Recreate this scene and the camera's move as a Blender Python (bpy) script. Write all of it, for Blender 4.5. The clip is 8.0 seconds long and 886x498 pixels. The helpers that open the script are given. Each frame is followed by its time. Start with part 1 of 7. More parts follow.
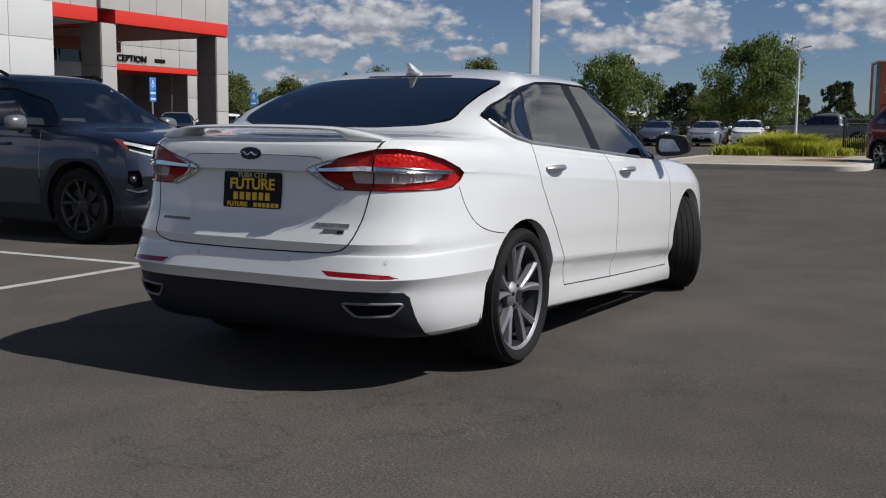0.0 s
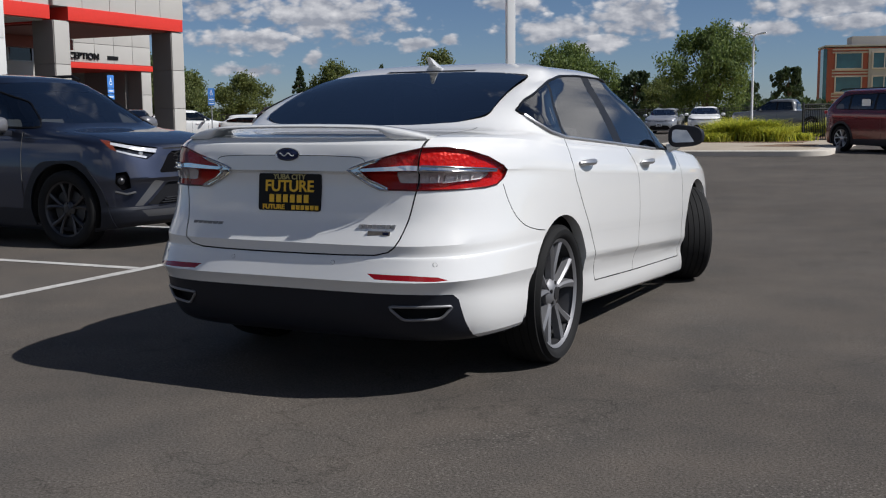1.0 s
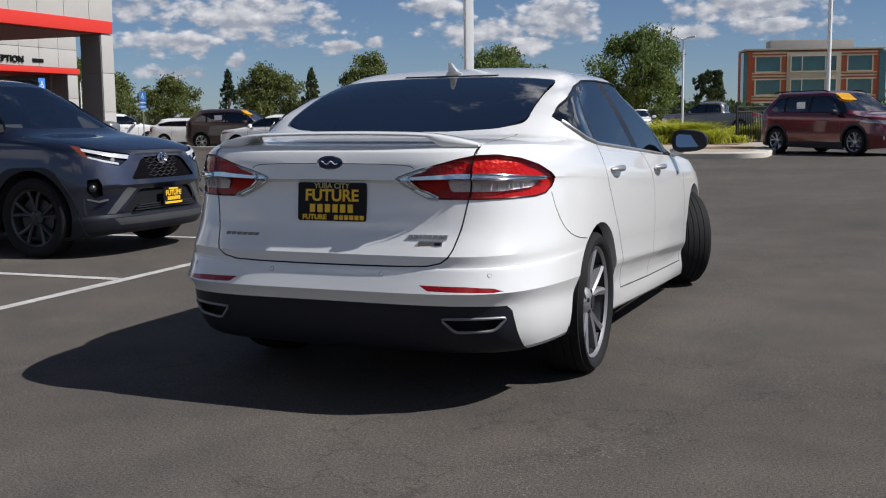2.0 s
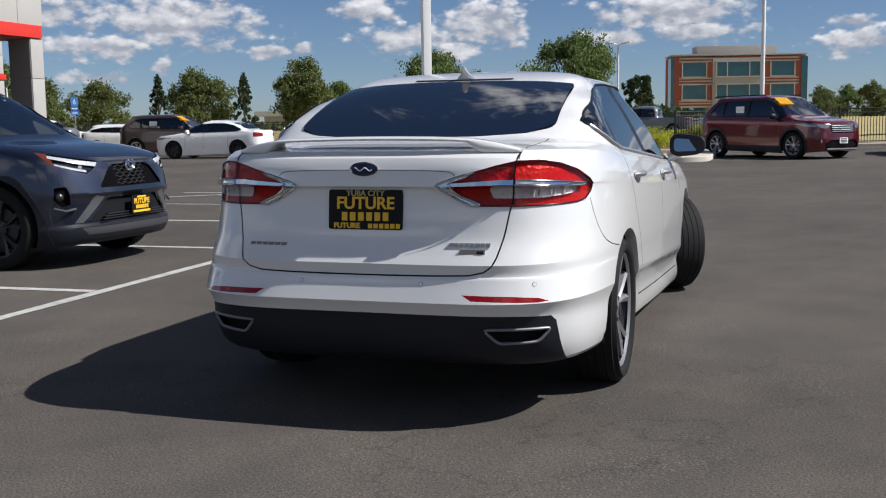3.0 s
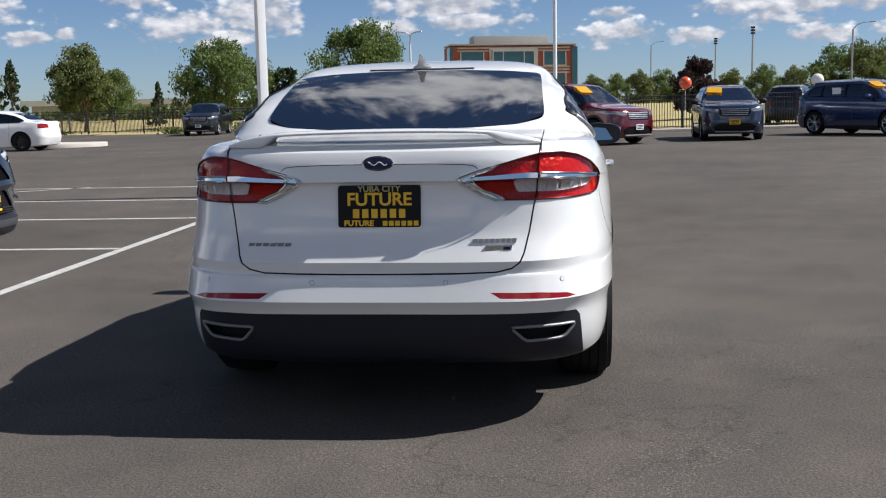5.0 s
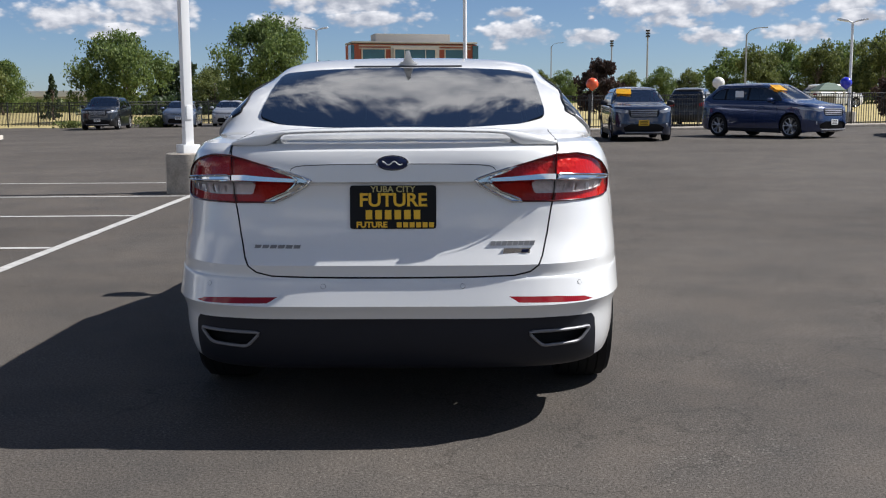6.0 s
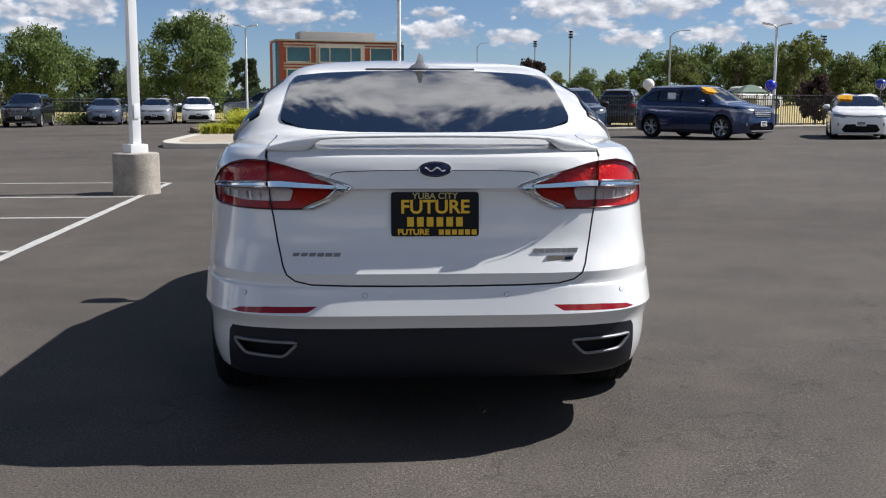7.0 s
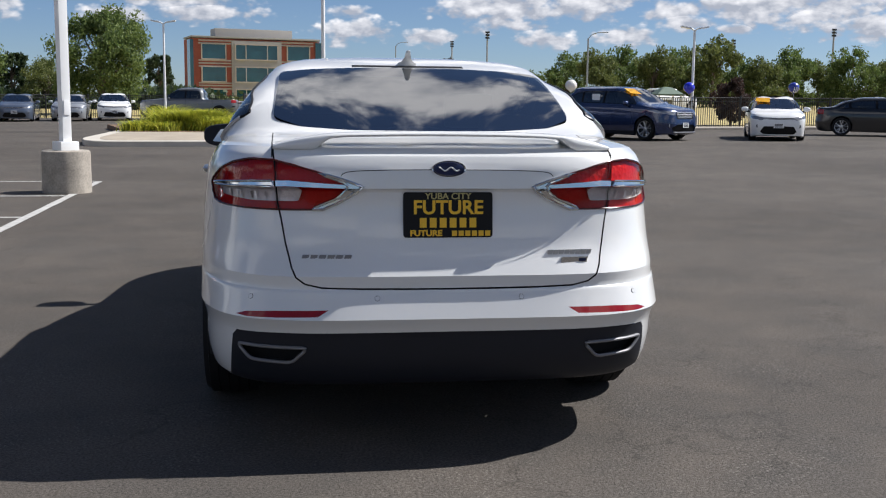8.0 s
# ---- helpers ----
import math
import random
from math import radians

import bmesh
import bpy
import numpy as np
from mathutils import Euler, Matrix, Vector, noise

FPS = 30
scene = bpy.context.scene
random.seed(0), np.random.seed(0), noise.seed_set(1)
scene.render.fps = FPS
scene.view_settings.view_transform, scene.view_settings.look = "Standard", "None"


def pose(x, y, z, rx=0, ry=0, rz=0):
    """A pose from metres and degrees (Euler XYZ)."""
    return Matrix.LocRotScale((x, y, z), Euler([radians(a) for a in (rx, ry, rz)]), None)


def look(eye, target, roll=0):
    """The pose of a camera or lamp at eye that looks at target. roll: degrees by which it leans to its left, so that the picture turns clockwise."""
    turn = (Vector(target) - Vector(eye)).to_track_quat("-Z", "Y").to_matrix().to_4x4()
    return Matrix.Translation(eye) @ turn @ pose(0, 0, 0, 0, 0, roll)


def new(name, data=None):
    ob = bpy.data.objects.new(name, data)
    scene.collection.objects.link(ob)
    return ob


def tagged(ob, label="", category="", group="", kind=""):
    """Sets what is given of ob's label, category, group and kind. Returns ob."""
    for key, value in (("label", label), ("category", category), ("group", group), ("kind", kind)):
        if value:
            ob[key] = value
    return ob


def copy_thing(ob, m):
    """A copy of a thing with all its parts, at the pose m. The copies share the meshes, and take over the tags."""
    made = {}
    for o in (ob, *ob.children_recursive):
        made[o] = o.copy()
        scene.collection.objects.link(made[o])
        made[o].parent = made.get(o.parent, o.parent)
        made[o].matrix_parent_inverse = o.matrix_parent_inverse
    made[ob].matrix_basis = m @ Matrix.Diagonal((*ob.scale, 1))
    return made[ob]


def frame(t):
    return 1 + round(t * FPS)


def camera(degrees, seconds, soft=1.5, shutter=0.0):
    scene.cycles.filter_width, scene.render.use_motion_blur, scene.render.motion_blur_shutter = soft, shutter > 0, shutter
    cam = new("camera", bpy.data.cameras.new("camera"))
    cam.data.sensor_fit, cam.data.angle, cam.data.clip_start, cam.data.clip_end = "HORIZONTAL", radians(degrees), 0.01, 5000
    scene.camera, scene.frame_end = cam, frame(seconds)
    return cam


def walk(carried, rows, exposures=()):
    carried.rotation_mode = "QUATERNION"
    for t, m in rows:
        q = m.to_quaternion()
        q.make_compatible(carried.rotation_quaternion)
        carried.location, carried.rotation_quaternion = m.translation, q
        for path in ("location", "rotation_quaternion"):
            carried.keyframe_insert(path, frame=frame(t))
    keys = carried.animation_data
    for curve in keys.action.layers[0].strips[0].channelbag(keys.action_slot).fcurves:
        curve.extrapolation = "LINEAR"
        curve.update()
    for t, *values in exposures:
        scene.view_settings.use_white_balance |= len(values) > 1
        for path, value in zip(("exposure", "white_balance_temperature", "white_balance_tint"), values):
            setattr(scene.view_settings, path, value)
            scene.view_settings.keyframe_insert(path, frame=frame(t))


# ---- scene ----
cam = camera(45.5, 8.0, 1.15)
PATH = [
    (0, (2.941, -3.628, 1.145), (2.0, -1.878, 0.914), 0.6),
    (0.5, (2.731, -3.664, 1.165), (1.837, -1.893, 0.918), -0.3),
    (1, (2.55, -3.708, 1.166), (1.686, -1.922, 0.92), -0.5),
    (1.5, (2.286, -3.79, 1.185), (1.494, -1.969, 0.941), -0.6),
    (3, (1.588, -3.818, 1.189), (0.972, -1.93, 0.955), -0.8),
    (3.5, (1.336, -3.862, 1.203), (0.841, -1.938, 0.971), -1.1),
    (4, (1.123, -3.848, 1.194), (0.712, -1.907, 0.946), -1.2),
    (4.2, (1.032, -3.847, 1.199), (0.651, -1.901, 0.938), -1.4),
    (5.5, (0.438, -3.848, 1.217), (0.335, -1.868, 0.956), -0.6),
    (6, (0.227, -3.763, 1.221), (0.203, -1.781, 0.953), -0.3),
    (6.5, (0.04, -3.71, 1.225), (0.052, -1.729, 0.952), -0.2),
    (7, (-0.199, -3.688, 1.244), (-0.079, -1.71, 0.974), 0.1),
    (7.5, (-0.366, -3.645, 1.237), (-0.155, -1.672, 0.986), 0.6),
    (8, (-0.529, -3.564, 1.237), (-0.252, -1.602, 0.967), 0.6),
]
walk(cam, [(t, look(eye, target, roll)) for t, eye, target, roll in PATH],
     [(0, -0.08, 6330, 12), (0.5, -0.03, 6330, 12), (1.5, 0.13, 6330, 12), (3.5, 0.43, 6330, 12), (5.5, 0.60, 6330, 12), (8, 0.60, 6330, 12)])

# ---- daylight ----
SUN = Vector((0.95, 0.148, 1.0)).normalized()
world = bpy.data.worlds.new("world")
scene.world = world
world.use_nodes = True
wt = world.node_tree
wt.nodes.clear()
w_out = wt.nodes.new("ShaderNodeOutputWorld")
w_bg = wt.nodes.new("ShaderNodeBackground")
w_sky = wt.nodes.new("ShaderNodeTexSky")
w_sky.sky_type = 'NISHITA'
w_sky.sun_disc = False
w_sky.sun_elevation = math.asin(SUN.z)
w_sky.sun_rotation = math.atan2(SUN.x, SUN.y)
w_sky.altitude = 900
w_sky.air_density, w_sky.dust_density, w_sky.ozone_density = 0.75, 0.6, 5.0
w_bg.inputs["Strength"].default_value = 0.057


def node(kind, **inputs):
    n = wt.nodes.new(kind)
    for key, value in inputs.items():
        n.inputs[int(key[1:])].default_value = value
    return n


def math_node(op, a, b=None):
    n = wt.nodes.new("ShaderNodeMath")
    n.operation = op
    for k, v in enumerate((a, b)):
        if v is None:
            continue
        if isinstance(v, (int, float)):
            n.inputs[k].default_value = v
        else:
            wt.links.new(v, n.inputs[k])
    return n.outputs[0]


# fair-weather cumulus: a few large ones low over the horizon, broken cloud higher up
w_co = wt.nodes.new("ShaderNodeTexCoord")
w_xyz = wt.nodes.new("ShaderNodeSeparateXYZ")
wt.links.new(w_co.outputs["Generated"], w_xyz.inputs[0])
w_az = math_node('MULTIPLY', math_node('ARCTAN2', w_xyz.outputs[0], w_xyz.outputs[1]), 57.2958)
w_el = math_node('MULTIPLY', math_node('ARCSINE', w_xyz.outputs[2]), 57.2958)
w_dir = wt.nodes.new("ShaderNodeCombineXYZ")
wt.links.new(w_az, w_dir.inputs[0])
wt.links.new(w_el, w_dir.inputs[1])
CLOUDS = [(-32.0, 5.5, 5.4, 1.15), (-37.7, 5.9, 2.4, .6), (-36, 4.2, 3.6, .55), (-27.1, 3.9, 1.4, .32), (-32.7, 3.2, .8, .36), (-36.0, 2.6, 2.2, .3),
          (-15.8, 5.3, 2.9, 1.05), (-19.8, 4.6, 3.6, .6), (-17.5, 3.9, 3.0, .38), (-22.0, 6.1, 2.4, .6), (-25.4, 4.1, .7, .25), (-5.8, 5.7, 4.6, .95),
          (-9.0, 4.4, 2.2, .5), (-4.6, 4.6, 3.6, .45), (2.9, 4.8, 1.2, .32), (3.2, 3.8, 2.4, .6), (7.2, 3.6, 1.9, .45), (11.3, 5.1, 4.4, 1.0),
          (20.2, 5.0, 2.6, .5), (27.3, 4.6, 2.6, .55), (17.3, 3.7, 2.0, .42), (13.2, 3.5, 2.2, .42), (23.0, 4.0, 1.0, .25), (-46, 6.2, 4.2, .9), (31, 5.6, 3, .8), (24, 5.6, 4, .6), (28, 5.0, 3.0, .8), (20.5, 4.4, 1.6, .5), (9.8, 5.2, 2.4, .8), (24, 5.3, 6, .9), (15.5, 5.5, 4, .8), (30, 4.1, 4, .6)]


def nearest_cloud(clouds, flat=1.0):
    """The distance to the nearest cloud's heart, and how high up in that cloud one looks."""
    best = height = None
    for a, e, ra, re_ in clouds:
        off, sc, ln, cut_ = (wt.nodes.new(k) for k in ("ShaderNodeVectorMath", "ShaderNodeVectorMath", "ShaderNodeVectorMath", "ShaderNodeSeparateXYZ"))
        off.operation, sc.operation, ln.operation = 'SUBTRACT', 'MULTIPLY', 'LENGTH'
        off.inputs[1].default_value, sc.inputs[1].default_value = (a, e, 0), (1 / ra, flat / re_, 0)
        wt.links.new(w_dir.outputs[0], off.inputs[0])
        wt.links.new(off.outputs[0], sc.inputs[0])
        wt.links.new(sc.outputs[0], ln.inputs[0])
        wt.links.new(sc.outputs[0], cut_.inputs[0])
        d, h = ln.outputs["Value"], cut_.outputs[1]
        if best is None:
            best, height = d, h
            continue
        mix = wt.nodes.new("ShaderNodeMix")
        wt.links.new(math_node('LESS_THAN', d, best), mix.inputs[0])
        wt.links.new(height, mix.inputs[2])
        wt.links.new(h, mix.inputs[3])
        best, height = math_node('MINIMUM', best, d), mix.outputs[0]
    return best, height


lowest, low_height = nearest_cloud(CLOUDS, 0.66)
w_sq = wt.nodes.new("ShaderNodeVectorMath")
w_sq.operation = 'MULTIPLY'
w_sq.inputs[1].default_value = (1.0, 1.75, 1)
wt.links.new(w_dir.outputs[0], w_sq.inputs[0])
billow, shade = wt.nodes.new("ShaderNodeTexNoise"), wt.nodes.new("ShaderNodeTexNoise")
for n, scl, det in ((billow, 0.60, 8), (shade, 0.60, 8)):
    n.inputs["Scale"].default_value, n.inputs["Detail"].default_value, n.inputs["Roughness"].default_value = scl, det, 0.52
wt.links.new(w_sq.outputs[0], billow.inputs["Vector"])
w_lift = wt.nodes.new("ShaderNodeVectorMath")
w_lift.inputs[1].default_value = (0.30, 0.55, 0.0)
wt.links.new(w_sq.outputs[0], w_lift.inputs[0])
wt.links.new(w_lift.outputs[0], shade.inputs["Vector"])
puff = wt.nodes.new("ShaderNodeTexVoronoi")
puff.feature = 'SMOOTH_F1'
puff.inputs["Scale"].default_value, puff.inputs["Smoothness"].default_value = 1.15, 0.6
puff.inputs["Detail"].default_value, puff.inputs["Roughness"].default_value = 2.0, 0.5
wt.links.new(w_sq.outputs[0], puff.inputs["Vector"])
lobes = math_node('SUBTRACT', 0.42, puff.outputs["Distance"])
low_field = math_node('SUBTRACT', math_node('ADD', 1.26, math_node('ADD', math_node('MULTIPLY', math_node('SUBTRACT', billow.outputs["Fac"], 0.47), 1.25), math_node('MULTIPLY', lobes, 0.85))), lowest)
w_low = wt.nodes.new("ShaderNodeMapRange")
w_low.inputs[1].default_value, w_low.inputs[2].default_value = -0.06, 0.55
w_low.interpolation_type = 'SMOOTHSTEP'
wt.links.new(low_field, w_low.inputs[0])
# higher broken cloud on a level sheet
flat_z = math_node('MAXIMUM', w_xyz.outputs[2], 0.02)
w_pl = wt.nodes.new("ShaderNodeCombineXYZ")
wt.links.new(math_node('DIVIDE', w_xyz.outputs[0], flat_z), w_pl.inputs[0])
wt.links.new(math_node('DIVIDE', w_xyz.outputs[1], flat_z), w_pl.inputs[1])
high = wt.nodes.new("ShaderNodeTexNoise")
high.inputs["Scale"].default_value, high.inputs["Detail"].default_value, high.inputs["Roughness"].default_value = 0.9, 8, 0.55
wt.links.new(w_pl.outputs[0], high.inputs["Vector"])
w_high = wt.nodes.new("ShaderNodeMapRange")
w_high.interpolation_type = 'SMOOTHSTEP'
w_high.inputs[1].default_value, w_high.inputs[2].default_value = 0.60, 0.74
wt.links.new(high.outputs["Fac"], w_high.inputs[0])
w_fade = wt.nodes.new("ShaderNodeMapRange")
w_fade.inputs[1].default_value, w_fade.inputs[2].default_value = 6.5, 12.0
wt.links.new(w_el, w_fade.inputs[0])
# a few large clouds halfway up the sky
UPPER = [(2, 37, 21, 9), (-13, 37, 8, 3), (36, 36, 8, 4), (75, 40, 12, 5), (29, 24, 10, 5), (48, 20, 8, 4), (10, 18, 9, 4.5),
         (110, 16, 16, 5), (140, 24, 18, 7), (172, 14, 17, 5), (-160, 22, 16, 6), (-132, 15, 15, 5), (-105, 26, 18, 7), (-80, 15, 14, 5), (155, 40, 20, 8), (-175, 9, 20, 3), (128, 9, 16, 3), (-120, 8, 16, 3)]
upper, up_height = nearest_cloud(UPPER)
swell = wt.nodes.new("ShaderNodeTexNoise")
swell.inputs["Scale"].default_value, swell.inputs["Detail"].default_value, swell.inputs["Roughness"].default_value = 0.14, 6, 0.55
w_wide = wt.nodes.new("ShaderNodeVectorMath")
w_wide.operation = 'MULTIPLY'
w_wide.inputs[1].default_value = (1.7, 0.8, 1)
wt.links.new(w_dir.outputs[0], w_wide.inputs[0])
wt.links.new(w_wide.outputs[0], swell.inputs["Vector"])
w_mid = wt.nodes.new("ShaderNodeMapRange")
w_mid.interpolation_type = 'SMOOTHSTEP'
w_mid.inputs[1].default_value, w_mid.inputs[2].default_value = -0.15, 0.5
wt.links.new(math_node('SUBTRACT', math_node('ADD', 0.95, math_node('MULTIPLY', math_node('SUBTRACT', swell.outputs["Fac"], 0.48), 2.6)), upper), w_mid.inputs[0])
cover = math_node('MAXIMUM', math_node('MAXIMUM', w_low.outputs[0], w_mid.outputs[0]), math_node('MULTIPLY', w_high.outputs[0], w_fade.outputs[0]))
w_tone = wt.nodes.new("ShaderNodeValToRGB")
w_tone.color_ramp.elements[0].position, w_tone.color_ramp.elements[1].position = 0.12, 0.80
w_tone.color_ramp.elements[0].color, w_tone.color_ramp.elements[1].color = (5.0, 5.4, 6.2, 1), (11.6, 11.6, 11.7, 1)
low_tone = math_node('ADD', math_node('ADD', 0.47, math_node('MULTIPLY', low_height, 0.24)), math_node('ADD', math_node('MULTIPLY', math_node('SUBTRACT', billow.outputs["Fac"], shade.outputs["Fac"]), 1.7), math_node('MULTIPLY', lobes, 0.35)))
high_tone = math_node('ADD', math_node('ADD', 0.52, math_node('MULTIPLY', up_height, 0.10)), math_node('MULTIPLY', math_node('SUBTRACT', swell.outputs["Fac"], 0.45), 2.2))
w_pick = wt.nodes.new("ShaderNodeMix")
w_pick.data_type = 'FLOAT'
wt.links.new(w_fade.outputs[0], w_pick.inputs[0])
wt.links.new(low_tone, w_pick.inputs[2])
wt.links.new(high_tone, w_pick.inputs[3])
wt.links.new(w_pick.outputs[0], w_tone.inputs["Fac"])
w_mix = wt.nodes.new("ShaderNodeMix")
w_mix.data_type = 'RGBA'
wt.links.new(cover, w_mix.inputs[0])
wt.links.new(w_sky.outputs[0], w_mix.inputs[6])
wt.links.new(w_tone.outputs[0], w_mix.inputs[7])
wt.links.new(w_mix.outputs[2], w_bg.inputs["Color"])
wt.links.new(w_bg.outputs[0], w_out.inputs["Surface"])

sun_data = bpy.data.lights.new("sun", 'SUN')
sun_data.energy, sun_data.angle, sun_data.color = 4.75, radians(0.53), (1.0, 0.98, 0.93)
sun = new("sun", sun_data)
sun.matrix_world = look(tuple(SUN * 60), (0, 0, 0))
scene.view_settings.exposure = 0.0


# ---- materials ----
def material(name, color, rough=0.5, metal=0.0, spread=0.12, scale=6.0, fine=120.0, bump=0.0, coat=0.0, tone=None,
             spec=0.5, jitter=0.0):
    """A surface with slow stains and fine grain over its base colour, in metres."""
    m = bpy.data.materials.new(name)
    m.use_nodes = True
    nt = m.node_tree
    b = nt.nodes["Principled BSDF"]
    b.inputs["Roughness"].default_value, b.inputs["Metallic"].default_value = rough, metal
    b.inputs["Coat Weight"].default_value, b.inputs["Coat Roughness"].default_value = coat, 0.03
    b.inputs["Specular IOR Level"].default_value = spec
    geo = nt.nodes.new("ShaderNodeTexCoord")
    slow, grain = nt.nodes.new("ShaderNodeTexNoise"), nt.nodes.new("ShaderNodeTexNoise")
    slow.inputs["Scale"].default_value, slow.inputs["Detail"].default_value = scale, 5
    grain.inputs["Scale"].default_value, grain.inputs["Detail"].default_value = fine, 3
    for n in (slow, grain):
        nt.links.new(geo.outputs["Object"], n.inputs["Vector"])
    both = nt.nodes.new("ShaderNodeMix")
    both.data_type = 'FLOAT'
    both.inputs[0].default_value = 0.4
    nt.links.new(slow.outputs["Fac"], both.inputs[2])
    nt.links.new(grain.outputs["Fac"], both.inputs[3])
    ramp = nt.nodes.new("ShaderNodeValToRGB")
    ramp.color_ramp.elements[0].position, ramp.color_ramp.elements[1].position = 0.3, 0.7
    c = Vector(color)
    lo, hi = c * (1 - spread), c * (1 + spread)
    if tone:
        lo = lo * 0.7 + Vector(tone) * 0.3
    ramp.color_ramp.elements[0].color, ramp.color_ramp.elements[1].color = (*lo, 1), (*[min(v, 1) for v in hi], 1)
    nt.links.new(both.outputs[0], ramp.inputs["Fac"])
    out = ramp.outputs["Color"]
    if jitter:
        info, hue = nt.nodes.new("ShaderNodeObjectInfo"), nt.nodes.new("ShaderNodeHueSaturation")
        rng = nt.nodes.new("ShaderNodeMapRange")
        rng.inputs["To Min"].default_value, rng.inputs["To Max"].default_value = 1 - jitter, 1 + jitter
        nt.links.new(info.outputs["Random"], rng.inputs["Value"])
        nt.links.new(rng.outputs[0], hue.inputs["Value"])
        nt.links.new(out, hue.inputs["Color"])
        out = hue.outputs["Color"]
    nt.links.new(out, b.inputs["Base Color"])
    if bump:
        bp = nt.nodes.new("ShaderNodeBump")
        bp.inputs["Strength"].default_value, bp.inputs["Distance"].default_value = min(1, bump * 60), bump
        nt.links.new(grain.outputs["Fac"], bp.inputs["Height"])
        nt.links.new(bp.outputs[0], b.inputs["Normal"])
    return m


def smoothed(bm, bulge=0.0):
    """Settles a pane on one smooth double-curved surface, with an extra crown if asked."""
    p = np.array([v.co[:] for v in bm.verts])
    m, h = p[:, 1].mean(), (p[:, 1].max() - p[:, 1].min()) / 2
    x, y = p[:, 0], (p[:, 1] - m) / h
    basis = np.stack([x ** 0, y, y ** 2, x ** 2, x ** 2 * y, x ** 4, x ** 4 * y, x ** 2 * y ** 2], 1)
    fit = basis @ np.linalg.lstsq(basis, p[:, 2], rcond=None)[0]
    for v, z, t in zip(bm.verts, fit, y):
        v.co.z = z + bulge * (1 - t * t)
    return bm


def glass(name, tint, ior=1.5, gloss=1.0):
    """A thin tinted pane: see-through, with the mirror gloss of glass."""
    m = bpy.data.materials.new(name)
    m.use_nodes = True
    nt = m.node_tree
    nt.nodes.remove(nt.nodes["Principled BSDF"])
    mix, clear, shine, fr = (nt.nodes.new(k) for k in ("ShaderNodeMixShader", "ShaderNodeBsdfTransparent", "ShaderNodeBsdfGlossy", "ShaderNodeFresnel"))
    fr.inputs["IOR"].default_value = ior
    clear.inputs["Color"].default_value = (*tint, 1)
    shine.inputs["Roughness"].default_value = 0.02
    shine.inputs["Color"].default_value = (gloss, gloss, gloss, 1)
    nt.links.new(fr.outputs[0], mix.inputs[0])
    nt.links.new(clear.outputs[0], mix.inputs[1])
    nt.links.new(shine.outputs[0], mix.inputs[2])
    nt.links.new(mix.outputs[0], nt.nodes["Material Output"].inputs["Surface"])
    return m


def faceted(name, color, rough, metal):
    """A moulded reflector: small pressed facets in a shiny plastic."""
    m = bpy.data.materials.new(name)
    m.use_nodes = True
    nt = m.node_tree
    b = nt.nodes["Principled BSDF"]
    b.inputs["Roughness"].default_value, b.inputs["Metallic"].default_value = rough, metal
    b.inputs["Base Color"].default_value = (*color, 1)
    co, cells, bp = (nt.nodes.new(k) for k in ("ShaderNodeTexCoord", "ShaderNodeTexVoronoi", "ShaderNodeBump"))
    cells.inputs["Scale"].default_value = 55
    bp.inputs["Strength"].default_value, bp.inputs["Distance"].default_value = 0.6, 0.006
    nt.links.new(co.outputs["Object"], cells.inputs["Vector"])
    nt.links.new(cells.outputs["Distance"], bp.inputs["Height"])
    nt.links.new(bp.outputs[0], b.inputs["Normal"])
    return m


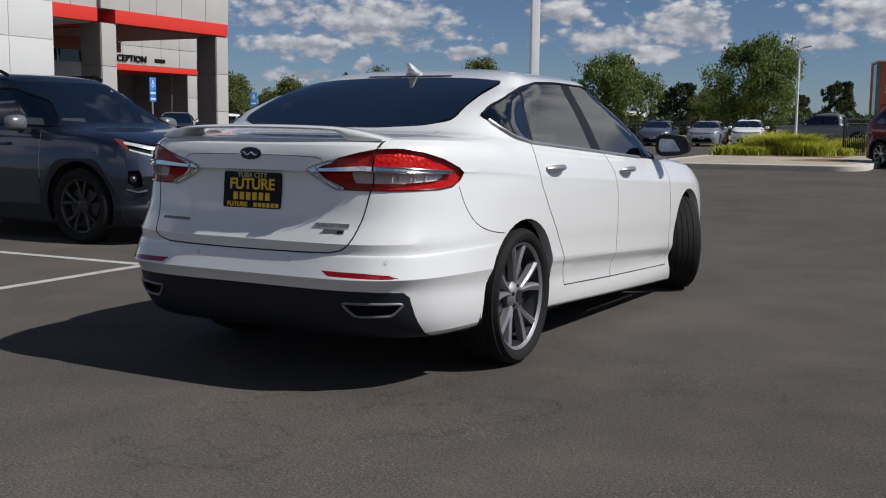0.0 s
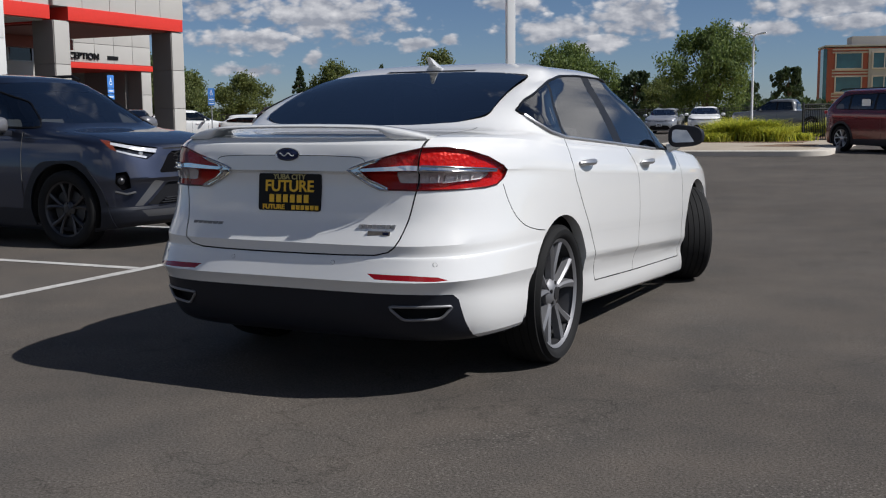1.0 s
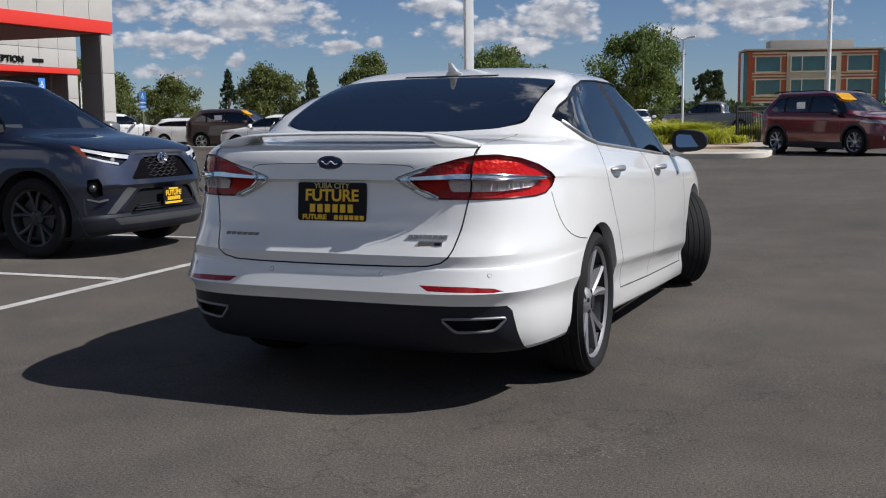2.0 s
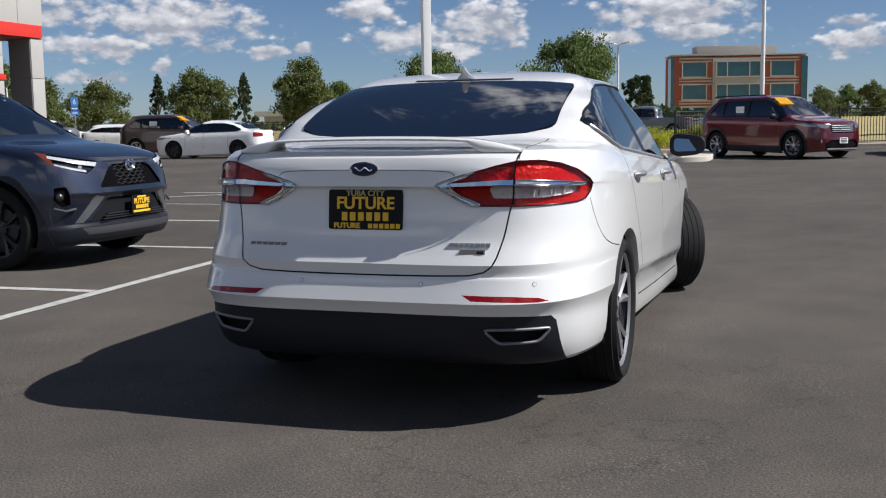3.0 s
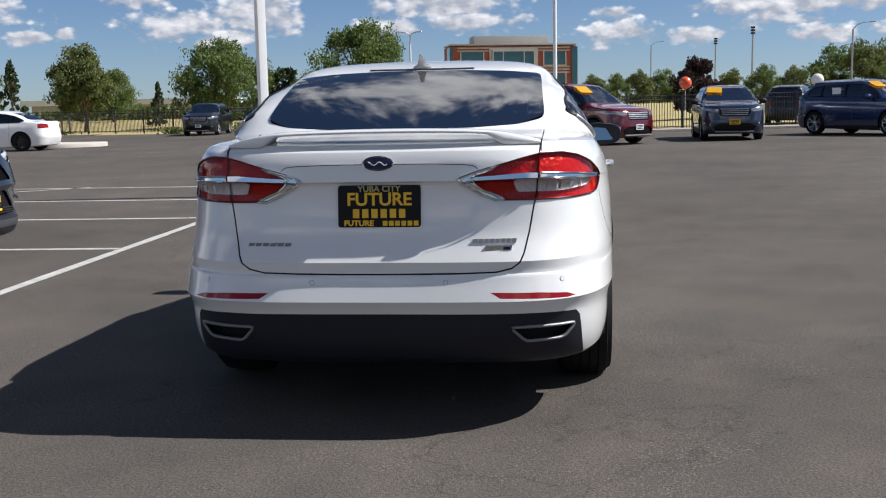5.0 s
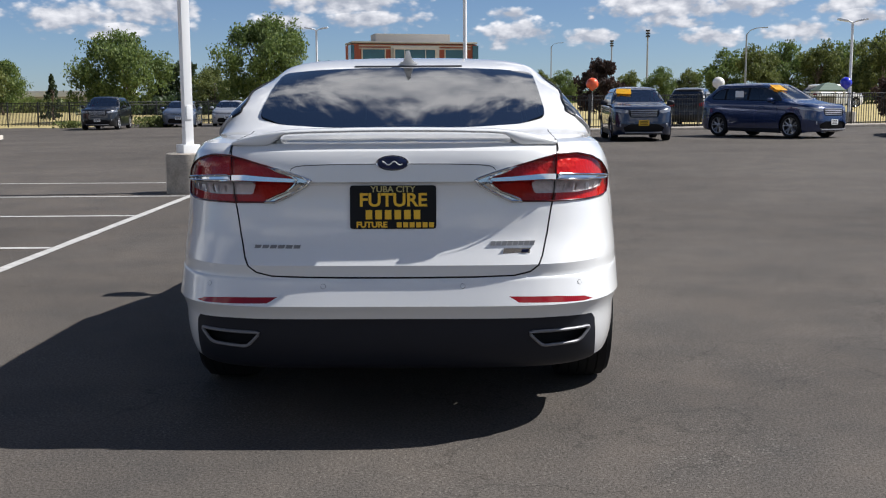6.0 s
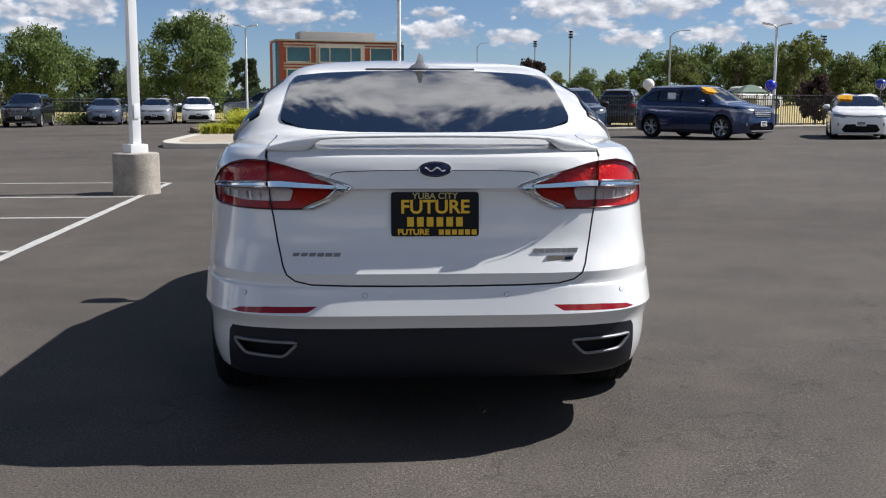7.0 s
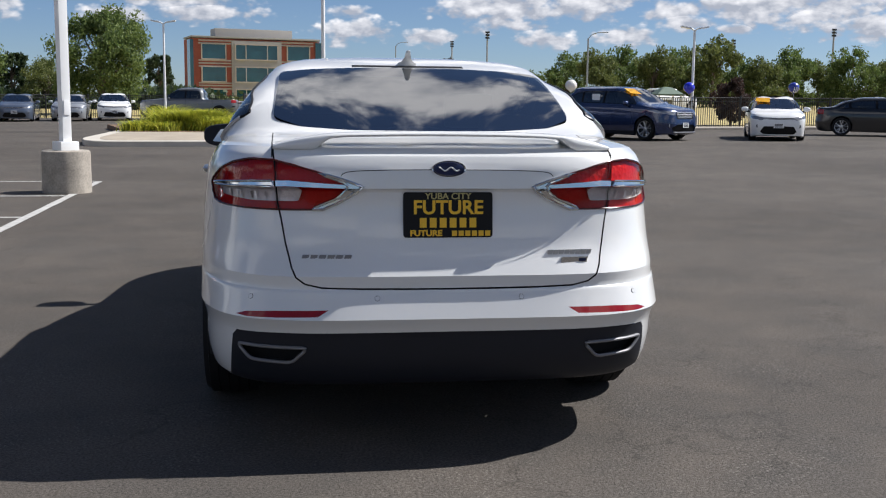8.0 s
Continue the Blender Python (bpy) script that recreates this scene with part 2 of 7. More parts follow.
M = {
    "white_paint": material("white_paint", (0.70, 0.70, 0.69), 0.32, spread=0.012, scale=3, coat=1.0),
    "asphalt": material("asphalt", (0.062, 0.058, 0.056), 0.85, spread=0.28, scale=0.35, fine=90, bump=0.004),
    "line_paint": material("line_paint", (0.43, 0.42, 0.40), 0.75, spread=0.35, scale=9, fine=160),
    "dry_grass": material("dry_grass", (0.36, 0.29, 0.12), 0.95, spread=0.25, scale=0.6, fine=14),
    "concrete": material("concrete", (0.42, 0.39, 0.34), 0.9, spread=0.14, scale=3.0, fine=80, bump=0.002),
    "white_metal": material("white_metal", (0.80, 0.80, 0.79), 0.4, spread=0.04, scale=4),
    "black_plastic": material("black_plastic", (0.012, 0.014, 0.021), 0.5, spec=0.3, spread=0.12, fine=400, bump=0.0005),
    "gap": material("gap", (0.006, 0.006, 0.007), 0.9, spread=0.1),
    "chrome": material("chrome", (0.62, 0.63, 0.64), 0.10, 1.0, spread=0.03),
    "alloy": material("alloy", (0.22, 0.22, 0.23), 0.5, 0.6, spread=0.05),
    "alloy_bright": material("alloy_bright", (0.52, 0.52, 0.53), 0.35, 0.85, spread=0.05),
    "footing": material("footing", (0.32, 0.285, 0.24), 0.9, spread=0.32, scale=5.0, fine=40, bump=0.004),
    "alloy_dark": material("alloy_dark", (0.035, 0.035, 0.038), 0.4, 0.5, spread=0.1),
    "rubber": material("rubber", (0.010, 0.010, 0.0105), 0.8, spec=0.25, spread=0.2, scale=10, fine=200, bump=0.001),
    "red_lens": material("red_lens", (0.25, 0.004, 0.006), 0.10, spread=0.08, coat=0.25),
    "dark_red_lens": material("dark_red_lens", (0.06, 0.004, 0.004), 0.15, spread=0.08, coat=0.2),
    "clear_lens": material("clear_lens", (0.60, 0.60, 0.61), 0.12, 0.6, spread=0.2, scale=60, fine=200, coat=1.0),
    "interior": material("interior", (0.10, 0.098, 0.095), 0.85, spread=0.15),
    "interior_dark": material("interior_dark", (0.018, 0.018, 0.019), 0.85, spread=0.15),
    "badge_blue": material("badge_blue", (0.006, 0.014, 0.06), 0.3, spread=0.06, coat=0.2, spec=0.3),
    "plate_black": material("plate_black", (0.007, 0.007, 0.008), 0.5, spread=0.1, spec=0.2),
    "seal_black": material("seal_black", (0.005, 0.005, 0.006), 0.35, spec=0.15, spread=0.1),
    "plate_yellow": material("plate_yellow", (0.82, 0.48, 0.02), 0.5, spread=0.08),
    "plate_gold": material("plate_gold", (0.42, 0.36, 0.14), 0.5, spread=0.08),
    "car_glass": glass("car_glass", (0.44, 0.47, 0.47), 2.1),
    "rear_glass": glass("rear_glass", (0.17, 0.18, 0.19), 4.0),
    "red_cover": glass("red_cover", (1.0, 0.20, 0.16), 1.5, 0.6),
    "clear_cover": glass("clear_cover", (0.94, 0.90, 0.90), 1.5, 0.6),
    "red_bowl": faceted("red_bowl", (0.42, 0.028, 0.024), 0.35, 0.0),
    "pale_bowl": faceted("pale_bowl", (0.75, 0.72, 0.72), 0.3, 0.25),
    "dark_glass": glass("dark_glass", (0.20, 0.21, 0.22), 2.0),
    "windscreen_glass": glass("windscreen_glass", (0.80, 0.84, 0.86), 3.3),
    "mirror": material("mirror", (0.36, 0.39, 0.43), 0.02, 1.0, spread=0.01),
}


def asphalt_material():
    """Weathered asphalt: aggregate grains, pale stones, patches and fine cracks."""
    m = bpy.data.materials.new("asphalt")
    m.use_nodes = True
    nt = m.node_tree
    b = nt.nodes["Principled BSDF"]
    co = nt.nodes.new("ShaderNodeTexCoord")

    def noise_of(scale, detail, rough=0.6):
        n = nt.nodes.new("ShaderNodeTexNoise")
        n.inputs["Scale"].default_value, n.inputs["Detail"].default_value, n.inputs["Roughness"].default_value = scale, detail, rough
        nt.links.new(co.outputs["Object"], n.inputs["Vector"])
        return n.outputs["Fac"]

    def ramp_of(fac, lo, hi, a, c):
        n = nt.nodes.new("ShaderNodeValToRGB")
        n.color_ramp.elements[0].position, n.color_ramp.elements[1].position = lo, hi
        n.color_ramp.elements[0].color, n.color_ramp.elements[1].color = (a, a, a, 1) if isinstance(a, float) else (*a, 1), (c, c, c, 1) if isinstance(c, float) else (*c, 1)
        nt.links.new(fac, n.inputs["Fac"])
        return n.outputs["Color"]

    def times(x, y):
        n = nt.nodes.new("ShaderNodeMix")
        n.data_type, n.blend_type = 'RGBA', 'MULTIPLY'
        n.inputs[0].default_value = 1.0
        nt.links.new(x, n.inputs[6])
        nt.links.new(y, n.inputs[7])
        return n.outputs[2]
    grain, patch, stain = noise_of(95, 4, 0.75), noise_of(0.22, 6), noise_of(1.7, 5)
    base = ramp_of(grain, 0.30, 0.72, (0.031, 0.0275, 0.0245), (0.149, 0.133, 0.118))
    col = times(times(base, ramp_of(patch, 0.35, 0.65, 0.80, 1.16)), ramp_of(stain, 0.3, 0.7, (0.84, 0.86, 0.88), (1.13, 1.09, 1.05)))
    stones = nt.nodes.new("ShaderNodeTexVoronoi")
    stones.inputs["Scale"].default_value = 64
    nt.links.new(co.outputs["Object"], stones.inputs["Vector"])
    pale = nt.nodes.new("ShaderNodeMix")
    pale.data_type = 'RGBA'
    pale.inputs[7].default_value = (0.25, 0.228, 0.20, 1)
    pick = nt.nodes.new("ShaderNodeMath")
    pick.operation = 'MULTIPLY'
    nt.links.new(ramp_of(stones.outputs["Distance"], 0.12, 0.34, 0.62, 0.0), pick.inputs[0])
    nt.links.new(ramp_of(noise_of(1.3, 5, 0.7), 0.44, 0.66, 0.0, 1.0), pick.inputs[1])
    nt.links.new(pick.outputs[0], pale.inputs[0])
    nt.links.new(col, pale.inputs[6])
    crack = nt.nodes.new("ShaderNodeTexVoronoi")
    crack.feature = 'DISTANCE_TO_EDGE'
    crack.inputs["Scale"].default_value = 0.33
    warp = nt.nodes.new("ShaderNodeVectorMath")
    wn = nt.nodes.new("ShaderNodeTexNoise")
    wn.inputs["Scale"].default_value, wn.inputs["Detail"].default_value = 2.2, 6
    nt.links.new(co.outputs["Object"], wn.inputs["Vector"])
    nt.links.new(co.outputs["Object"], warp.inputs[0])
    nt.links.new(wn.outputs["Color"], warp.inputs[1])
    nt.links.new(warp.outputs[0], crack.inputs["Vector"])
    seams = ramp_of(crack.outputs["Distance"], 0.0, 0.004, 0.72, 1.0)
    nt.links.new(times(pale.outputs[2], seams), b.inputs["Base Color"])
    b.inputs["Roughness"].default_value = 0.82
    b.inputs["Specular IOR Level"].default_value = 0.12
    bp = nt.nodes.new("ShaderNodeBump")
    bp.inputs["Strength"].default_value, bp.inputs["Distance"].default_value = 0.7, 0.006
    nt.links.new(grain, bp.inputs["Height"])
    nt.links.new(bp.outputs[0], b.inputs["Normal"])
    return m


M["asphalt"] = asphalt_material()


# ---- helpers for building ----
def part(name, bm, mat, parent=None, label="", smooth=40.0, m=None):
    """Links a bmesh as one mesh object under a thing or a part."""
    for e in bm.edges:
        if len(e.link_faces) == 2 and e.calc_face_angle(0) > radians(smooth):
            e.smooth = False
    for f in bm.faces:
        f.smooth = True
    me = bpy.data.meshes.new(name)
    bm.to_mesh(me)
    bm.free()
    for one in (mat if isinstance(mat, (list, tuple)) else (mat,)):
        me.materials.append(M[one] if isinstance(one, str) else one)
    ob = new(name, me)
    if parent is not None:
        ob.parent = parent
    if m is not None:
        ob.matrix_basis = m
    if label:
        tagged(ob, label)
    return ob


def group_of(bms):
    """Joins several bmeshes into the first."""
    out = bmesh.new()
    for b in bms:
        me = bpy.data.meshes.new("tmp")
        b.to_mesh(me)
        b.free()
        out.from_mesh(me)
        bpy.data.meshes.remove(me)
    return out


def box(x0, x1, y0, y1, z0, z1, bevel=0.0):
    bm = bmesh.new()
    bmesh.ops.create_cube(bm, size=1, matrix=Matrix.LocRotScale(((x0 + x1) / 2, (y0 + y1) / 2, (z0 + z1) / 2), None, (abs(x1 - x0), abs(y1 - y0), abs(z1 - z0))))
    if bevel:
        bmesh.ops.bevel(bm, geom=bm.edges[:], offset=bevel, segments=2, affect='EDGES', profile=0.7)
    return bm


def lathe(profile, seg=48, axis='X'):
    """Turns (radius, along) pairs round an axis."""
    bm = bmesh.new()
    rings = []
    for r, a in profile:
        ring = []
        for k in range(seg):
            t = 2 * math.pi * k / seg
            c, s = r * math.cos(t), r * math.sin(t)
            ring.append(bm.verts.new((a, c, s) if axis == 'X' else (c, s, a) if axis == 'Z' else (c, a, s)))
        rings.append(ring)
    for a, b in zip(rings, rings[1:]):
        for k in range(seg):
            bm.faces.new((a[k], a[(k + 1) % seg], b[(k + 1) % seg], b[k]))
    bmesh.ops.recalc_face_normals(bm, faces=bm.faces[:])
    return bm


def tube(points, radius, seg=6, closed=False):
    """A round bar along points."""
    bm = bmesh.new()
    pts = [Vector(p) for p in points]
    rad = radius if isinstance(radius, (list, tuple)) else [radius] * len(pts)
    rings = []
    up = Vector((0.13, 0.31, 0.94))
    for i, p in enumerate(pts):
        a = pts[i - 1] if (i > 0 or closed) else p
        b = pts[(i + 1) % len(pts)] if (i < len(pts) - 1 or closed) else p
        d = (b - a).normalized()
        u = d.cross(up)
        u = u.normalized() if u.length > 1e-4 else d.orthogonal().normalized()
        v = d.cross(u)
        rings.append([bm.verts.new(p + (u * math.cos(2 * math.pi * k / seg) + v * math.sin(2 * math.pi * k / seg)) * rad[i]) for k in range(seg)])
    pairs = list(zip(rings, rings[1:])) + ([(rings[-1], rings[0])] if closed else [])
    for a, b in pairs:
        for k in range(seg):
            bm.faces.new((a[k], a[(k + 1) % seg], b[(k + 1) % seg], b[k]))
    if not closed:
        bm.faces.new(rings[0][::-1])
        bm.faces.new(rings[-1])
    bmesh.ops.recalc_face_normals(bm, faces=bm.faces[:])
    return bm


def prism(poly, depth, axis='Y', at=0.0):
    """A flat outline given depth. axis 'Y': outline in x, z; 'X': in y, z; 'Z': in x, y."""
    bm = bmesh.new()
    place = {'Y': lambda p, d: (p[0], d, p[1]), 'X': lambda p, d: (d, p[0], p[1]), 'Z': lambda p, d: (p[0], p[1], d)}[axis]
    a = [bm.verts.new(place(p, at)) for p in poly]
    b = [bm.verts.new(place(p, at + depth)) for p in poly]
    bm.faces.new(a)
    bm.faces.new(b[::-1])
    for k in range(len(poly)):
        bm.faces.new((a[k], b[k], b[(k + 1) % len(poly)], a[(k + 1) % len(poly)]))
    bmesh.ops.recalc_face_normals(bm, faces=bm.faces[:])
    return bm


def moved(bm, m):
    bmesh.ops.transform(bm, matrix=m, verts=bm.verts[:])
    return bm


def rounded(poly, r, seg=4):
    """Rounds an outline's corners."""
    out = []
    n = len(poly)
    for k in range(n):
        p, a, b = Vector(poly[k]), Vector(poly[k - 1]), Vector(poly[(k + 1) % n])
        da, db = (a - p), (b - p)
        ra = min(r, da.length * 0.45, db.length * 0.45)
        s, e = p + da.normalized() * ra, p + db.normalized() * ra
        for i in range(seg + 1):
            t = i / seg
            q = s * (1 - t) ** 2 + p * 2 * t * (1 - t) + e * t * t
            out.append((q.x, q.y))
    return out


def inside(p, poly):
    hit = False
    for (x0, y0), (x1, y1) in zip(poly, poly[1:] + poly[:1]):
        if (y0 > p[1]) != (y1 > p[1]) and p[0] < (x1 - x0) * (p[1] - y0) / (y1 - y0) + x0:
            hit = not hit
    return hit


YZ = (Vector((0, 1, 0)), Vector((0, 0, 1)))
XZ = (Vector((1, 0, 0)), Vector((0, 0, 1)))
XY = (Vector((1, 0, 0)), Vector((0, 1, 0)))
BIAS = (Vector((1, -1, 0)).normalized(), Vector((0, 0, 1)))
DIAG = (Vector((1, 1, 0)).normalized(), Vector((0, 0, 1)))


def cut(bm, poly, axes, where):
    """Slices a sheet along an outline seen along the third axis, and returns the faces inside it."""
    a, b = axes
    flat = lambda co: (co.dot(a), co.dot(b))
    poly = [tuple(p) for p in poly]
    lo = [min(p[k] for p in poly) for k in (0, 1)]
    hi = [max(p[k] for p in poly) for k in (0, 1)]

    def near():
        out = []
        for f in bm.faces:
            if not where(f.calc_center_median()):
                continue
            q = [flat(v.co) for v in f.verts]
            if max(p[0] for p in q) > lo[0] and min(p[0] for p in q) < hi[0] and max(p[1] for p in q) > lo[1] and min(p[1] for p in q) < hi[1]:
                out.append(f)
        return out
    for p, q in zip(poly, poly[1:] + poly[:1]):
        d = (q[0] - p[0], q[1] - p[1])
        if math.hypot(*d) < 1e-6:
            continue
        co = a * p[0] + b * p[1]
        no = (a * -d[1] + b * d[0]).normalized()
        sl = (min(p[0], q[0]) - 1e-4, max(p[0], q[0]) + 1e-4, min(p[1], q[1]) - 1e-4, max(p[1], q[1]) + 1e-4)
        fs = []
        for f in near():
            w = [flat(v.co) for v in f.verts]
            if max(u[0] for u in w) > sl[0] and min(u[0] for u in w) < sl[1] and max(u[1] for u in w) > sl[2] and min(u[1] for u in w) < sl[3]:
                fs.append(f)
        if fs:
            es = {e for f in fs for e in f.edges}
            vs = {v for f in fs for v in f.verts}
            bmesh.ops.bisect_plane(bm, geom=list(vs) + list(es) + fs, dist=1e-5, plane_co=co, plane_no=no)
    return [f for f in near() if inside(flat(f.calc_center_median()), poly)]


def detach(bm, faces):
    """Lifts faces out of a sheet into a sheet of their own."""
    out = bmesh.new()
    seen = {}
    for f in faces:
        vs = []
        for v in f.verts:
            if v not in seen:
                seen[v] = out.verts.new(v.co)
            vs.append(seen[v])
        if len(set(vs)) > 2:
            out.faces.new(vs)
    bmesh.ops.delete(bm, geom=faces, context='FACES')
    return out


def strips(line, width):
    """A polyline as thin quads."""
    out = []
    for p, q in zip(line, line[1:]):
        d = Vector((q[0] - p[0], q[1] - p[1])).normalized()
        s, n = d * width * 0.35, Vector((-d.y, d.x)) * width / 2
        p, q = Vector(p) - s, Vector(q) + s
        out.append([tuple(p + n), tuple(q + n), tuple(q - n), tuple(p - n)])
    return out


def seam(bm, line, axes, where, width=0.006, sink=0.006):
    """A panel gap: a thin strip of the sheet, sunk behind it."""
    made = []
    for quad in strips(line, width):
        faces = cut(bm, quad, axes, where)
        if faces:
            bm.normal_update()
            normal = {v: v.normal.copy() for f in faces for v in f.verts}
            piece = bmesh.new()
            for f in faces:
                piece.faces.new([piece.verts.new(v.co - normal[v] * sink) for v in f.verts])
            bmesh.ops.delete(bm, geom=faces, context='FACES')
            made.append(piece)
    return made


def island(bm, near, limit=0.6):
    """The connected patch nearest to a point, lifted out, or nothing when it is most of the sheet."""
    near = Vector(near)
    bm.faces.ensure_lookup_table()
    start = min(bm.faces, key=lambda f: (f.calc_center_median() - near).length)
    found, todo = {start}, [start]
    while todo:
        f = todo.pop()
        for e in f.edges:
            for g in e.link_faces:
                if g not in found:
                    found.add(g)
                    todo.append(g)
    if len(found) > limit * len(bm.faces):
        return None
    return detach(bm, list(found))


def mirrored(bm, weld=False):
    """The same sheet on the other side (weld: both halves in one)."""
    me = bpy.data.meshes.new("tmp")
    bm.to_mesh(me)
    other = bmesh.new()
    other.from_mesh(me)
    bmesh.ops.transform(other, matrix=Matrix.Diagonal((-1, 1, 1, 1)), verts=other.verts[:])
    bmesh.ops.reverse_faces(other, faces=other.faces[:])
    bpy.data.meshes.remove(me)
    if not weld:
        return other
    out = group_of([bm, other])
    bmesh.ops.remove_doubles(out, verts=out.verts[:], dist=0.0008)
    return out


def copied(bm):
    me = bpy.data.meshes.new("tmp")
    bm.to_mesh(me)
    other = bmesh.new()
    other.from_mesh(me)
    bpy.data.meshes.remove(me)
    return other


def inset(bm, depth):
    """Sinks a sheet behind itself along its normals."""
    bm.normal_update()
    for v, n in [(v, v.normal.copy()) for v in bm.verts]:
        v.co -= n * depth
    return bm


def rim_wall(bm, depth):
    """A wall from a sheet's open rim inward, without the sheet."""
    out = copied(bm)
    sheet_faces = out.faces[:]
    thick(out, depth)
    bmesh.ops.delete(out, geom=sheet_faces, context='FACES')
    return out


def rim_loop(bm, step=0.0):
    """The open rim of a sheet, as points in order, thinned to a step."""
    rim = [e for e in bm.edges if len(e.link_faces) == 1]
    todo = set(rim)
    best = []
    while todo:
        e = todo.pop()
        loop = [e.verts[0], e.verts[1]]
        while True:
            nxt = [f for f in loop[-1].link_edges if f in todo]
            if not nxt:
                break
            todo.remove(nxt[0])
            loop.append(nxt[0].other_vert(loop[-1]))
        if len(loop) > len(best):
            best = loop
    pts = []
    for v in best:
        if not pts or (v.co - pts[-1]).length > step:
            pts.append(v.co.copy())
    if len(pts) > 2 and (pts[0] - pts[-1]).length < max(step, 1e-4):
        pts.pop()
    return [tuple(p) for p in pts]


def thick(bm, depth):
    """Turns a sheet's open rims inward, so that it has an edge."""
    bm.normal_update()
    rim = [e for e in bm.edges if len(e.link_faces) == 1]
    normal = {v: v.normal.copy() for e in rim for v in e.verts}
    made = bmesh.ops.extrude_edge_only(bm, edges=rim)
    for v in made["geom"]:
        if isinstance(v, bmesh.types.BMVert):
            src = min(normal, key=lambda u: (u.co - v.co).length_squared)
            v.co -= normal[src] * depth
    return bm


# ---- vehicle shells ----
def plan_line(width, y_rear, y_front, n_rear, n_front, c_rear, c_front, counts, barrel, mid):
    """Half of a vehicle's outline at one height, from the middle of its tail round the flank to the middle of its nose."""
    def quarter(yc, ye, n, count):
        t = np.linspace(0, np.pi / 2, 240)
        x = width * np.sin(t) ** (2 / n)
        y = yc + (ye - yc) * np.cos(t) ** (2 / n)
        s = np.concatenate(([0], np.cumsum(np.hypot(np.diff(x), np.diff(y)))))
        w = np.linspace(0, s[-1], count)
        return np.stack([np.interp(w, s, x), np.interp(w, s, y)], 1)
    r = quarter(c_rear, y_rear, n_rear, counts[0])
    f = quarter(c_front, y_front, n_front, counts[2])[::-1]
    m = np.stack([np.full(counts[1], width), np.linspace(c_rear, c_front, counts[1] + 2)[1:-1]], 1)
    out = np.concatenate([r, m, f])
    out[:, 0] *= 1 - barrel * ((out[:, 1] - mid) / mid) ** 2
    return out


def shell(rear, side, front, corner, counts=(40, 14, 20), fine=3, creases=(), slope=0.055, fade=(19, 23), barrel=0.02, mid=2.35, n_front=3.0, flank=None):
    """A half body (x > 0) lofted through lines round the vehicle: rear (y, z), side (width, z) and front (y, z) of each line;
    corner(k) gives the rear corner's squareness and where the flank begins."""
    rows = []
    for k, ((yr, zr), (w, zs), (yf, zf)) in enumerate(zip(rear, side, front)):
        n, c, *blend = corner(k)
        c_rear = max(c, yr + 0.25)
        c_lift = max(blend[0], yr + 0.25) if blend else c_rear
        c_front = min(max(c_rear + 0.1, flank or 3.85 * mid / 2.35), max(yf - 0.35, c_rear + 0.05))
        p = plan_line(max(w, 1e-4), yr, yf, n, n_front, c_rear, c_front, counts, barrel, mid)
        s = slope * max(0.0, min(1.0, (fade[1] - k) / (fade[1] - fade[0])))
        z = []
        for x, y in p:
            zz = zs + s * (mid * 0.85 - y)
            if y < c_lift:
                t = max(0, min(1, (y - yr) / (c_lift - yr)))
                t = t * t * (3 - 2 * t)
                zz = zr * (1 - t) + zz * t
            elif y > c_front:
                t = max(0, min(1, (yf - y) / max(yf - c_front, 1e-4)))
                t = t * t * (3 - 2 * t)
                zz = zf * (1 - t) + zz * t
            z.append(zz)
        rows.append(np.column_stack([p, z]))
    lines = []
    for i in range(len(rows) - 1):
        p0, p1 = rows[i], rows[i + 1]
        m0 = p1 - p0 if (i == 0 or i in creases) else (p1 - rows[i - 1]) / 2
        m1 = p1 - p0 if (i + 2 >= len(rows) or i + 1 in creases) else (rows[i + 2] - p0) / 2
        chord = np.linalg.norm(p1 - p0, axis=1, keepdims=True)
        for m in (m0, m1):
            ln = np.linalg.norm(m, axis=1, keepdims=True)
            m *= np.minimum(1, 1.4 * chord / np.maximum(ln, 1e-6))
        for j in range(fine):
            t = j / fine
            h = (2 * t ** 3 - 3 * t * t + 1, t ** 3 - 2 * t * t + t, -2 * t ** 3 + 3 * t * t, t ** 3 - t * t)
            lines.append(p0 * h[0] + m0 * h[1] + p1 * h[2] + m1 * h[3])
    lines.append(rows[-1])
    bm = bmesh.new()
    grid = [[bm.verts.new(v) for v in ln] for ln in lines]
    for a, b in zip(grid, grid[1:]):
        for k in range(len(a) - 1):
            bm.faces.new((a[k], a[k + 1], b[k + 1], b[k]))
    for ln in grid:
        ln[0].co.x = ln[-1].co.x = 0
    bmesh.ops.remove_doubles(bm, verts=bm.verts[:], dist=0.0004)
    bmesh.ops.recalc_face_normals(bm, faces=bm.faces[:])
    if sum(f.normal.x * f.calc_area() for f in bm.faces) < 0:
        bmesh.ops.reverse_faces(bm, faces=bm.faces[:])
    return bm


def circle(cy, cz, r, a0=0, a1=360, seg=32):
    return [(cy + r * math.cos(radians(a0 + (a1 - a0) * k / seg)), cz + r * math.sin(radians(a0 + (a1 - a0) * k / seg))) for k in range(seg)]


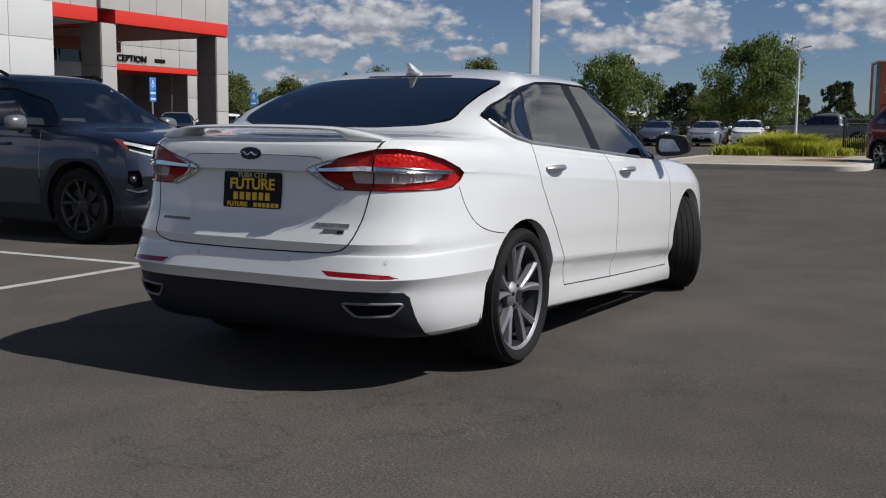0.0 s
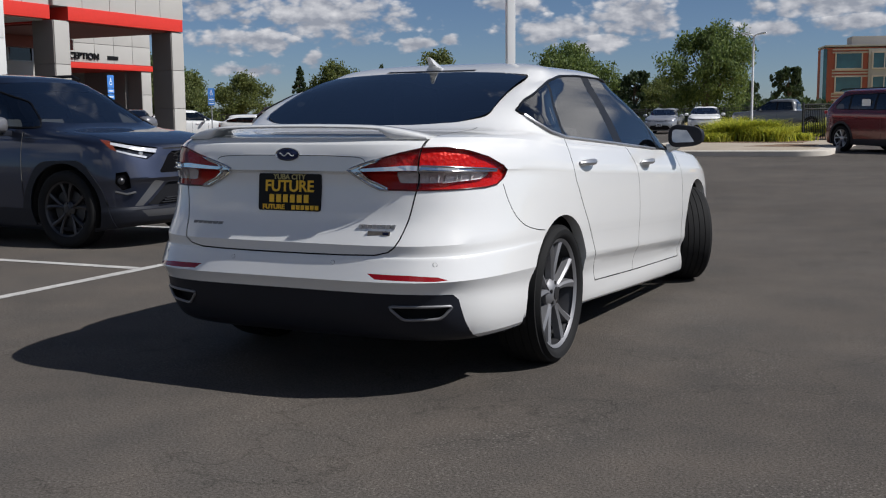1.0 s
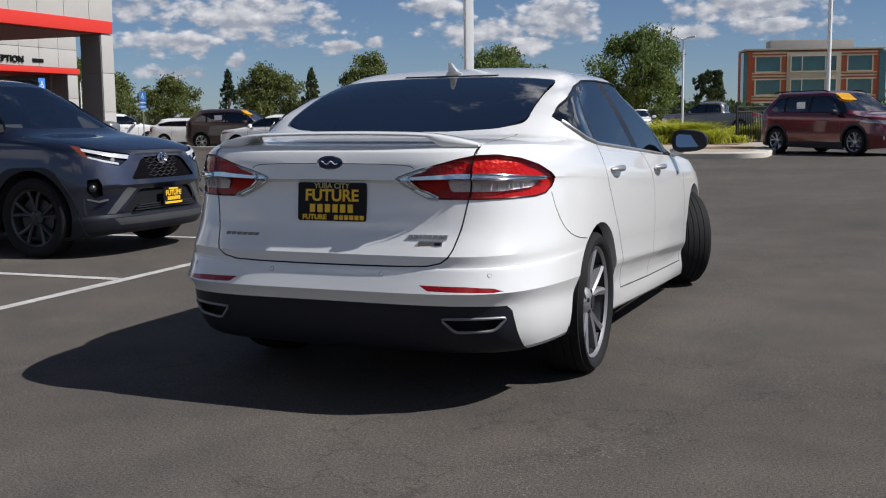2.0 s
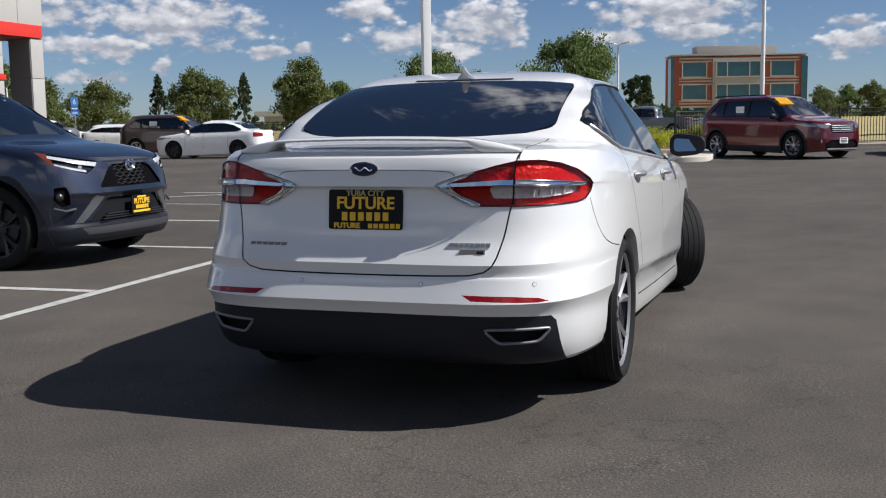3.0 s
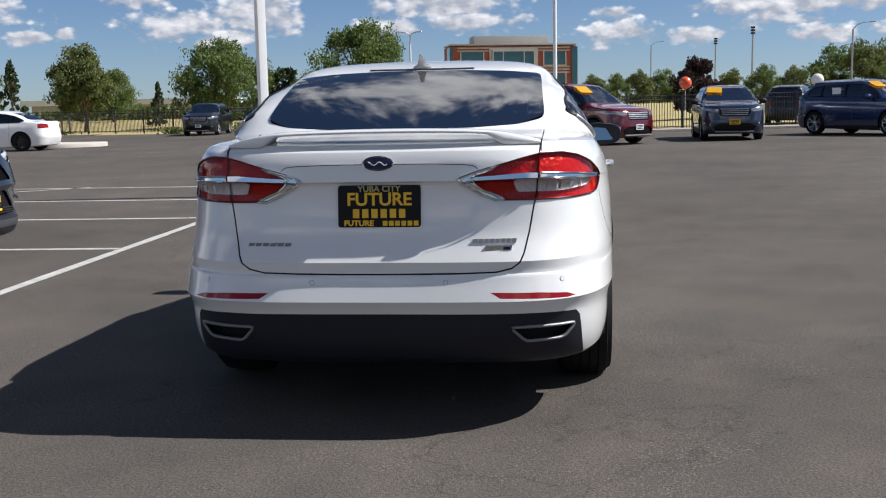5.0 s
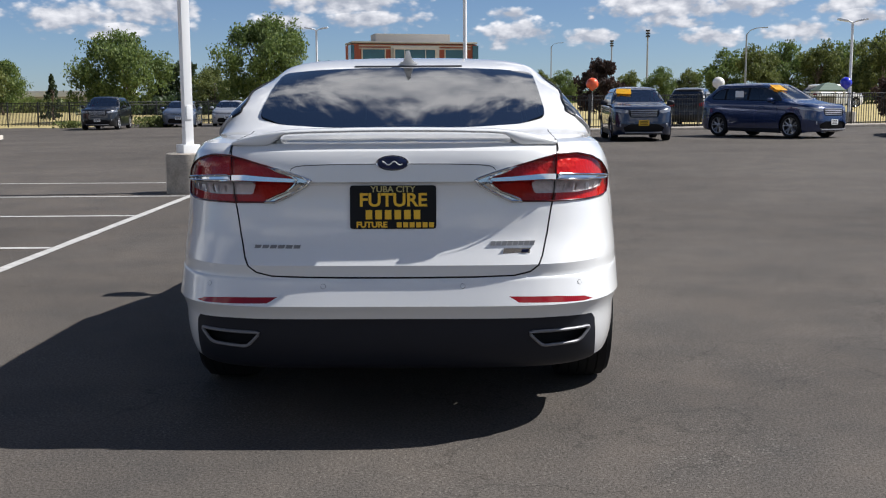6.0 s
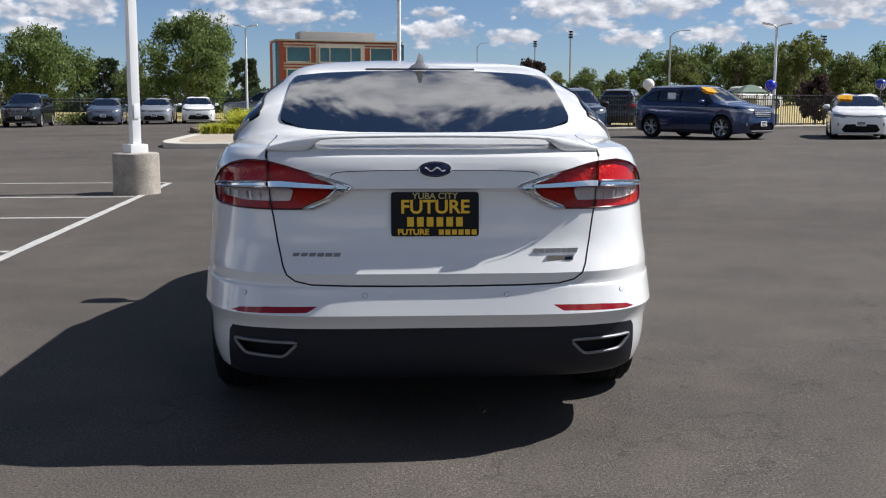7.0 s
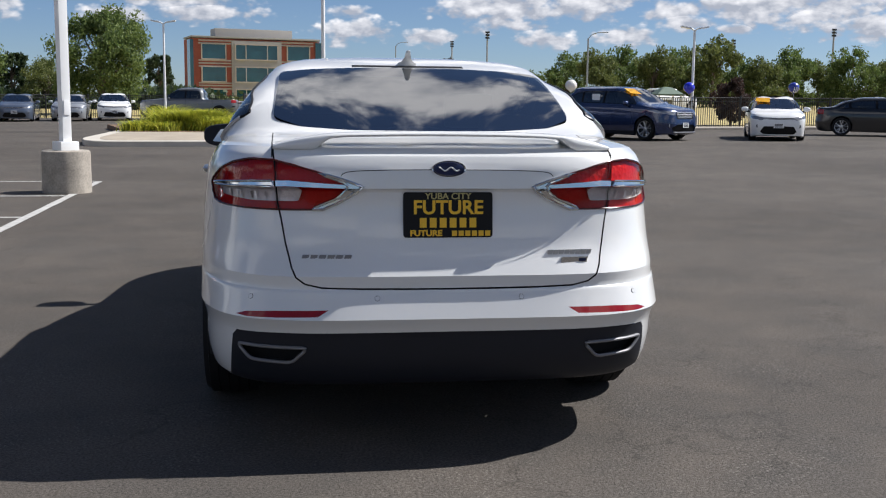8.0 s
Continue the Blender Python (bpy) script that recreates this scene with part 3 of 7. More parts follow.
def arch(bm, cy, cz, r, flange=0.05):
    """Opens a wheel arch in a half body and turns its lip inward."""
    faces = cut(bm, circle(cy, cz, r, seg=40), YZ, lambda c: c.x > 0.45)
    bmesh.ops.delete(bm, geom=faces, context='FACES')
    rim = [e for e in bm.edges if len(e.link_faces) == 1 and all(abs(math.hypot(v.co.y - cy, v.co.z - cz) - r) < 0.006 and v.co.x > 0.45 for v in e.verts)]
    if rim:
        made = bmesh.ops.extrude_edge_only(bm, edges=rim)
        for v in made["geom"]:
            if isinstance(v, bmesh.types.BMVert):
                v.co.x -= flange


def wheel_well(parent, cy, cz, r, x0, x1, side):
    bm = bmesh.new()
    seg = 20
    a = [bm.verts.new((side * x1, cy + r * math.cos(t), cz + r * math.sin(t))) for t in np.linspace(-0.2, math.pi + 0.2, seg)]
    b = [bm.verts.new((side * x0, v.co.y, v.co.z)) for v in a]
    for k in range(seg - 1):
        bm.faces.new((a[k], a[k + 1], b[k + 1], b[k]))
    bm.faces.new(b)
    part("wheel_well", bm, "interior_dark", parent)


def wheel(parent, at, r=0.332, width=0.235, rim=0.255, side=1, steer=0.0, spokes=5, twin=True, spoke_mat="alloy", fine=True, back="alloy_dark"):
    """Tyre, rim, spokes and brake of one wheel, its outer face towards side."""
    seg = 56 if fine else 32
    h = width / 2
    s = side
    m = Matrix.Translation(at) @ Euler((0, 0, radians(steer))).to_matrix().to_4x4()
    barrel_ = [(rim * 0.97, s * h * 0.72), (rim, s * h * 0.80), (rim + 0.006, s * h * 0.84), (rim + 0.002, s * h * 0.70), (rim - 0.012, s * h * 0.55), (rim - 0.03, -s * h * 0.8), (rim + 0.005, -s * h * 0.86)]
    w = part("wheel", lathe(barrel_, seg), "alloy_dark", parent, m=m)
    lip = [(rim * 0.955, s * h * 0.74), (rim * 0.985, s * h * 0.80), (rim + 0.004, s * h * 0.845), (rim + 0.004, s * h * 0.80)]
    part("rim", lathe(lip, seg), spoke_mat, w)
    bms = []
    for k in range(spokes):
        for dt in ((-0.235, 0.235) if twin else (0.0,)):
            t = 2 * math.pi * k / spokes + math.pi / 2
            bar = bmesh.new()
            n, prof = 5, []
            for i in range(n + 1):
                u = i / n
                rr = 0.040 + (rim - 0.050) * u
                tt = t + dt * (0.30 + 0.80 * u)
                wdt = (0.024 + 0.022 * u) if twin else (0.04 + 0.03 * u)
                xo = s * (h * (0.60 + 0.18 * u) - 0.004)
                c = Vector((0, math.cos(tt), math.sin(tt)))
                side_v = Vector((0, -math.sin(tt), math.cos(tt)))
                prof.append([bar.verts.new(c * rr + side_v * q * wdt + Vector((xo + s * dx, 0, 0))) for q, dx in ((-0.5, -0.035), (-0.40, -0.003), (0.10, 0.004), (0.40, -0.006), (0.5, -0.035))])
            for a, b in zip(prof, prof[1:]):
                for j in range(4):
                    bar.faces.new((a[j], a[j + 1], b[j + 1], b[j]))
            bmesh.ops.recalc_face_normals(bar, faces=bar.faces[:])
            if fine:
                part("spoke", bar, spoke_mat, w, smooth=25)
            else:
                bms.append(bar)
    bms.append(lathe([(0.002, s * h * 0.72), (0.03, s * h * 0.72), (0.055, s * h * 0.66), (0.075, s * h * 0.5), (0.075, s * h * 0.2)], 24))
    part("spokes" if not fine else "hub", group_of(bms), spoke_mat, w)
    tread = [(rim + 0.004, -s * h * 0.82), (rim + 0.02, -s * h * 0.95), ((rim + r) / 2, -s * h), (r - 0.02, -s * h * 0.93)]
    if fine:
        for k in range(5):
            a, b = -0.84 + k * 0.336 + 0.02, -0.84 + (k + 1) * 0.336 - 0.02
            crown = lambda q: r - 0.010 * abs(q) ** 3
            tread += [(crown(a) - 0.008, s * h * (a - 0.015)), (crown(a), s * h * a), (crown(b), s * h * b), (crown(b) - 0.008, s * h * (b + 0.015))]
    else:
        tread += [(r - 0.004, -s * h * 0.7), (r, 0), (r - 0.004, s * h * 0.7)]
    tread += [(r - 0.02, s * h * 0.93), ((rim + r) / 2 + 0.012, s * h), ((rim + r) / 2 - 0.005, s * h * 0.985), (rim + 0.02, s * h * 0.95), (rim + 0.004, s * h * 0.80)]
    part("tyre", lathe(tread, seg), "rubber", w)
    part("brake_disc", lathe([(rim * 0.72, s * 0.02), (rim * 0.72, s * 0.035), (0.06, s * 0.035)], 32), back, w)
    if fine:
        part("hub_cap", lathe([(0.032, s * h * 0.70), (0.030, s * h * 0.75), (0.001, s * h * 0.755)], 24), "alloy_dark", w)
        for q in np.arange(5) * 2 * math.pi / 5 + 0.3:
            part("lug_nut", lathe([(0.010, 0), (0.010, 0.012), (0.001, 0.014)], 6), "alloy_dark", w, m=Matrix.Translation((s * h * 0.60, 0.05 * math.cos(q), 0.05 * math.sin(q))))
    return w


def writing(text, size, mat, parent, m, depth=0.0012, name="lettering", wide=1.0, bold=0.0):
    """Raised letters as a mesh, centred."""
    c = bpy.data.curves.new(name, 'FONT')
    c.body, c.size, c.extrude, c.align_x, c.align_y, c.offset = text, size, depth, 'CENTER', 'CENTER', bold
    tmp = bpy.data.objects.new("tmp", c)
    me = bpy.data.meshes.new_from_object(tmp)
    bpy.data.objects.remove(tmp)
    me.name = name
    for v in me.vertices:
        v.co.x *= wide
    me.materials.append(M[mat])
    ob = new(name, me)
    ob.parent = parent
    ob.matrix_basis = m
    return ob


# ---- ground ----
def gz(x, y):
    """The lot rises gently away from the car, to the far right corner."""
    rise = 0.014 * max(0.0, min(y, 130) - (46 if x > 4 else 66))
    return rise + (max(0.0, 0.0055 * (min(y, 70) - 10) + 0.006 * max(-30, min(x, 40))) if y > 10 else 0.0)


def sheet(name, xs, ys, mat, lift=0.0, keep=None):
    bm = bmesh.new()
    grid = [[bm.verts.new((x, y, gz(x, y) + lift)) for x in xs] for y in ys]
    for j in range(len(ys) - 1):
        for i in range(len(xs) - 1):
            if keep is None or keep((xs[i] + xs[i + 1]) / 2, (ys[j] + ys[j + 1]) / 2):
                bm.faces.new((grid[j][i], grid[j][i + 1], grid[j + 1][i + 1], grid[j + 1][i]))
    return part(name, bm, mat)


far = [-2500, -1200, -600, -300, -200, -150, -110]
xs = far + list(range(-80, 101, 4)) + [130, 180, 250, 350, 600, 1200, 2500]
ys = far + list(range(-80, 121, 4)) + [150, 200, 300, 450, 700, 1200, 2500]
tagged(sheet("ground", xs, ys, "dry_grass", -0.03), "flat dry yellow grass field beyond the parking lot", "ground", kind="structure")
lot_x = list(range(-60, 61, 3))
lot_y = list(range(-40, 74, 3))
lot = sheet("parking_lot", lot_x, lot_y, "asphalt", 0.0, lambda x, y: y < 45 or (x < 2 and y < (64 if x > -21 else 54.5 - (x + 22) * .47)))
tagged(lot, "dark grey worn asphalt of a car dealer's parking lot", "asphalt", kind="structure")


# ---- the white sedan ----
def sedan():
    car = tagged(new("sedan"), "glossy white four-door sedan with tinted windows parked on asphalt", "car")
    rear = [(.30, .21), (.12, .245), (.055, .305), (.02, .38), (0, .455), (-.034, .508), (-.010, .57), (.000, .600), (.006, .612),
            (.000, .652), (.050, .745), (.070, .85), (.074, .935), (.056, .950), (.060, 1.015), (.078, 1.06), (.115, 1.087),
            (.22, 1.098), (.42, 1.110), (.60, 1.126), (.85, 1.215), (1.10, 1.305), (1.34, 1.382), (1.45, 1.416), (1.62, 1.450), (1.80, 1.468), (1.95, 1.476)]
    side = [(.80, .17), (.865, .185), (.885, .225), (.892, .28), (.8935, .345), (.9155, .432), (.9155, .50), (.917, .545), (.918, .56),
            (.920, .60), (.919, .68), (.915, .78), (.909, .845), (.908, .858), (.898, .905), (.880, .945), (.866, .975),
            (.860, .985), (.855, .995), (.846, 1.005), (.800, 1.09), (.735, 1.21), (.655, 1.335), (.61, 1.402), (.50, 1.440), (.26, 1.467), (0, 1.476)]
    front = [(4.60, .20), (4.78, .20), (4.84, .23), (4.86, .28), (4.87, .34), (4.87, .40), (4.87, .46), (4.87, .50), (4.865, .52),
             (4.86, .56), (4.85, .62), (4.84, .67), (4.82, .70), (4.81, .715), (4.78, .75), (4.72, .79), (4.62, .83),
             (4.3, .90), (3.85, .95), (3.45, .99), (3.27, 1.12), (3.00, 1.25), (2.79, 1.345), (2.70, 1.405), (2.62, 1.442), (2.52, 1.468), (2.45, 1.476)]

    def corner(k):
        if k < 5:
            return 5.0, 1.3
        if k < 13:
            f = (k - 4) / 8
            return 5.0 + 0.2 * f, 1.3 + 0.8 * f, 1.3 + 0.010 * (k - 4)
        if k < 20:
            return (5.2, 5.1, 4.9, 4.5, 4.1, 3.8, 3.7)[k - 13], (2.1, 2.05, 1.95, 1.8, 1.6, 1.45, 1.35)[k - 13], 1.38 if k < 17 else 1.32
        return 5.4, 1.28 if k < 22 else 1.75
    bm = shell(rear, side, front, corner, (44, 14, 20), 3, (5, 9, 13, 14, 16))
    # the doors' lower hollow, under a crease that falls towards the front
    for drop in (0, .015, .03, .045):
        flank = [f for f in bm.faces if f.calc_center_median().x > .8 and 1.1 < f.calc_center_median().y < 3.7 and f.calc_center_median().z < .7]
        near = set(flank) | {e for f in flank for e in f.edges} | {v for f in flank for v in f.verts}
        bmesh.ops.bisect_plane(bm, geom=list(near), dist=0.0004, plane_co=(.9, 1.55, .475 - drop), plane_no=(0, .075, 1))
    for v in bm.verts:
        if v.co.x > .8 and 1.2 < v.co.y < 3.62 and v.co.z < .6:
            edge = .475 - .075 * (v.co.y - 1.55)
            depth = max(0.0, min(1.0, (edge - v.co.z) / .045)) * min(1.0, (v.co.y - 1.2) / .25, (3.62 - v.co.y) / .15) * max(0.0, min(1.0, (v.co.z - .17) / .10))
            v.co.x -= .012 * depth
    right = lambda c: c.x > 0.42
    gaps = []

    # wheel arches
    for cy in (0.985, 3.86):
        arch(bm, cy, 0.335, 0.375 if cy < 2 else 0.385)

    # tail lamps, wrapped round the corner
    lamp_outline = [(.250, .956), (.30, .980), (.375, 1.008), (.44, 1.028), (.52, 1.045), (.62, 1.047), (.72, 1.032), (.82, 1.003), (.90, .965), (.925, .946),
                    (.905, .915), (.86, .888), (.80, .879), (.65, .875), (.50, .874), (.365, .876), (.330, .896)]
    lamp = detach(bm, cut(bm, lamp_outline, DIAG, lambda c: c.x > 0.2 and c.y < 0.8))
    lid_line = [(.606, 1.092), (.600, 1.05), (.590, .90), (.578, .85), (.562, .76), (.542, .68), (.527, .648), (.497, .626), (.44, .613), (.30, .609), (.12, .6075), (-.01, .607)]
    lamp_rim = rim_loop(lamp, 0.008)
    lamp_gap = seam(lamp, lid_line[:5], XZ, lambda c: c.y < 0.32, 0.007)

    # rear window and windscreen, then the side glass
    rear_glass = detach(bm, cut(bm, rounded([(-.2, 1.133), (.30, 1.135), (.50, 1.146), (.614, 1.172), (.606, 1.24), (.590, 1.379), (.45, 1.394), (.2, 1.403), (-.2, 1.404)], 0.03, 3), XZ, lambda c: c.y < 1.50 and c.z > 1.1))
    screen = detach(bm, cut(bm, rounded([(-.2, 1.0), (.5, 1.0), (.72, 1.02), (.66, 1.2), (.57, 1.36), (.3, 1.40), (-.2, 1.40)], 0.03, 3), XZ, lambda c: c.y > 2.4 and c.z > 0.98))
    dlo = rounded([(.875, 1.196), (.91, 1.145), (1.01, 1.100), (1.20, 1.071), (2.05, 1.018), (2.85, .966), (3.27, .946), (3.19, 1.10), (3.02, 1.243), (2.74, 1.342), (2.40, 1.389), (2.0, 1.394), (1.70, 1.383), (1.45, 1.350), (1.20, 1.300), (.98, 1.240)], 0.03, 3)
    side_glass = detach(bm, cut(bm, dlo, YZ, right))
    dlo_rim = rim_loop(side_glass, 0.013)
    at = min(range(len(dlo_rim)), key=lambda i: dlo_rim[i][1])
    turn = dlo_rim[at:] + dlo_rim[:at]
    turn = turn if turn[len(turn) // 4][2] < 1.15 else turn[:1] + turn[:0:-1]
    dlo_low = [p for p in turn if p[2] < 1.19 and p[1] < 3.02][:-1]
    dlo_low = [p for k, p in enumerate(dlo_low) if k == 0 or p[1] > dlo_low[k - 1][1] - 0.02]

    # lower black valance
    valance = detach(bm, cut(bm, [(-.01, .457), (.60, .456), (.735, .452), (.750, .43), (.757, .36), (.764, .27), (.767, .1), (-.01, .1)], XZ, lambda c: c.y < 0.75 and c.z < 0.6))

    reflector = detach(bm, cut(bm, [(.418, .541), (.60, .537), (.70, .529), (.735, .516), (.70, .512), (.455, .519)], XZ, lambda c: c.y < 0.4 and c.z < .6))

    # panel gaps: boot lid, doors, bumper
    gaps += seam(bm, lid_line, XZ, lambda c: c.y < 0.35 and c.z > .55, 0.006)
    gaps += seam(bm, [(.606, .10), (.608, .25), (.610, .40), (.611, .55), (.612, .66)], XY, lambda c: 1.05 < c.z < 1.2 and c.y < 0.8, 0.004, 0.003)
    gaps += seam(bm, [(.372, .992), (.366, 1.000), (.352, 1.006), (.32, 1.010), (.20, 1.014), (-.01, 1.015)], XZ, lambda c: c.y < 0.3 and c.z > .96, 0.0028, 0.0022)
    lines = [[(1.190, 1.062), (1.160, .96), (1.185, .86), (1.265, .74), (1.425, .547), (1.52, .42), (1.575, .315)],
             [(1.575, .315), (2.3, .274), (3.40, .224)],
             [(2.22, 1.0), (2.275, .90), (2.298, .785), (2.290, .5), (2.287, .27)],
             [(3.34, .945), (3.385, .804), (3.38, .5), (3.37, .40), (3.40, .224)]]
    for ln in lines:
        gaps += seam(bm, ln, YZ, right, 0.006)
    gaps += seam(bm, [(.44, .885), (.452, .84), (.464, .81), (.482, .778), (.506, .746), (.536, .720), (.572, .700), (.612, .686), (.655, .676), (.70, .668), (.77, .660)], YZ, lambda c: c.x > 0.6 and c.y < 0.8, 0.004, 0.004)

    def skin(mesh, x, z):
        """The depth and the lean of the tail's surface at (x, z)."""
        f = min((f for f in mesh.faces if f.calc_center_median().y < .45 and f.normal.y < -.2),
                key=lambda f: (f.calc_center_median().x - abs(x)) ** 2 + (f.calc_center_median().z - z) ** 2)
        c, n = f.calc_center_median(), f.normal
        return c.y - ((abs(x) - c.x) * n.x + (z - c.z) * n.z) / n.y, n.copy()
    bm.normal_update()
    sensor_at = [(x, skin(bm, x, .578)) for x in (-.682, -.252, .252, .682)]
    lid = island(bm, (0.15, 0.06, 0.9))
    deck = lid or bm
    deck.normal_update()
    names_low = [(-.508 + .029 * k, skin(deck, -.508 + .029 * k, .718)[0]) for k in range(6)]
    names_up = [(.352 + .0205 * k, skin(deck, .352 + .0205 * k, .727)[0]) for k in range(8)]
    names_sub = (skin(deck, .40, .70)[0], skin(deck, .50, .70)[0])
    rear_door = island(bm, (0.92, 1.8, 0.6))
    front_door = island(bm, (0.92, 2.7, 0.6))

    part("body", mirrored(bm, True), "white_paint", car, smooth=17)
    if lid:
        part("boot_lid", mirrored(lid, True), "white_paint", car, smooth=17)
    for piece, name in ((rear_door, "rear_door"), (front_door, "front_door")):
        if piece:
            part(name, mirrored(copied(piece)), "white_paint", car, smooth=10)
            part(name, piece, "white_paint", car, smooth=10)
    part("panel_gap", mirrored(group_of(gaps), True), "gap", car)
    pipe = detach(valance, cut(valance, rounded([(.735, .404), (.489, .402), (.545, .344), (.69, .350)], 0.018, 3), XZ, lambda c: c.y < 0.5))
    pipe_rim = rim_loop(pipe, 0.006)
    pipe_back = [(x, y + 0.05, z) for x, y, z in pipe_rim]
    inner = bmesh.new()
    a, b = [inner.verts.new(p) for p in pipe_rim], [inner.verts.new(p) for p in pipe_back]
    for k in range(len(a)):
        inner.faces.new((a[k], a[(k + 1) % len(a)], b[(k + 1) % len(a)], b[k]))
    inner.faces.new(b)
    pipe.free()
    for sgn in (1, -1):
        trim = part("exhaust_trim", tube([(sgn * x, y - 0.003, z) for x, y, z in pipe_rim], 0.006, 8, True), "alloy", car, "chrome exhaust surround")
        part("exhaust_hole", copied(inner) if sgn > 0 else mirrored(copied(inner)), "gap", trim)
    inner.free()
    part("bumper_valance", mirrored(valance, True), "black_plastic", car, "dark grey textured plastic valance")

    # side glass: three panes a side between black pillars
    c_post = [(1.150, 1.0), (1.200, 1.0), (1.47, 1.42), (1.43, 1.42)]
    b_post = [(2.04, .9), (2.205, .9), (2.20, 1.42), (2.07, 1.42)]
    posts = [detach(side_glass, cut(side_glass, q, YZ, right)) for q in (c_post, b_post)]
    posts.append(detach(side_glass, cut(side_glass, [(2.985, .9), (3.02, .9), (2.90, 1.3), (2.86, 1.3)], YZ, right)))
    panes = [island(side_glass, p, 1.1) for p in ((.78, .97, 1.17), (.75, 1.7, 1.2), (.75, 2.6, 1.15), (.84, 3.08, 1.0)) if len(side_glass.faces)]
    for p in panes:
        part("side_window", mirrored(copied(p)), "car_glass", car)
        part("side_window", p, "car_glass", car)
    for p in posts:
        part("door_post", mirrored(copied(p)), "seal_black", car)
        part("door_post", p, "seal_black", car)

    for sgn in (1, -1):
        part("window_seal", tube([(sgn * (x + 0.002), y, z) for x, y, z in dlo_rim], 0.0065, 6, True), "seal_black", car)
        part("window_trim", tube([(sgn * (x + 0.006), y, z) for x, y, z in dlo_low[1:]], 0.0085, 6), "alloy_bright", car, "thin bright metal strip")
    smoothed(rear_glass, 0.012)
    part("rear_window", mirrored(copied(rear_glass), True), "rear_glass", car)
    part("windscreen", mirrored(screen, True), "car_glass", car)
    rear_glass.free()

    # interior
    cabin = part("cabin", group_of([box(-.78, .78, .55, 3.6, .22, .30), box(-.80, -.76, 1.0, 3.4, .3, .95), box(.76, .80, 1.0, 3.4, .3, .95), box(-.78, .78, 3.15, 3.5, .3, .97, 0.03)]), "interior_dark", car)
    part("parcel_shelf", box(-.66, .66, .62, 1.15, 1.03, 1.06, 0.01), "interior_dark", car)
    part("rear_seat", group_of([box(-.66, .66, 1.15, 1.32, .5, 1.08, 0.05), box(-.66, .66, 1.3, 1.8, .42, .58, 0.05)]), "interior", car)
    for x in (-.42, 0, .42):
        part("headrest", box(x - .12, x + .12, 1.14, 1.24, 1.06, 1.20 if x else 1.14, 0.04), "interior", car)
    for x in (-.38, .38):
        part("front_seat", group_of([moved(box(x - .24, x + .24, -.06, .06, 0, .62, 0.05), Matrix.Translation((0, 2.15, .5)) @ pose(0, 0, 0, 14)), box(x - .24, x + .24, 2.15, 2.65, .42, .56, 0.05)]), "interior", car)
        part("headrest", box(x - .13, x + .13, 1.93, 2.03, 1.12, 1.30, 0.045), "interior", car)
    part("steering_wheel", moved(lathe([(0.18 + 0.014 * math.cos(t), 0.014 * math.sin(t)) for t in np.linspace(0, 2 * math.pi, 9)], 28, 'Y'), Matrix.Translation((-.38, 2.92, .93)) @ pose(0, 0, 0, -25)), "interior_dark", car)
    part("boot_liner", box(-.55, .55, .17, 1.10, .35, 1.02), "interior_dark", car)
    part("underbody", group_of([box(-.62, .62, .55, 4.5, .19, .22), box(-.80, .80, 1.42, 3.42, .174, .21)]), "interior_dark", car)

    # wheels
    for cy in (1.005, 3.862):
        for s in (1, -1):
            wheel_well(car, cy, 0.335, 0.41, 0.52, 0.865, s)
            wheel(car, (s * ((0.90 if cy < 2 else 0.915) - 0.117), cy, 0.332), 0.332, 0.235, 0.257, s, 32 if cy > 2 else 0)

    # tail lamp pieces
    pieces = []
    tip = detach(lamp, cut(lamp, [(.24, .956), (.28, .98), (.36, 1.012), (.372, 1.004), (.30, .972), (.288, .957), (.335, .912), (.385, .886), (.40, .868), (.345, .86), (.30, .885)], DIAG, lambda c: True))
    bar = detach(lamp, cut(lamp, [(.285, .950), (.285, .962), (.45, .976), (.60, .970), (.80, .957), (.86, .951), (.86, .944), (.80, .944), (.60, .952), (.45, .956)], DIAG, lambda c: True))
    clear = detach(lamp, cut(lamp, rounded([(.42, .952), (.60, .950), (.80, .942), (.82, .935), (.78, .914), (.60, .902), (.435, .904)], .008, 2), DIAG, lambda c: True))
    low = detach(lamp, cut(lamp, [(.30, .80), (.30, .953), (.70, .953), (.70, .80)], DIAG, lambda c: c.y < .2 and c.x < .6))
    tip_rim, bar_rim = rim_loop(tip, 0.006), rim_loop(bar, 0.006)
    rib_spots = []
    for a in np.linspace(.565, .735, 9):
        spot = min((f.calc_center_median() for f in clear.faces), key=lambda c: abs(c.dot(DIAG[0]) - a) + .3 * abs(c.z - .922))
        rib_spots.append((spot.x, spot.y, .922))
    for sgn in (1, -1):
        def side_of(b):
            return copied(b) if sgn > 0 else mirrored(copied(b))
        body = part("tail_lamp", side_of(lamp), "red_cover", car, "red wraparound tail lamp with a chrome bar")
        body.visible_shadow = False
        part("lamp_bowl", side_of(inset(copied(lamp), .012)), "red_bowl", body, "faceted red inner bowl")
        for piece, mat in ((lamp, "red_bowl"), (low, "red_bowl"), (clear, "pale_bowl")):
            part("lamp_wall", side_of(rim_wall(piece, .013 if piece is not clear else .009)), mat, body)
        part("lower_lens", side_of(low), "red_cover", body, "deep red lower lens").visible_shadow = False
        part("lamp_bowl", side_of(inset(copied(low), .012)), "red_bowl", body, "faceted red inner bowl")
        part("chrome_surround", moved(side_of(tip), Matrix.Translation((0, -0.004, 0))), "chrome", body, "chrome surround")
        part("chrome_bar", moved(side_of(bar), Matrix.Translation((sgn * 0.004, -0.006, 0))), "chrome", body, "chrome bar")
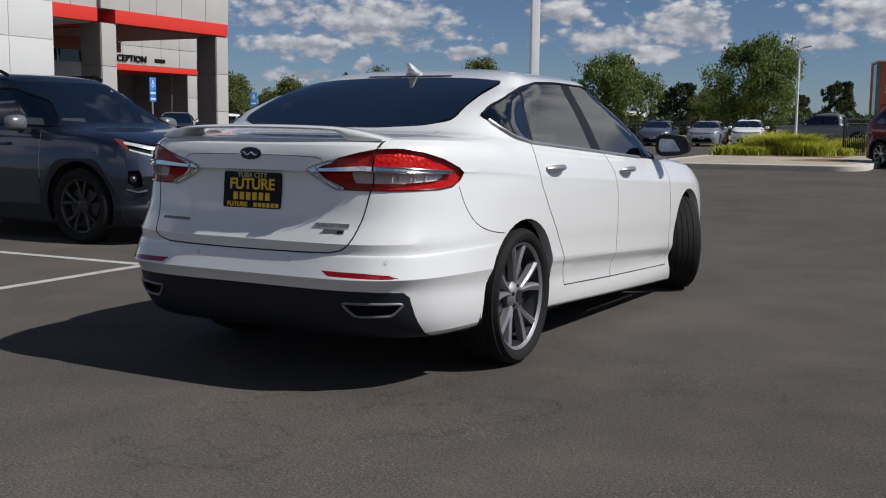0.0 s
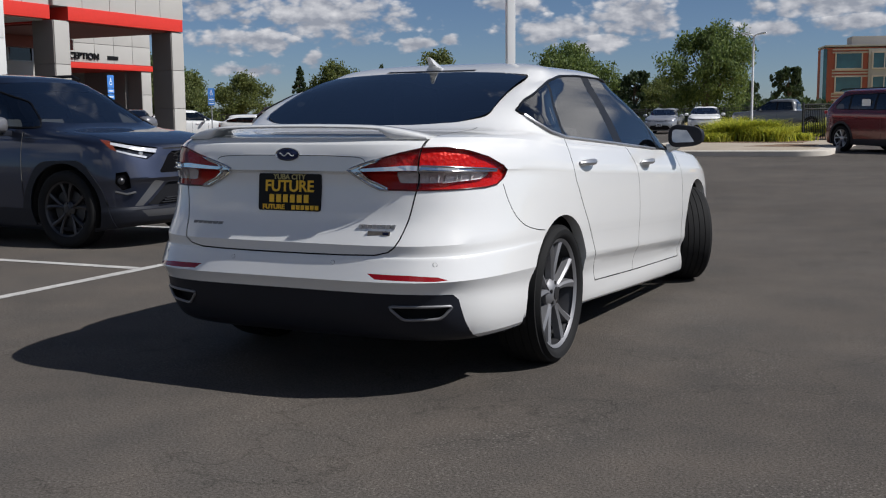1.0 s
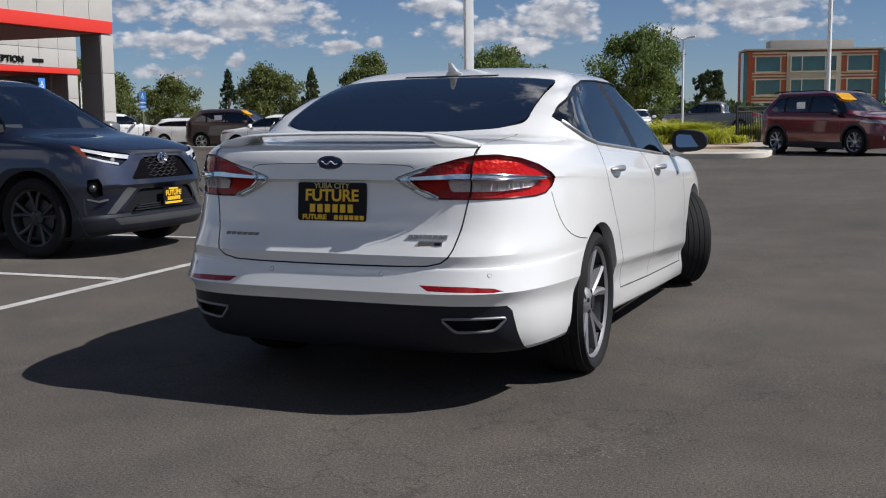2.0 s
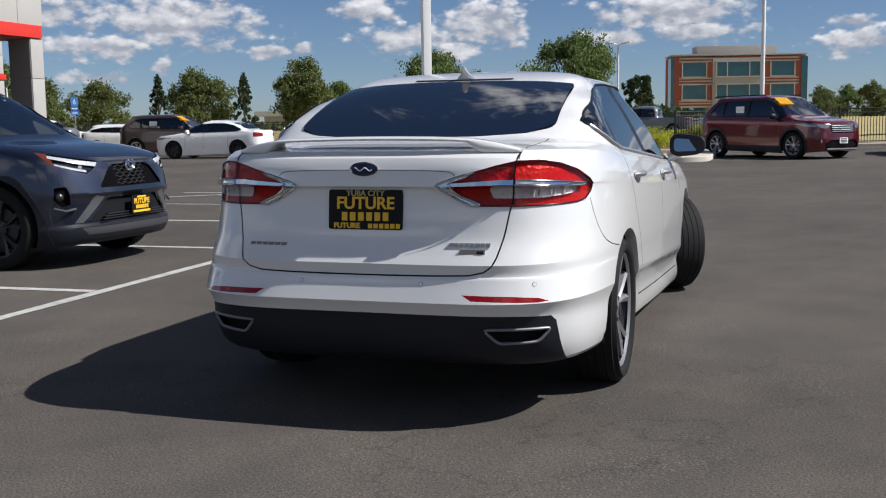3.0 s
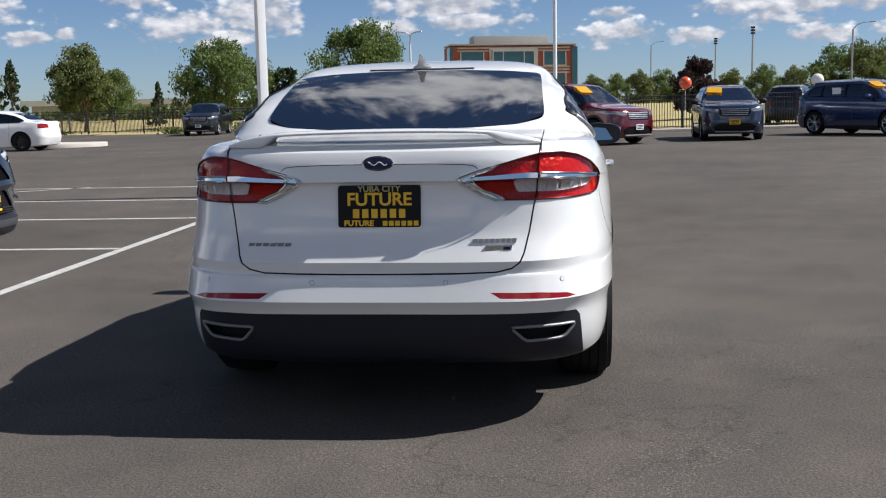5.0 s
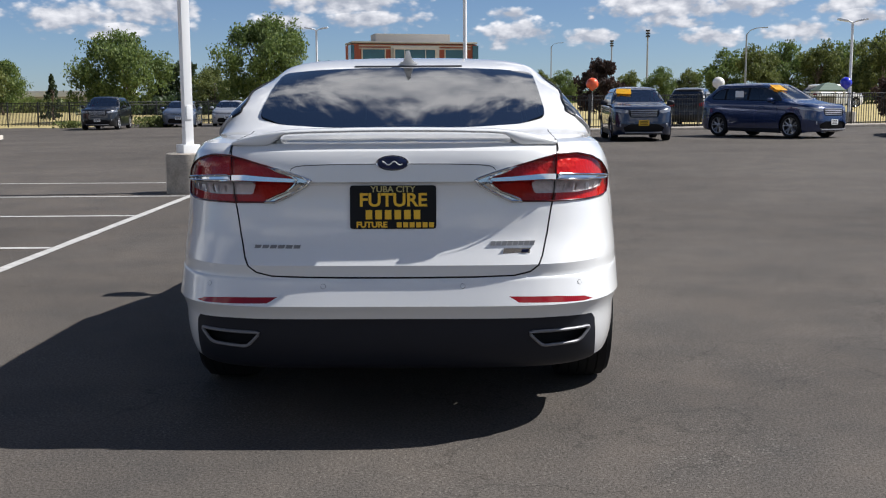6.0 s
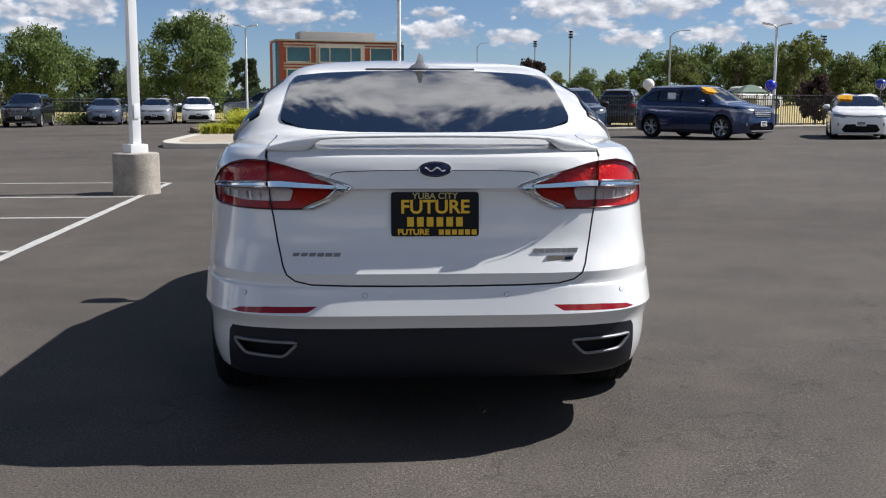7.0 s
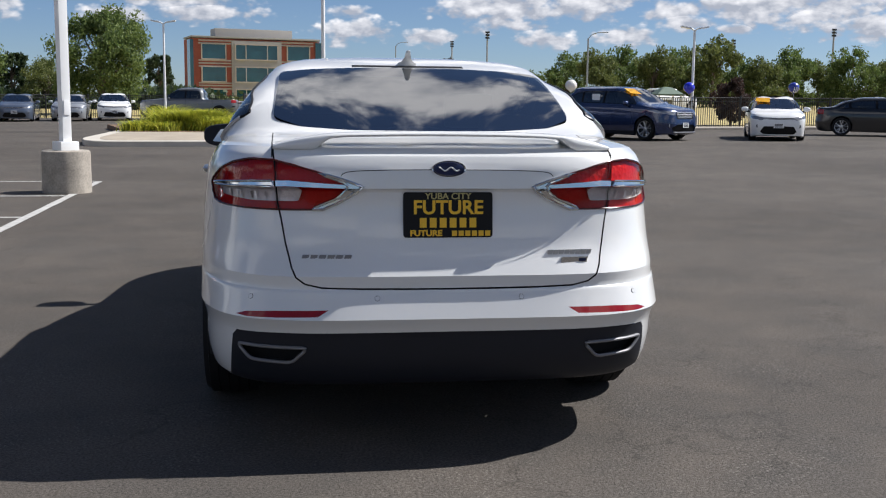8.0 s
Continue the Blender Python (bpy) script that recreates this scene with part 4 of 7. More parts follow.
        part("clear_lens", moved(side_of(clear), Matrix.Translation((sgn * 0.001, -0.001, 0))), "clear_cover", body, "clear ribbed reversing lens").visible_shadow = False
        part("lamp_bowl", side_of(inset(copied(clear), .008)), "pale_bowl", body, "pale ribbed inner bowl")
        part("lens_rim", tube([(sgn * (x + .002), y - .002, z) for x, y, z in lamp_rim], 0.0035, 6, True), "dark_red_lens", body, "dark red lens edge")
        part("surround_rim", tube([(sgn * x, y - .006, z) for x, y, z in tip_rim], 0.0055, 8, True), "chrome", body, "chrome surround edge")
        part("bar_rim", tube([(sgn * (x + .005), y - .007, z) for x, y, z in bar_rim], 0.0045, 8, True), "chrome", body, "chrome bar edge")
        for x, y, z in rib_spots:
            part("lamp_rib", tube([(sgn * (x - .003), y + .004, z - .014), (sgn * (x + .002), y + .005, z + .012)], 0.0036, 6), "pale_bowl", body, "pale slanted lamp rib")
        part("lamp_gap", side_of(group_of([copied(g) for g in lamp_gap])), "gap", body)
    for b in (lamp, tip, bar, clear, low):
        b.free()
    for sgn in (1, -1):
        part("reflector", copied(reflector) if sgn > 0 else mirrored(copied(reflector)), "red_lens", car, "narrow red bumper reflector")
    reflector.free()
    edge_y = lambda x: 1.38 - (1.38 - 0.115) * (1 - (abs(x) / 0.855) ** 4.6) ** (1 / 4.6)

    # boot spoiler, standing clear of the lid in the middle
    sp = bmesh.new()
    rings = []
    for x in np.linspace(-0.604, 0.604, 81):
        u = abs(x) / 0.604
        top = 1.143 - 0.016 * u ** 2 - 0.034 * max(0, (u - .55) / .45) ** 2
        foot = min(1, max(0, (abs(x) - 0.40) / 0.075))
        foot = foot * foot * (3 - 2 * foot)
        low = top - 0.014 - (top - 0.014 - 1.080) * foot
        y0 = edge_y(x) - 0.016 + 0.010 * u ** 4
        reach = 0.17 - 0.03 * u
        lift = 0.010 * (1 - u ** 4)
        prof = [(0.004, low), (0.0, low + 0.003), (-0.003, (low + top) / 2), (0.0, top - 0.003), (0.006, top), (0.05, top + 0.3 * lift), (0.10, top + 0.1 * lift), (reach, top - 0.6 * lift - 0.004),
                (reach + 0.006, top - 0.6 * lift - 0.010), (reach, min(top - 0.014, low + 0.004) - 0.006 * (1 - foot)), (0.08, low + 0.002 * (1 - foot))]
        rings.append([sp.verts.new((x, y0 + dy, z)) for dy, z in prof])
    for a, b in zip(rings, rings[1:]):
        for k in range(len(a)):
            sp.faces.new((a[k], b[k], b[(k + 1) % len(a)], a[(k + 1) % len(a)]))
    sp.faces.new(rings[0]), sp.faces.new(rings[-1][::-1])
    bmesh.ops.recalc_face_normals(sp, faces=sp.faces[:])
    part("spoiler", sp, "white_paint", car, smooth=60)

    # badge: chrome ring, blue oval, a plain pale flourish
    badge = part("badge", moved(lathe([(0.0005, 0), (0.9, 0), (1.0, -0.004), (1.0, 0.01)], 40, 'Y'), Matrix.Translation((0, .0565, 1.019)) @ Matrix.Diagonal((.059, 1, .0275, 1)) ), "chrome", car, "oval chrome and blue badge")
    part("oval", moved(lathe([(0.0005, -0.004), (0.8, -0.004), (0.9, -0.001), (0.9, 0.002)], 40, 'Y'), Matrix.Translation((0, .0545, 1.019)) @ Matrix.Diagonal((.059, 1, .0265, 1))), "badge_blue", badge)
    part("flourish", tube([(x, .0500, 1.018 + 0.006 * math.sin(x * 150 + .6)) for x in np.linspace(-.036, .036, 25)], 0.0026, 5), "white_metal", badge)

    # dealer plate in a black frame
    plate = part("plate", moved(prism(rounded([(-.157, -.079), (.157, -.079), (.157, .079), (-.157, .079)], 0.012), 0.012, 'Y'), Matrix.Translation((0, .062, .858)) @ pose(0, 0, 0, -5)), "plate_black", car, "black dealer plate with yellow lettering")
    face = lambda x, z, out=0.0: Matrix.Translation((x, .0605 + (z - .858) * 0.0875 - out, z)) @ pose(0, 0, 0, 85)
    writing("YUBA CITY", 0.031, "plate_gold", plate, face(0, .922), bold=0.0006, wide=1.05)
    writing("FUTURE", 0.067, "plate_yellow", plate, face(0, .882), bold=0.0016, wide=1.03)
    writing("FUTURE", 0.028, "plate_yellow", plate, face(-.078, .794), bold=0.0012, wide=1.12)
    for k in range(6):
        part("letter_bar", box(-.012, .012, -.017, .017, -.001, .001, 0.0006), "plate_yellow", plate, m=face(-.088 + .035 * k, .831))
        part("letter_bar", box(-.009, .009, -.0095, .0095, -.001, .001, 0.0006), "plate_yellow", plate, m=face(.022 + .0235 * k, .794))

    # model names, as plain chrome bars
    for x, y in names_low:
        part("name_bar", prism([(0, 0), (.023, 0), (.027, .012), (.004, .012)], 0.008, 'Y'), "alloy", car, m=Matrix.Translation((x, y - .006, .711)))
    for x, y in names_up:
        part("name_bar", prism([(0, 0), (.0165, 0), (.0205, .016), (.004, .016)], 0.010, 'Y'), "alloy_bright", car, m=Matrix.Translation((x, y - .006, .719)))
    lean = math.degrees(math.atan2(names_sub[1] - names_sub[0], .10))
    part("name_bar", prism([(0, 0), (.098, 0), (.102, .020), (.004, .020)], 0.010, 'Y'), "chrome", car, m=Matrix.Translation((.398, names_sub[0] - .006, .690)) @ pose(0, 0, 0, 0, 0, lean))
    part("name_bar", prism([(0, 0), (.026, 0), (.028, .011), (.002, .011)], 0.010, 'Y'), "badge_blue", car, m=Matrix.Translation((.465, names_sub[0] - .008 + (names_sub[1] - names_sub[0]) * .65, .6945)) @ pose(0, 0, 0, 0, 0, lean))

    # parking sensors
    for x, (y, n) in sensor_at:
        out = Vector((math.copysign(n.x, x), n.y, n.z))
        seat = Matrix.Translation((x, y, .578)) @ out.to_track_quat('-Y', 'Z').to_matrix().to_4x4()
        ring_ = part("parking_sensor", lathe([(.0005, -.002), (.0075, -.002), (.0085, 0), (.0085, .004)], 20, 'Y'), "white_paint", car, m=seat)
        part("sensor_ring", lathe([(.0085, -.0010), (.0094, -.0006), (.0094, .004)], 20, 'Y'), "black_plastic", ring_)

    # brake lamp strip, aerial, handles, mirrors
    part("high_brake_lamp", moved(box(-.26, .26, -.006, .024, -.002, .003, 0.001), Matrix.Translation((0, 1.427, 1.4085)) @ pose(0, 0, 0, 17)), "plate_black", car)
    fin = bmesh.new()
    rows = []
    for z, y0, y1, w in ((1.402, 1.475, 1.70, .048), (1.430, 1.462, 1.66, .044), (1.440, 1.446, 1.60, .024), (1.458, 1.424, 1.52, .015), (1.478, 1.404, 1.47, .011), (1.487, 1.400, 1.435, .008)):
        rows.append([fin.verts.new(p) for p in ((-w, y0 + .01, z), (0, y0, z), (w, y0 + .01, z), (w * .8, (y0 + y1) / 2, z), (0, y1, z), (-w * .8, (y0 + y1) / 2, z))])
    for a, b in zip(rows, rows[1:]):
        for k in range(6):
            fin.faces.new((a[k], a[(k + 1) % 6], b[(k + 1) % 6], b[k]))
    fin.faces.new(rows[-1])
    bmesh.ops.recalc_face_normals(fin, faces=fin.faces[:])
    part("aerial", fin, "white_paint", car, "white shark-fin aerial", smooth=60)
    for sgn in (1, -1):
        for x, y, z in ((.893, 1.365, .936), (.902, 2.47, .896)):
            bowl = bmesh.new()
            bmesh.ops.create_uvsphere(bowl, u_segments=20, v_segments=10, radius=1)
            part("handle_recess", moved(bowl, Matrix.Translation((sgn * (x - .004), y, z - .012)) @ Matrix.Diagonal((.006, .105, .034, 1))), "white_paint", car)
            pts = [(sgn * (x + .006 + .026 * math.sin(math.pi * t) ** .6), y - .11 + .22 * t, z + .006) for t in np.linspace(0, 1, 11)]
            part("door_handle", tube(pts, [.008, .012, .015, .016, .017, .017, .017, .016, .015, .012, .008], 8), "alloy_bright", car, "silver door handle")
        hb = bmesh.new()
        bmesh.ops.create_uvsphere(hb, u_segments=28, v_segments=16, radius=1)
        for v in hb.verts:
            v.co = Vector((math.copysign(abs(v.co.x) ** 0.6, v.co.x), v.co.y, math.copysign(abs(v.co.z) ** 0.7, v.co.z)))
            if v.co.y < -0.25:
                v.co.y = -0.25
            v.co.z *= 1 - 0.16 * v.co.x
            v.co = Vector((v.co.x * .103, v.co.y * .13, v.co.z * .069))
        mm = Matrix.Translation((sgn * .972, 3.20, 1.036)) @ Matrix.Diagonal((sgn * 1.1, 1, 1.02, 1))
        if sgn < 0:
            bmesh.ops.reverse_faces(hb, faces=hb.faces[:])
        housing = part("door_mirror", moved(hb, mm), "black_plastic", car, "black door mirror housing")
        cap_ = moved(lathe([(0.0005, .135), (.5, .12), (.85, .07), (1.0, .01)], 28, 'Y'), mm @ Matrix.Diagonal((.098, 1, .064, 1)))
        part("mirror_cap", cap_, "white_paint", housing, "white mirror cap")
        glass_ = moved(prism(rounded([(-.076, -.043), (.070, -.037), (.080, .0), (.066, .034), (-.076, .046)], .03), .004, 'Y'), Matrix.Translation((sgn * .965, 3.163, 1.036)) @ pose(0, 0, 0, -4, 0, sgn * 6) @ Matrix.Diagonal((sgn, 1, 1, 1)))
        part("mirror_glass", glass_, "mirror", housing)
        part("mirror_foot", tube([(sgn * .85, 3.20, .955), (sgn * .91, 3.21, .975), (sgn * .94, 3.22, 1.0)], [.03, .028, .025], 8), "white_paint", housing)
    part("lamp_housing", box(-.60, .60, .20, .40, .87, 1.03), "gap", car)
    return car


sedan()


# ---- other vehicles ----
def paint(name, color, metal=0.35, rough=0.35):
    M[name] = material(name, color, rough, metal, spread=0.05, scale=4, coat=1.0)
    return name


def vehicle(name, label, at, heading, L, W, H, belt, hood, cowl, ws_top, colour, kind="suv", deck=1.05, r=0.34, axles=(0.95, None),
            cladding=False, category="car", sticker=False, plate="white", rim_mat="alloy_bright", spokes=5, rails=False, quality=2, paper=False, nose_cuts=None, angular=False, mirror_mat=None):
    """A parked car, built nose along +y from its tail at y = 0, then turned and set down. heading: degrees from +x."""
    car = tagged(new(name), label, category)
    g, mid = 0.20 if kind == "suv" else 0.16, L / 2.07
    cy, cz = cowl
    side = [(W - .10, g - .02), (W - .04, g), (W - .02, .36), (W - .006, .50), (W, .60), (W, .74), (W - .012, belt - .13), (W - .035, belt - .04),
            (W - .055, belt), (W - .15, (belt + H) / 2 - .02), (W - .235, H - .17), (W - .27, H - .11), (W - .32, H - .07), (W * .5, H - .025), (W * .25, H - .008), (0, H)]
    front = [(L - .25, g), (L - .08, g + .02), (L - .02, .36), (L, .46), (L, .56), (L - .015, .68), (L - .055, hood - .13), (L - .19, hood - .03),
             (cy, cz), ((cy + ws_top) / 2, (cz + H) / 2 - .02), (ws_top + .14, H - .12), (ws_top + .05, H - .085), (ws_top - .05, H - .05), (ws_top - .25, H - .02), (ws_top - .5, H - .005), (ws_top - .7, H)]
    if kind == "suv":
        rear = [(.30, g), (.10, g + .05), (.03, .42), (0, .55), (.035, .66), (.06, .80), (.06, belt - .06), (.09, belt), (.11, belt + .05), (.34, H - .34),
                (.58, H - .15), (.56, H - .10), (.68, H - .055), (.9, H - .02), (1.2, H - .004), (1.5, H)]
    elif kind == "sedan":
        rear = [(.30, g), (.10, g + .05), (.03, .40), (0, .50), (.03, .60), (.05, .74), (.05, deck - .10), (.10, deck), (.60, deck + .03), (.90, (deck + H) / 2),
                (1.30, H - .10), (1.38, H - .075), (1.46, H - .05), (1.6, H - .02), (1.8, H - .003), (2.0, H)]
    else:
        rear = [(.30, .4), (.10, .42), (.03, .5), (0, .58), (.0, .66), (.0, .80), (.0, belt - .06), (.02, belt - .02), (1.75, belt), (1.80, (belt + H) / 2),
                (1.95, H - .12), (2.0, H - .09), (2.05, H - .05), (2.2, H - .02), (2.35, H - .003), (2.5, H)]
    if angular:
        # a blunt nose with a proud bumper lip, a bar under the grille and a sharp bonnet edge
        side = [(W - .10, .18), (W - .05, .20), (W - .03, .30), (W - .018, .37), (W - .014, .41), (W - .004, .57), (W, .65), (W, .72), (W - .006, .84), (W - .020, .945),
                (W - .032, 1.00), (W - .044, 1.04)] + side[8:]
        front = [(L - .25, .20), (L - .07, .215), (L - .006, .295), (L, .365), (L - .035, .388), (L - .032, .59), (L - .004, .645), (L - .016, .69), (L - .055, .84), (L - .085, .922),
                 (L - .15, .958), (L - .52, 1.045)] + front[8:]
        rear = [(.30, .20), (.10, .25), (.03, .36), (.01, .42), (0, .50), (0, .56), (.03, .64), (.05, .74), (.06, .86), (.06, .97), (.07, 1.02), (.085, 1.05)] + rear[8:]
        bm = shell(rear, side, front, lambda k: (4.6 if k < 12 else 5.0, 0.9 if k < 12 else rear[k][0] + 0.55), (22, 14, 30), 3, (3, 4, 6, 9), 0.02, (13, 16), 0.02, mid, 3.0, L - .66)
    else:
        bm = shell(rear, side, front, lambda k: (4.6 if k < 8 else 5.0, 0.9 if k < 8 else rear[k][0] + 0.55), (22, 10, 22), quality, (4, 7), 0.02, (9, 12), 0.02, mid, 3.6, L - (.85 if quality < 3 else .70))
    ar, af = axles[0], axles[1] or L - 0.93
    right = lambda c: c.x > 0.4
    for y in (ar, af):
        if cladding:
            flare = rounded([(y + a, r - .02 + b) for a, b in ((-.57, -.3), (-.50, .14), (-.30, .46), (.24, .475), (.44, .22), (.55, -.3))], .12, 4) if angular else circle(y, r + .01, r + .12, seg=28)
            trim = detach(bm, cut(bm, flare, YZ, lambda c: c.x > .5 and c.z > g))
            trim_in = cut(trim, circle(y, r + .01, r + .055, seg=28), YZ, right)
            bmesh.ops.delete(trim, geom=trim_in, context='FACES')
            for s in (1, -1):
                part("arch_trim", thick(moved(copied(trim) if s > 0 else mirrored(copied(trim)), Matrix.Translation((s * .008, 0, 0))), .016), "black_plastic", car)
            trim.free()
        else:
            arch(bm, y, r + .01, r + .05)
    if kind == "suv":
        top = .36 if cladding else .30
        low = detach(bm, cut(bm, [(ar, 0), (L - .5, 0), (L - .5, top), (ar, top)], YZ, right))
        for s in (1, -1):
            part("side_cladding", copied(low) if s > 0 else mirrored(copied(low)), "black_plastic", car)
        low.free()
    # glass
    wb = belt + .035
    if kind == "suv":
        side_poly = [(.60, belt + .15), (.70, belt + .085), (cy - .30, wb - .01), (cy - .12, wb - .01), ((cy + ws_top) / 2 - .04, (wb + H) / 2 - .03), (ws_top + .06, H - .19), (ws_top - .5, H - .165), (1.15, H - .18), (.86, H - .24)]
        posts = [1.22, (ws_top + 1.22) / 2 + .2]
    elif kind == "sedan":
        side_poly = [(.78, belt + .11), (.95, belt + .05), (cy - .30, wb - .02), (cy - .10, wb - .02), ((cy + ws_top) / 2 - .04, (wb + H) / 2 - .03), (ws_top + .04, H - .17), (ws_top - .45, H - .135), (1.55, H - .145), (1.15, H - .22)]
        posts = [1.25, (ws_top + 1.25) / 2 + .2]
    else:
        side_poly = [(1.98, belt + .05), (cy - .30, wb), (cy - .12, wb), ((cy + ws_top) / 2 - .04, (wb + H) / 2 - .03), (ws_top + .04, H - .19), (ws_top - .4, H - .17), (2.10, H - .20)]
        posts = [(ws_top + 2.1) / 2 + .2]
    glass_side = detach(bm, cut(bm, rounded(side_poly, .05, 2), YZ, lambda c: c.x > .4 and c.z > belt - .1))
    rim_pts = rim_loop(glass_side, 0.04)
    fw, cr = 0.90 * W, H - .10
    screen = detach(bm, cut(bm, [(-.2, cz + .03), (.45, cz + .02), (fw, cz + .05), (W * .735, cr - .03), (.3, cr), (-.2, cr)], XZ, lambda c: c.y > ws_top - .05 and c.z > cz - .05))
    if kind == "suv":
        back = detach(bm, cut(bm, rounded([(-.2, belt + .09), (.4, belt + .09), (W * .80, belt + .13), (W * .70, H - .19), (.3, H - .165), (-.2, H - .165)], .03, 2), XZ, lambda c: c.y < .6 and c.z > belt))
    elif kind == "sedan":
        back = detach(bm, cut(bm, [(-.2, deck + .06), (.4, deck + .06), (W * .68, deck + .09), (W * .62, H - .125), (.3, H - .11), (-.2, H - .11)], XZ, lambda c: c.y < 1.36 and c.z > deck))
    else:
        back = detach(bm, cut(bm, [(-.2, belt + .08), (W * .70, belt + .08), (W * .62, H - .18), (-.2, H - .17)], XZ, lambda c: 1.6 < c.y < 2.1 and c.z > belt))
    for y in posts:
        post = detach(glass_side, cut(glass_side, [(y - .04, belt - .1), (y + .04, belt - .1), (y - .02, H), (y - .10, H)], YZ, right))
        for s in (1, -1):
            part("door_post", copied(post) if s > 0 else mirrored(copied(post)), "seal_black", car)
        post.free()
    for s in (1, -1):
        part("side_window", copied(glass_side) if s > 0 else mirrored(copied(glass_side)), "dark_glass" if not angular else "car_glass", car)
        part("window_seal", tube([(s * (x + .003), y, z) for x, y, z in rim_pts], 0.011, 5, True), "seal_black", car)
    glass_side.free()
    part("windscreen", mirrored(smoothed(screen), True), "windscreen_glass", car)
    part("rear_window", mirrored(back, True), "dark_glass", car)
    # nose: lamps, grille, intake
    nose = lambda c: c.y > L - .9 and c.z < hood + .05
    if nose_cuts:
        for title, poly, mat, sub in nose_cuts:
            centre = poly[0][0] <= 0
            if "lamp" in title or "pod" in title:
                piece = detach(bm, cut(bm, [(a - L / math.sqrt(2), b) for a, b in poly], BIAS, lambda c: c.y > L - .50 and c.x > .2 and c.z < hood + .08))
            else:
                piece = detach(bm, cut(bm, poly, XZ, nose))
            if mat in ("grille_mesh", "plate_black", "bumper_grey", "lamp_black"):
                inset(piece, .022)
            if centre:
                part(title, mirrored(piece, True), mat, car, sub)
            else:
                part(title, mirrored(copied(piece)), mat, car, sub)
                part(title, piece, mat, car, sub)
    else:
        head = detach(bm, cut(bm, [(W * .50, hood - .20), (W * .62, hood - .235), (W * .97, hood - .17), (W * .985, hood - .09), (W * .80, hood - .10), (W * .52, hood - .145)], XZ, nose))
        low_car = kind == "sedan"
        if low_car:
            outline = [(-.2, hood - .215), (W * .50, hood - .20), (W * .62, hood - .16), (W * .56, hood - .145), (-.2, hood - .165)]
            mouth = [(-.2, .22), (W * .52, .22), (W * .64, .30), (W * .52, .47), (-.2, .49)]
        else:
            outline = [(-.2, hood - .36), (W * .42, hood - .36), (W * .50, hood - .25), (W * .46, hood - .13), (-.2, hood - .11)]
            mouth = [(-.2, .30), (W * .60, .30), (W * .66, .42), (W * .45, .52), (-.2, .52)]
        grille = detach(bm, cut(bm, outline, XZ, lambda c: c.y > L - .4))
        intake = detach(bm, cut(bm, mouth, XZ, lambda c: c.y > L - .4))
        inset(grille, .02), inset(intake, .03)
        part("grille", mirrored(grille, True), "plate_black", car)
        part("intake", mirrored(intake, True), "plate_black", car)
        for k in range(1 if low_car else 4):
            z = hood - (.185 if low_car else .15) - .055 * k
            w_ = W * (.50 if low_car else .44 - .01 * k)
            part("grille_bar", tube([(x, L - .014 - .018 * (x / w_) ** 2 - .125 * max(0, z - .68), z) for x in np.linspace(-w_, w_, 13)], .008 if low_car else .013, 6), "alloy_bright", car)
        if not low_car:
            part("skid_bar", tube([(x, L - .01 - .07 * (x / W) ** 2, .27) for x in np.linspace(-W * .6, W * .6, 13)], .022, 6), "alloy", car)
        for s in (1, -1):
            part("headlamp", copied(head) if s > 0 else mirrored(copied(head)), "lamp_grey", car)
            part("fog_lamp", moved(lathe([(.0005, .012), (.05, .010), (.06, 0)], 16, 'Y'), Matrix.Translation((s * W * .72, L - .11, .48))), "lamp_grey", car)
        head.free()
    # tail: lamps
    tz = belt - .06 if kind != "sedan" else deck - .10
    tail = detach(bm, cut(bm, [(W * .52, tz - .13), (W * .99, tz - .15), (W * .99, tz + .02), (W * .80, tz + .03), (W * .54, tz - .02)], XZ, lambda c: c.y < .30))
    for s in (1, -1):
        part("tail_lamp", copied(tail) if s > 0 else mirrored(copied(tail)), "red_lens", car)
    tail.free()
    # door gaps
    gaps = []
    for y0, y1 in ((ar + .42, ar + .38), ((ar + af) / 2 + .08, (ar + af) / 2 + .06), (af - .50, af - .52)):
        gaps += seam(bm, [(y0, .40), (y1, belt)], YZ, lambda c: c.x > .5 and c.z < belt, 0.009)
    if angular:
        gaps += seam(bm, [(.66, L - .24), (.73, L - .50), (.755, L - .85), (.76, cy + .05)], XY, lambda c: c.x > .4 and c.y > cy - .1 and c.z > hood - .08, .007, .007)
    if gaps:
        for g_ in gaps:
            part("panel_gap", mirrored(copied(g_)), "gap", car)
            part("panel_gap", g_, "gap", car)
    part("body", mirrored(bm, True), colour, car)
    # inside
    part("cabin", group_of([box(-W + .16, W - .16, .5 if kind != "pickup" else 1.9, cy, g + .02, .34), box(-W + .14, W - .14, cy - .35, cy - .05, .34, belt - .02, .03)]), "interior_dark", car)
    for x in (-.36, .36):
        for y in ((ws_top - .15, 1.25) if kind != "pickup" else (ws_top - .15,)):
            part("seat", group_of([moved(box(x - .24, x + .24, -.06, .06, 0, .68, .04), Matrix.Translation((0, y, .52)) @ pose(0, 0, 0, 12)), box(x - .24, x + .24, y, y + .45, .44, .58, .04), box(x - .12, x + .12, y - .24, y - .14, 1.16, 1.34, .03)]), "interior", car)
    part("underbody", box(-W + .25, W - .25, .45, L - .35, g, g + .03), "interior_dark", car)
    for y in (ar, af):
        for s in (1, -1):
            wheel_well(car, y, r, r + .08, W - .42, W - .06, s)
            wheel(car, (s * (W - .125), y, r), r, 0.225, r * 0.70, s, 0, spokes, True, rim_mat, quality > 2)
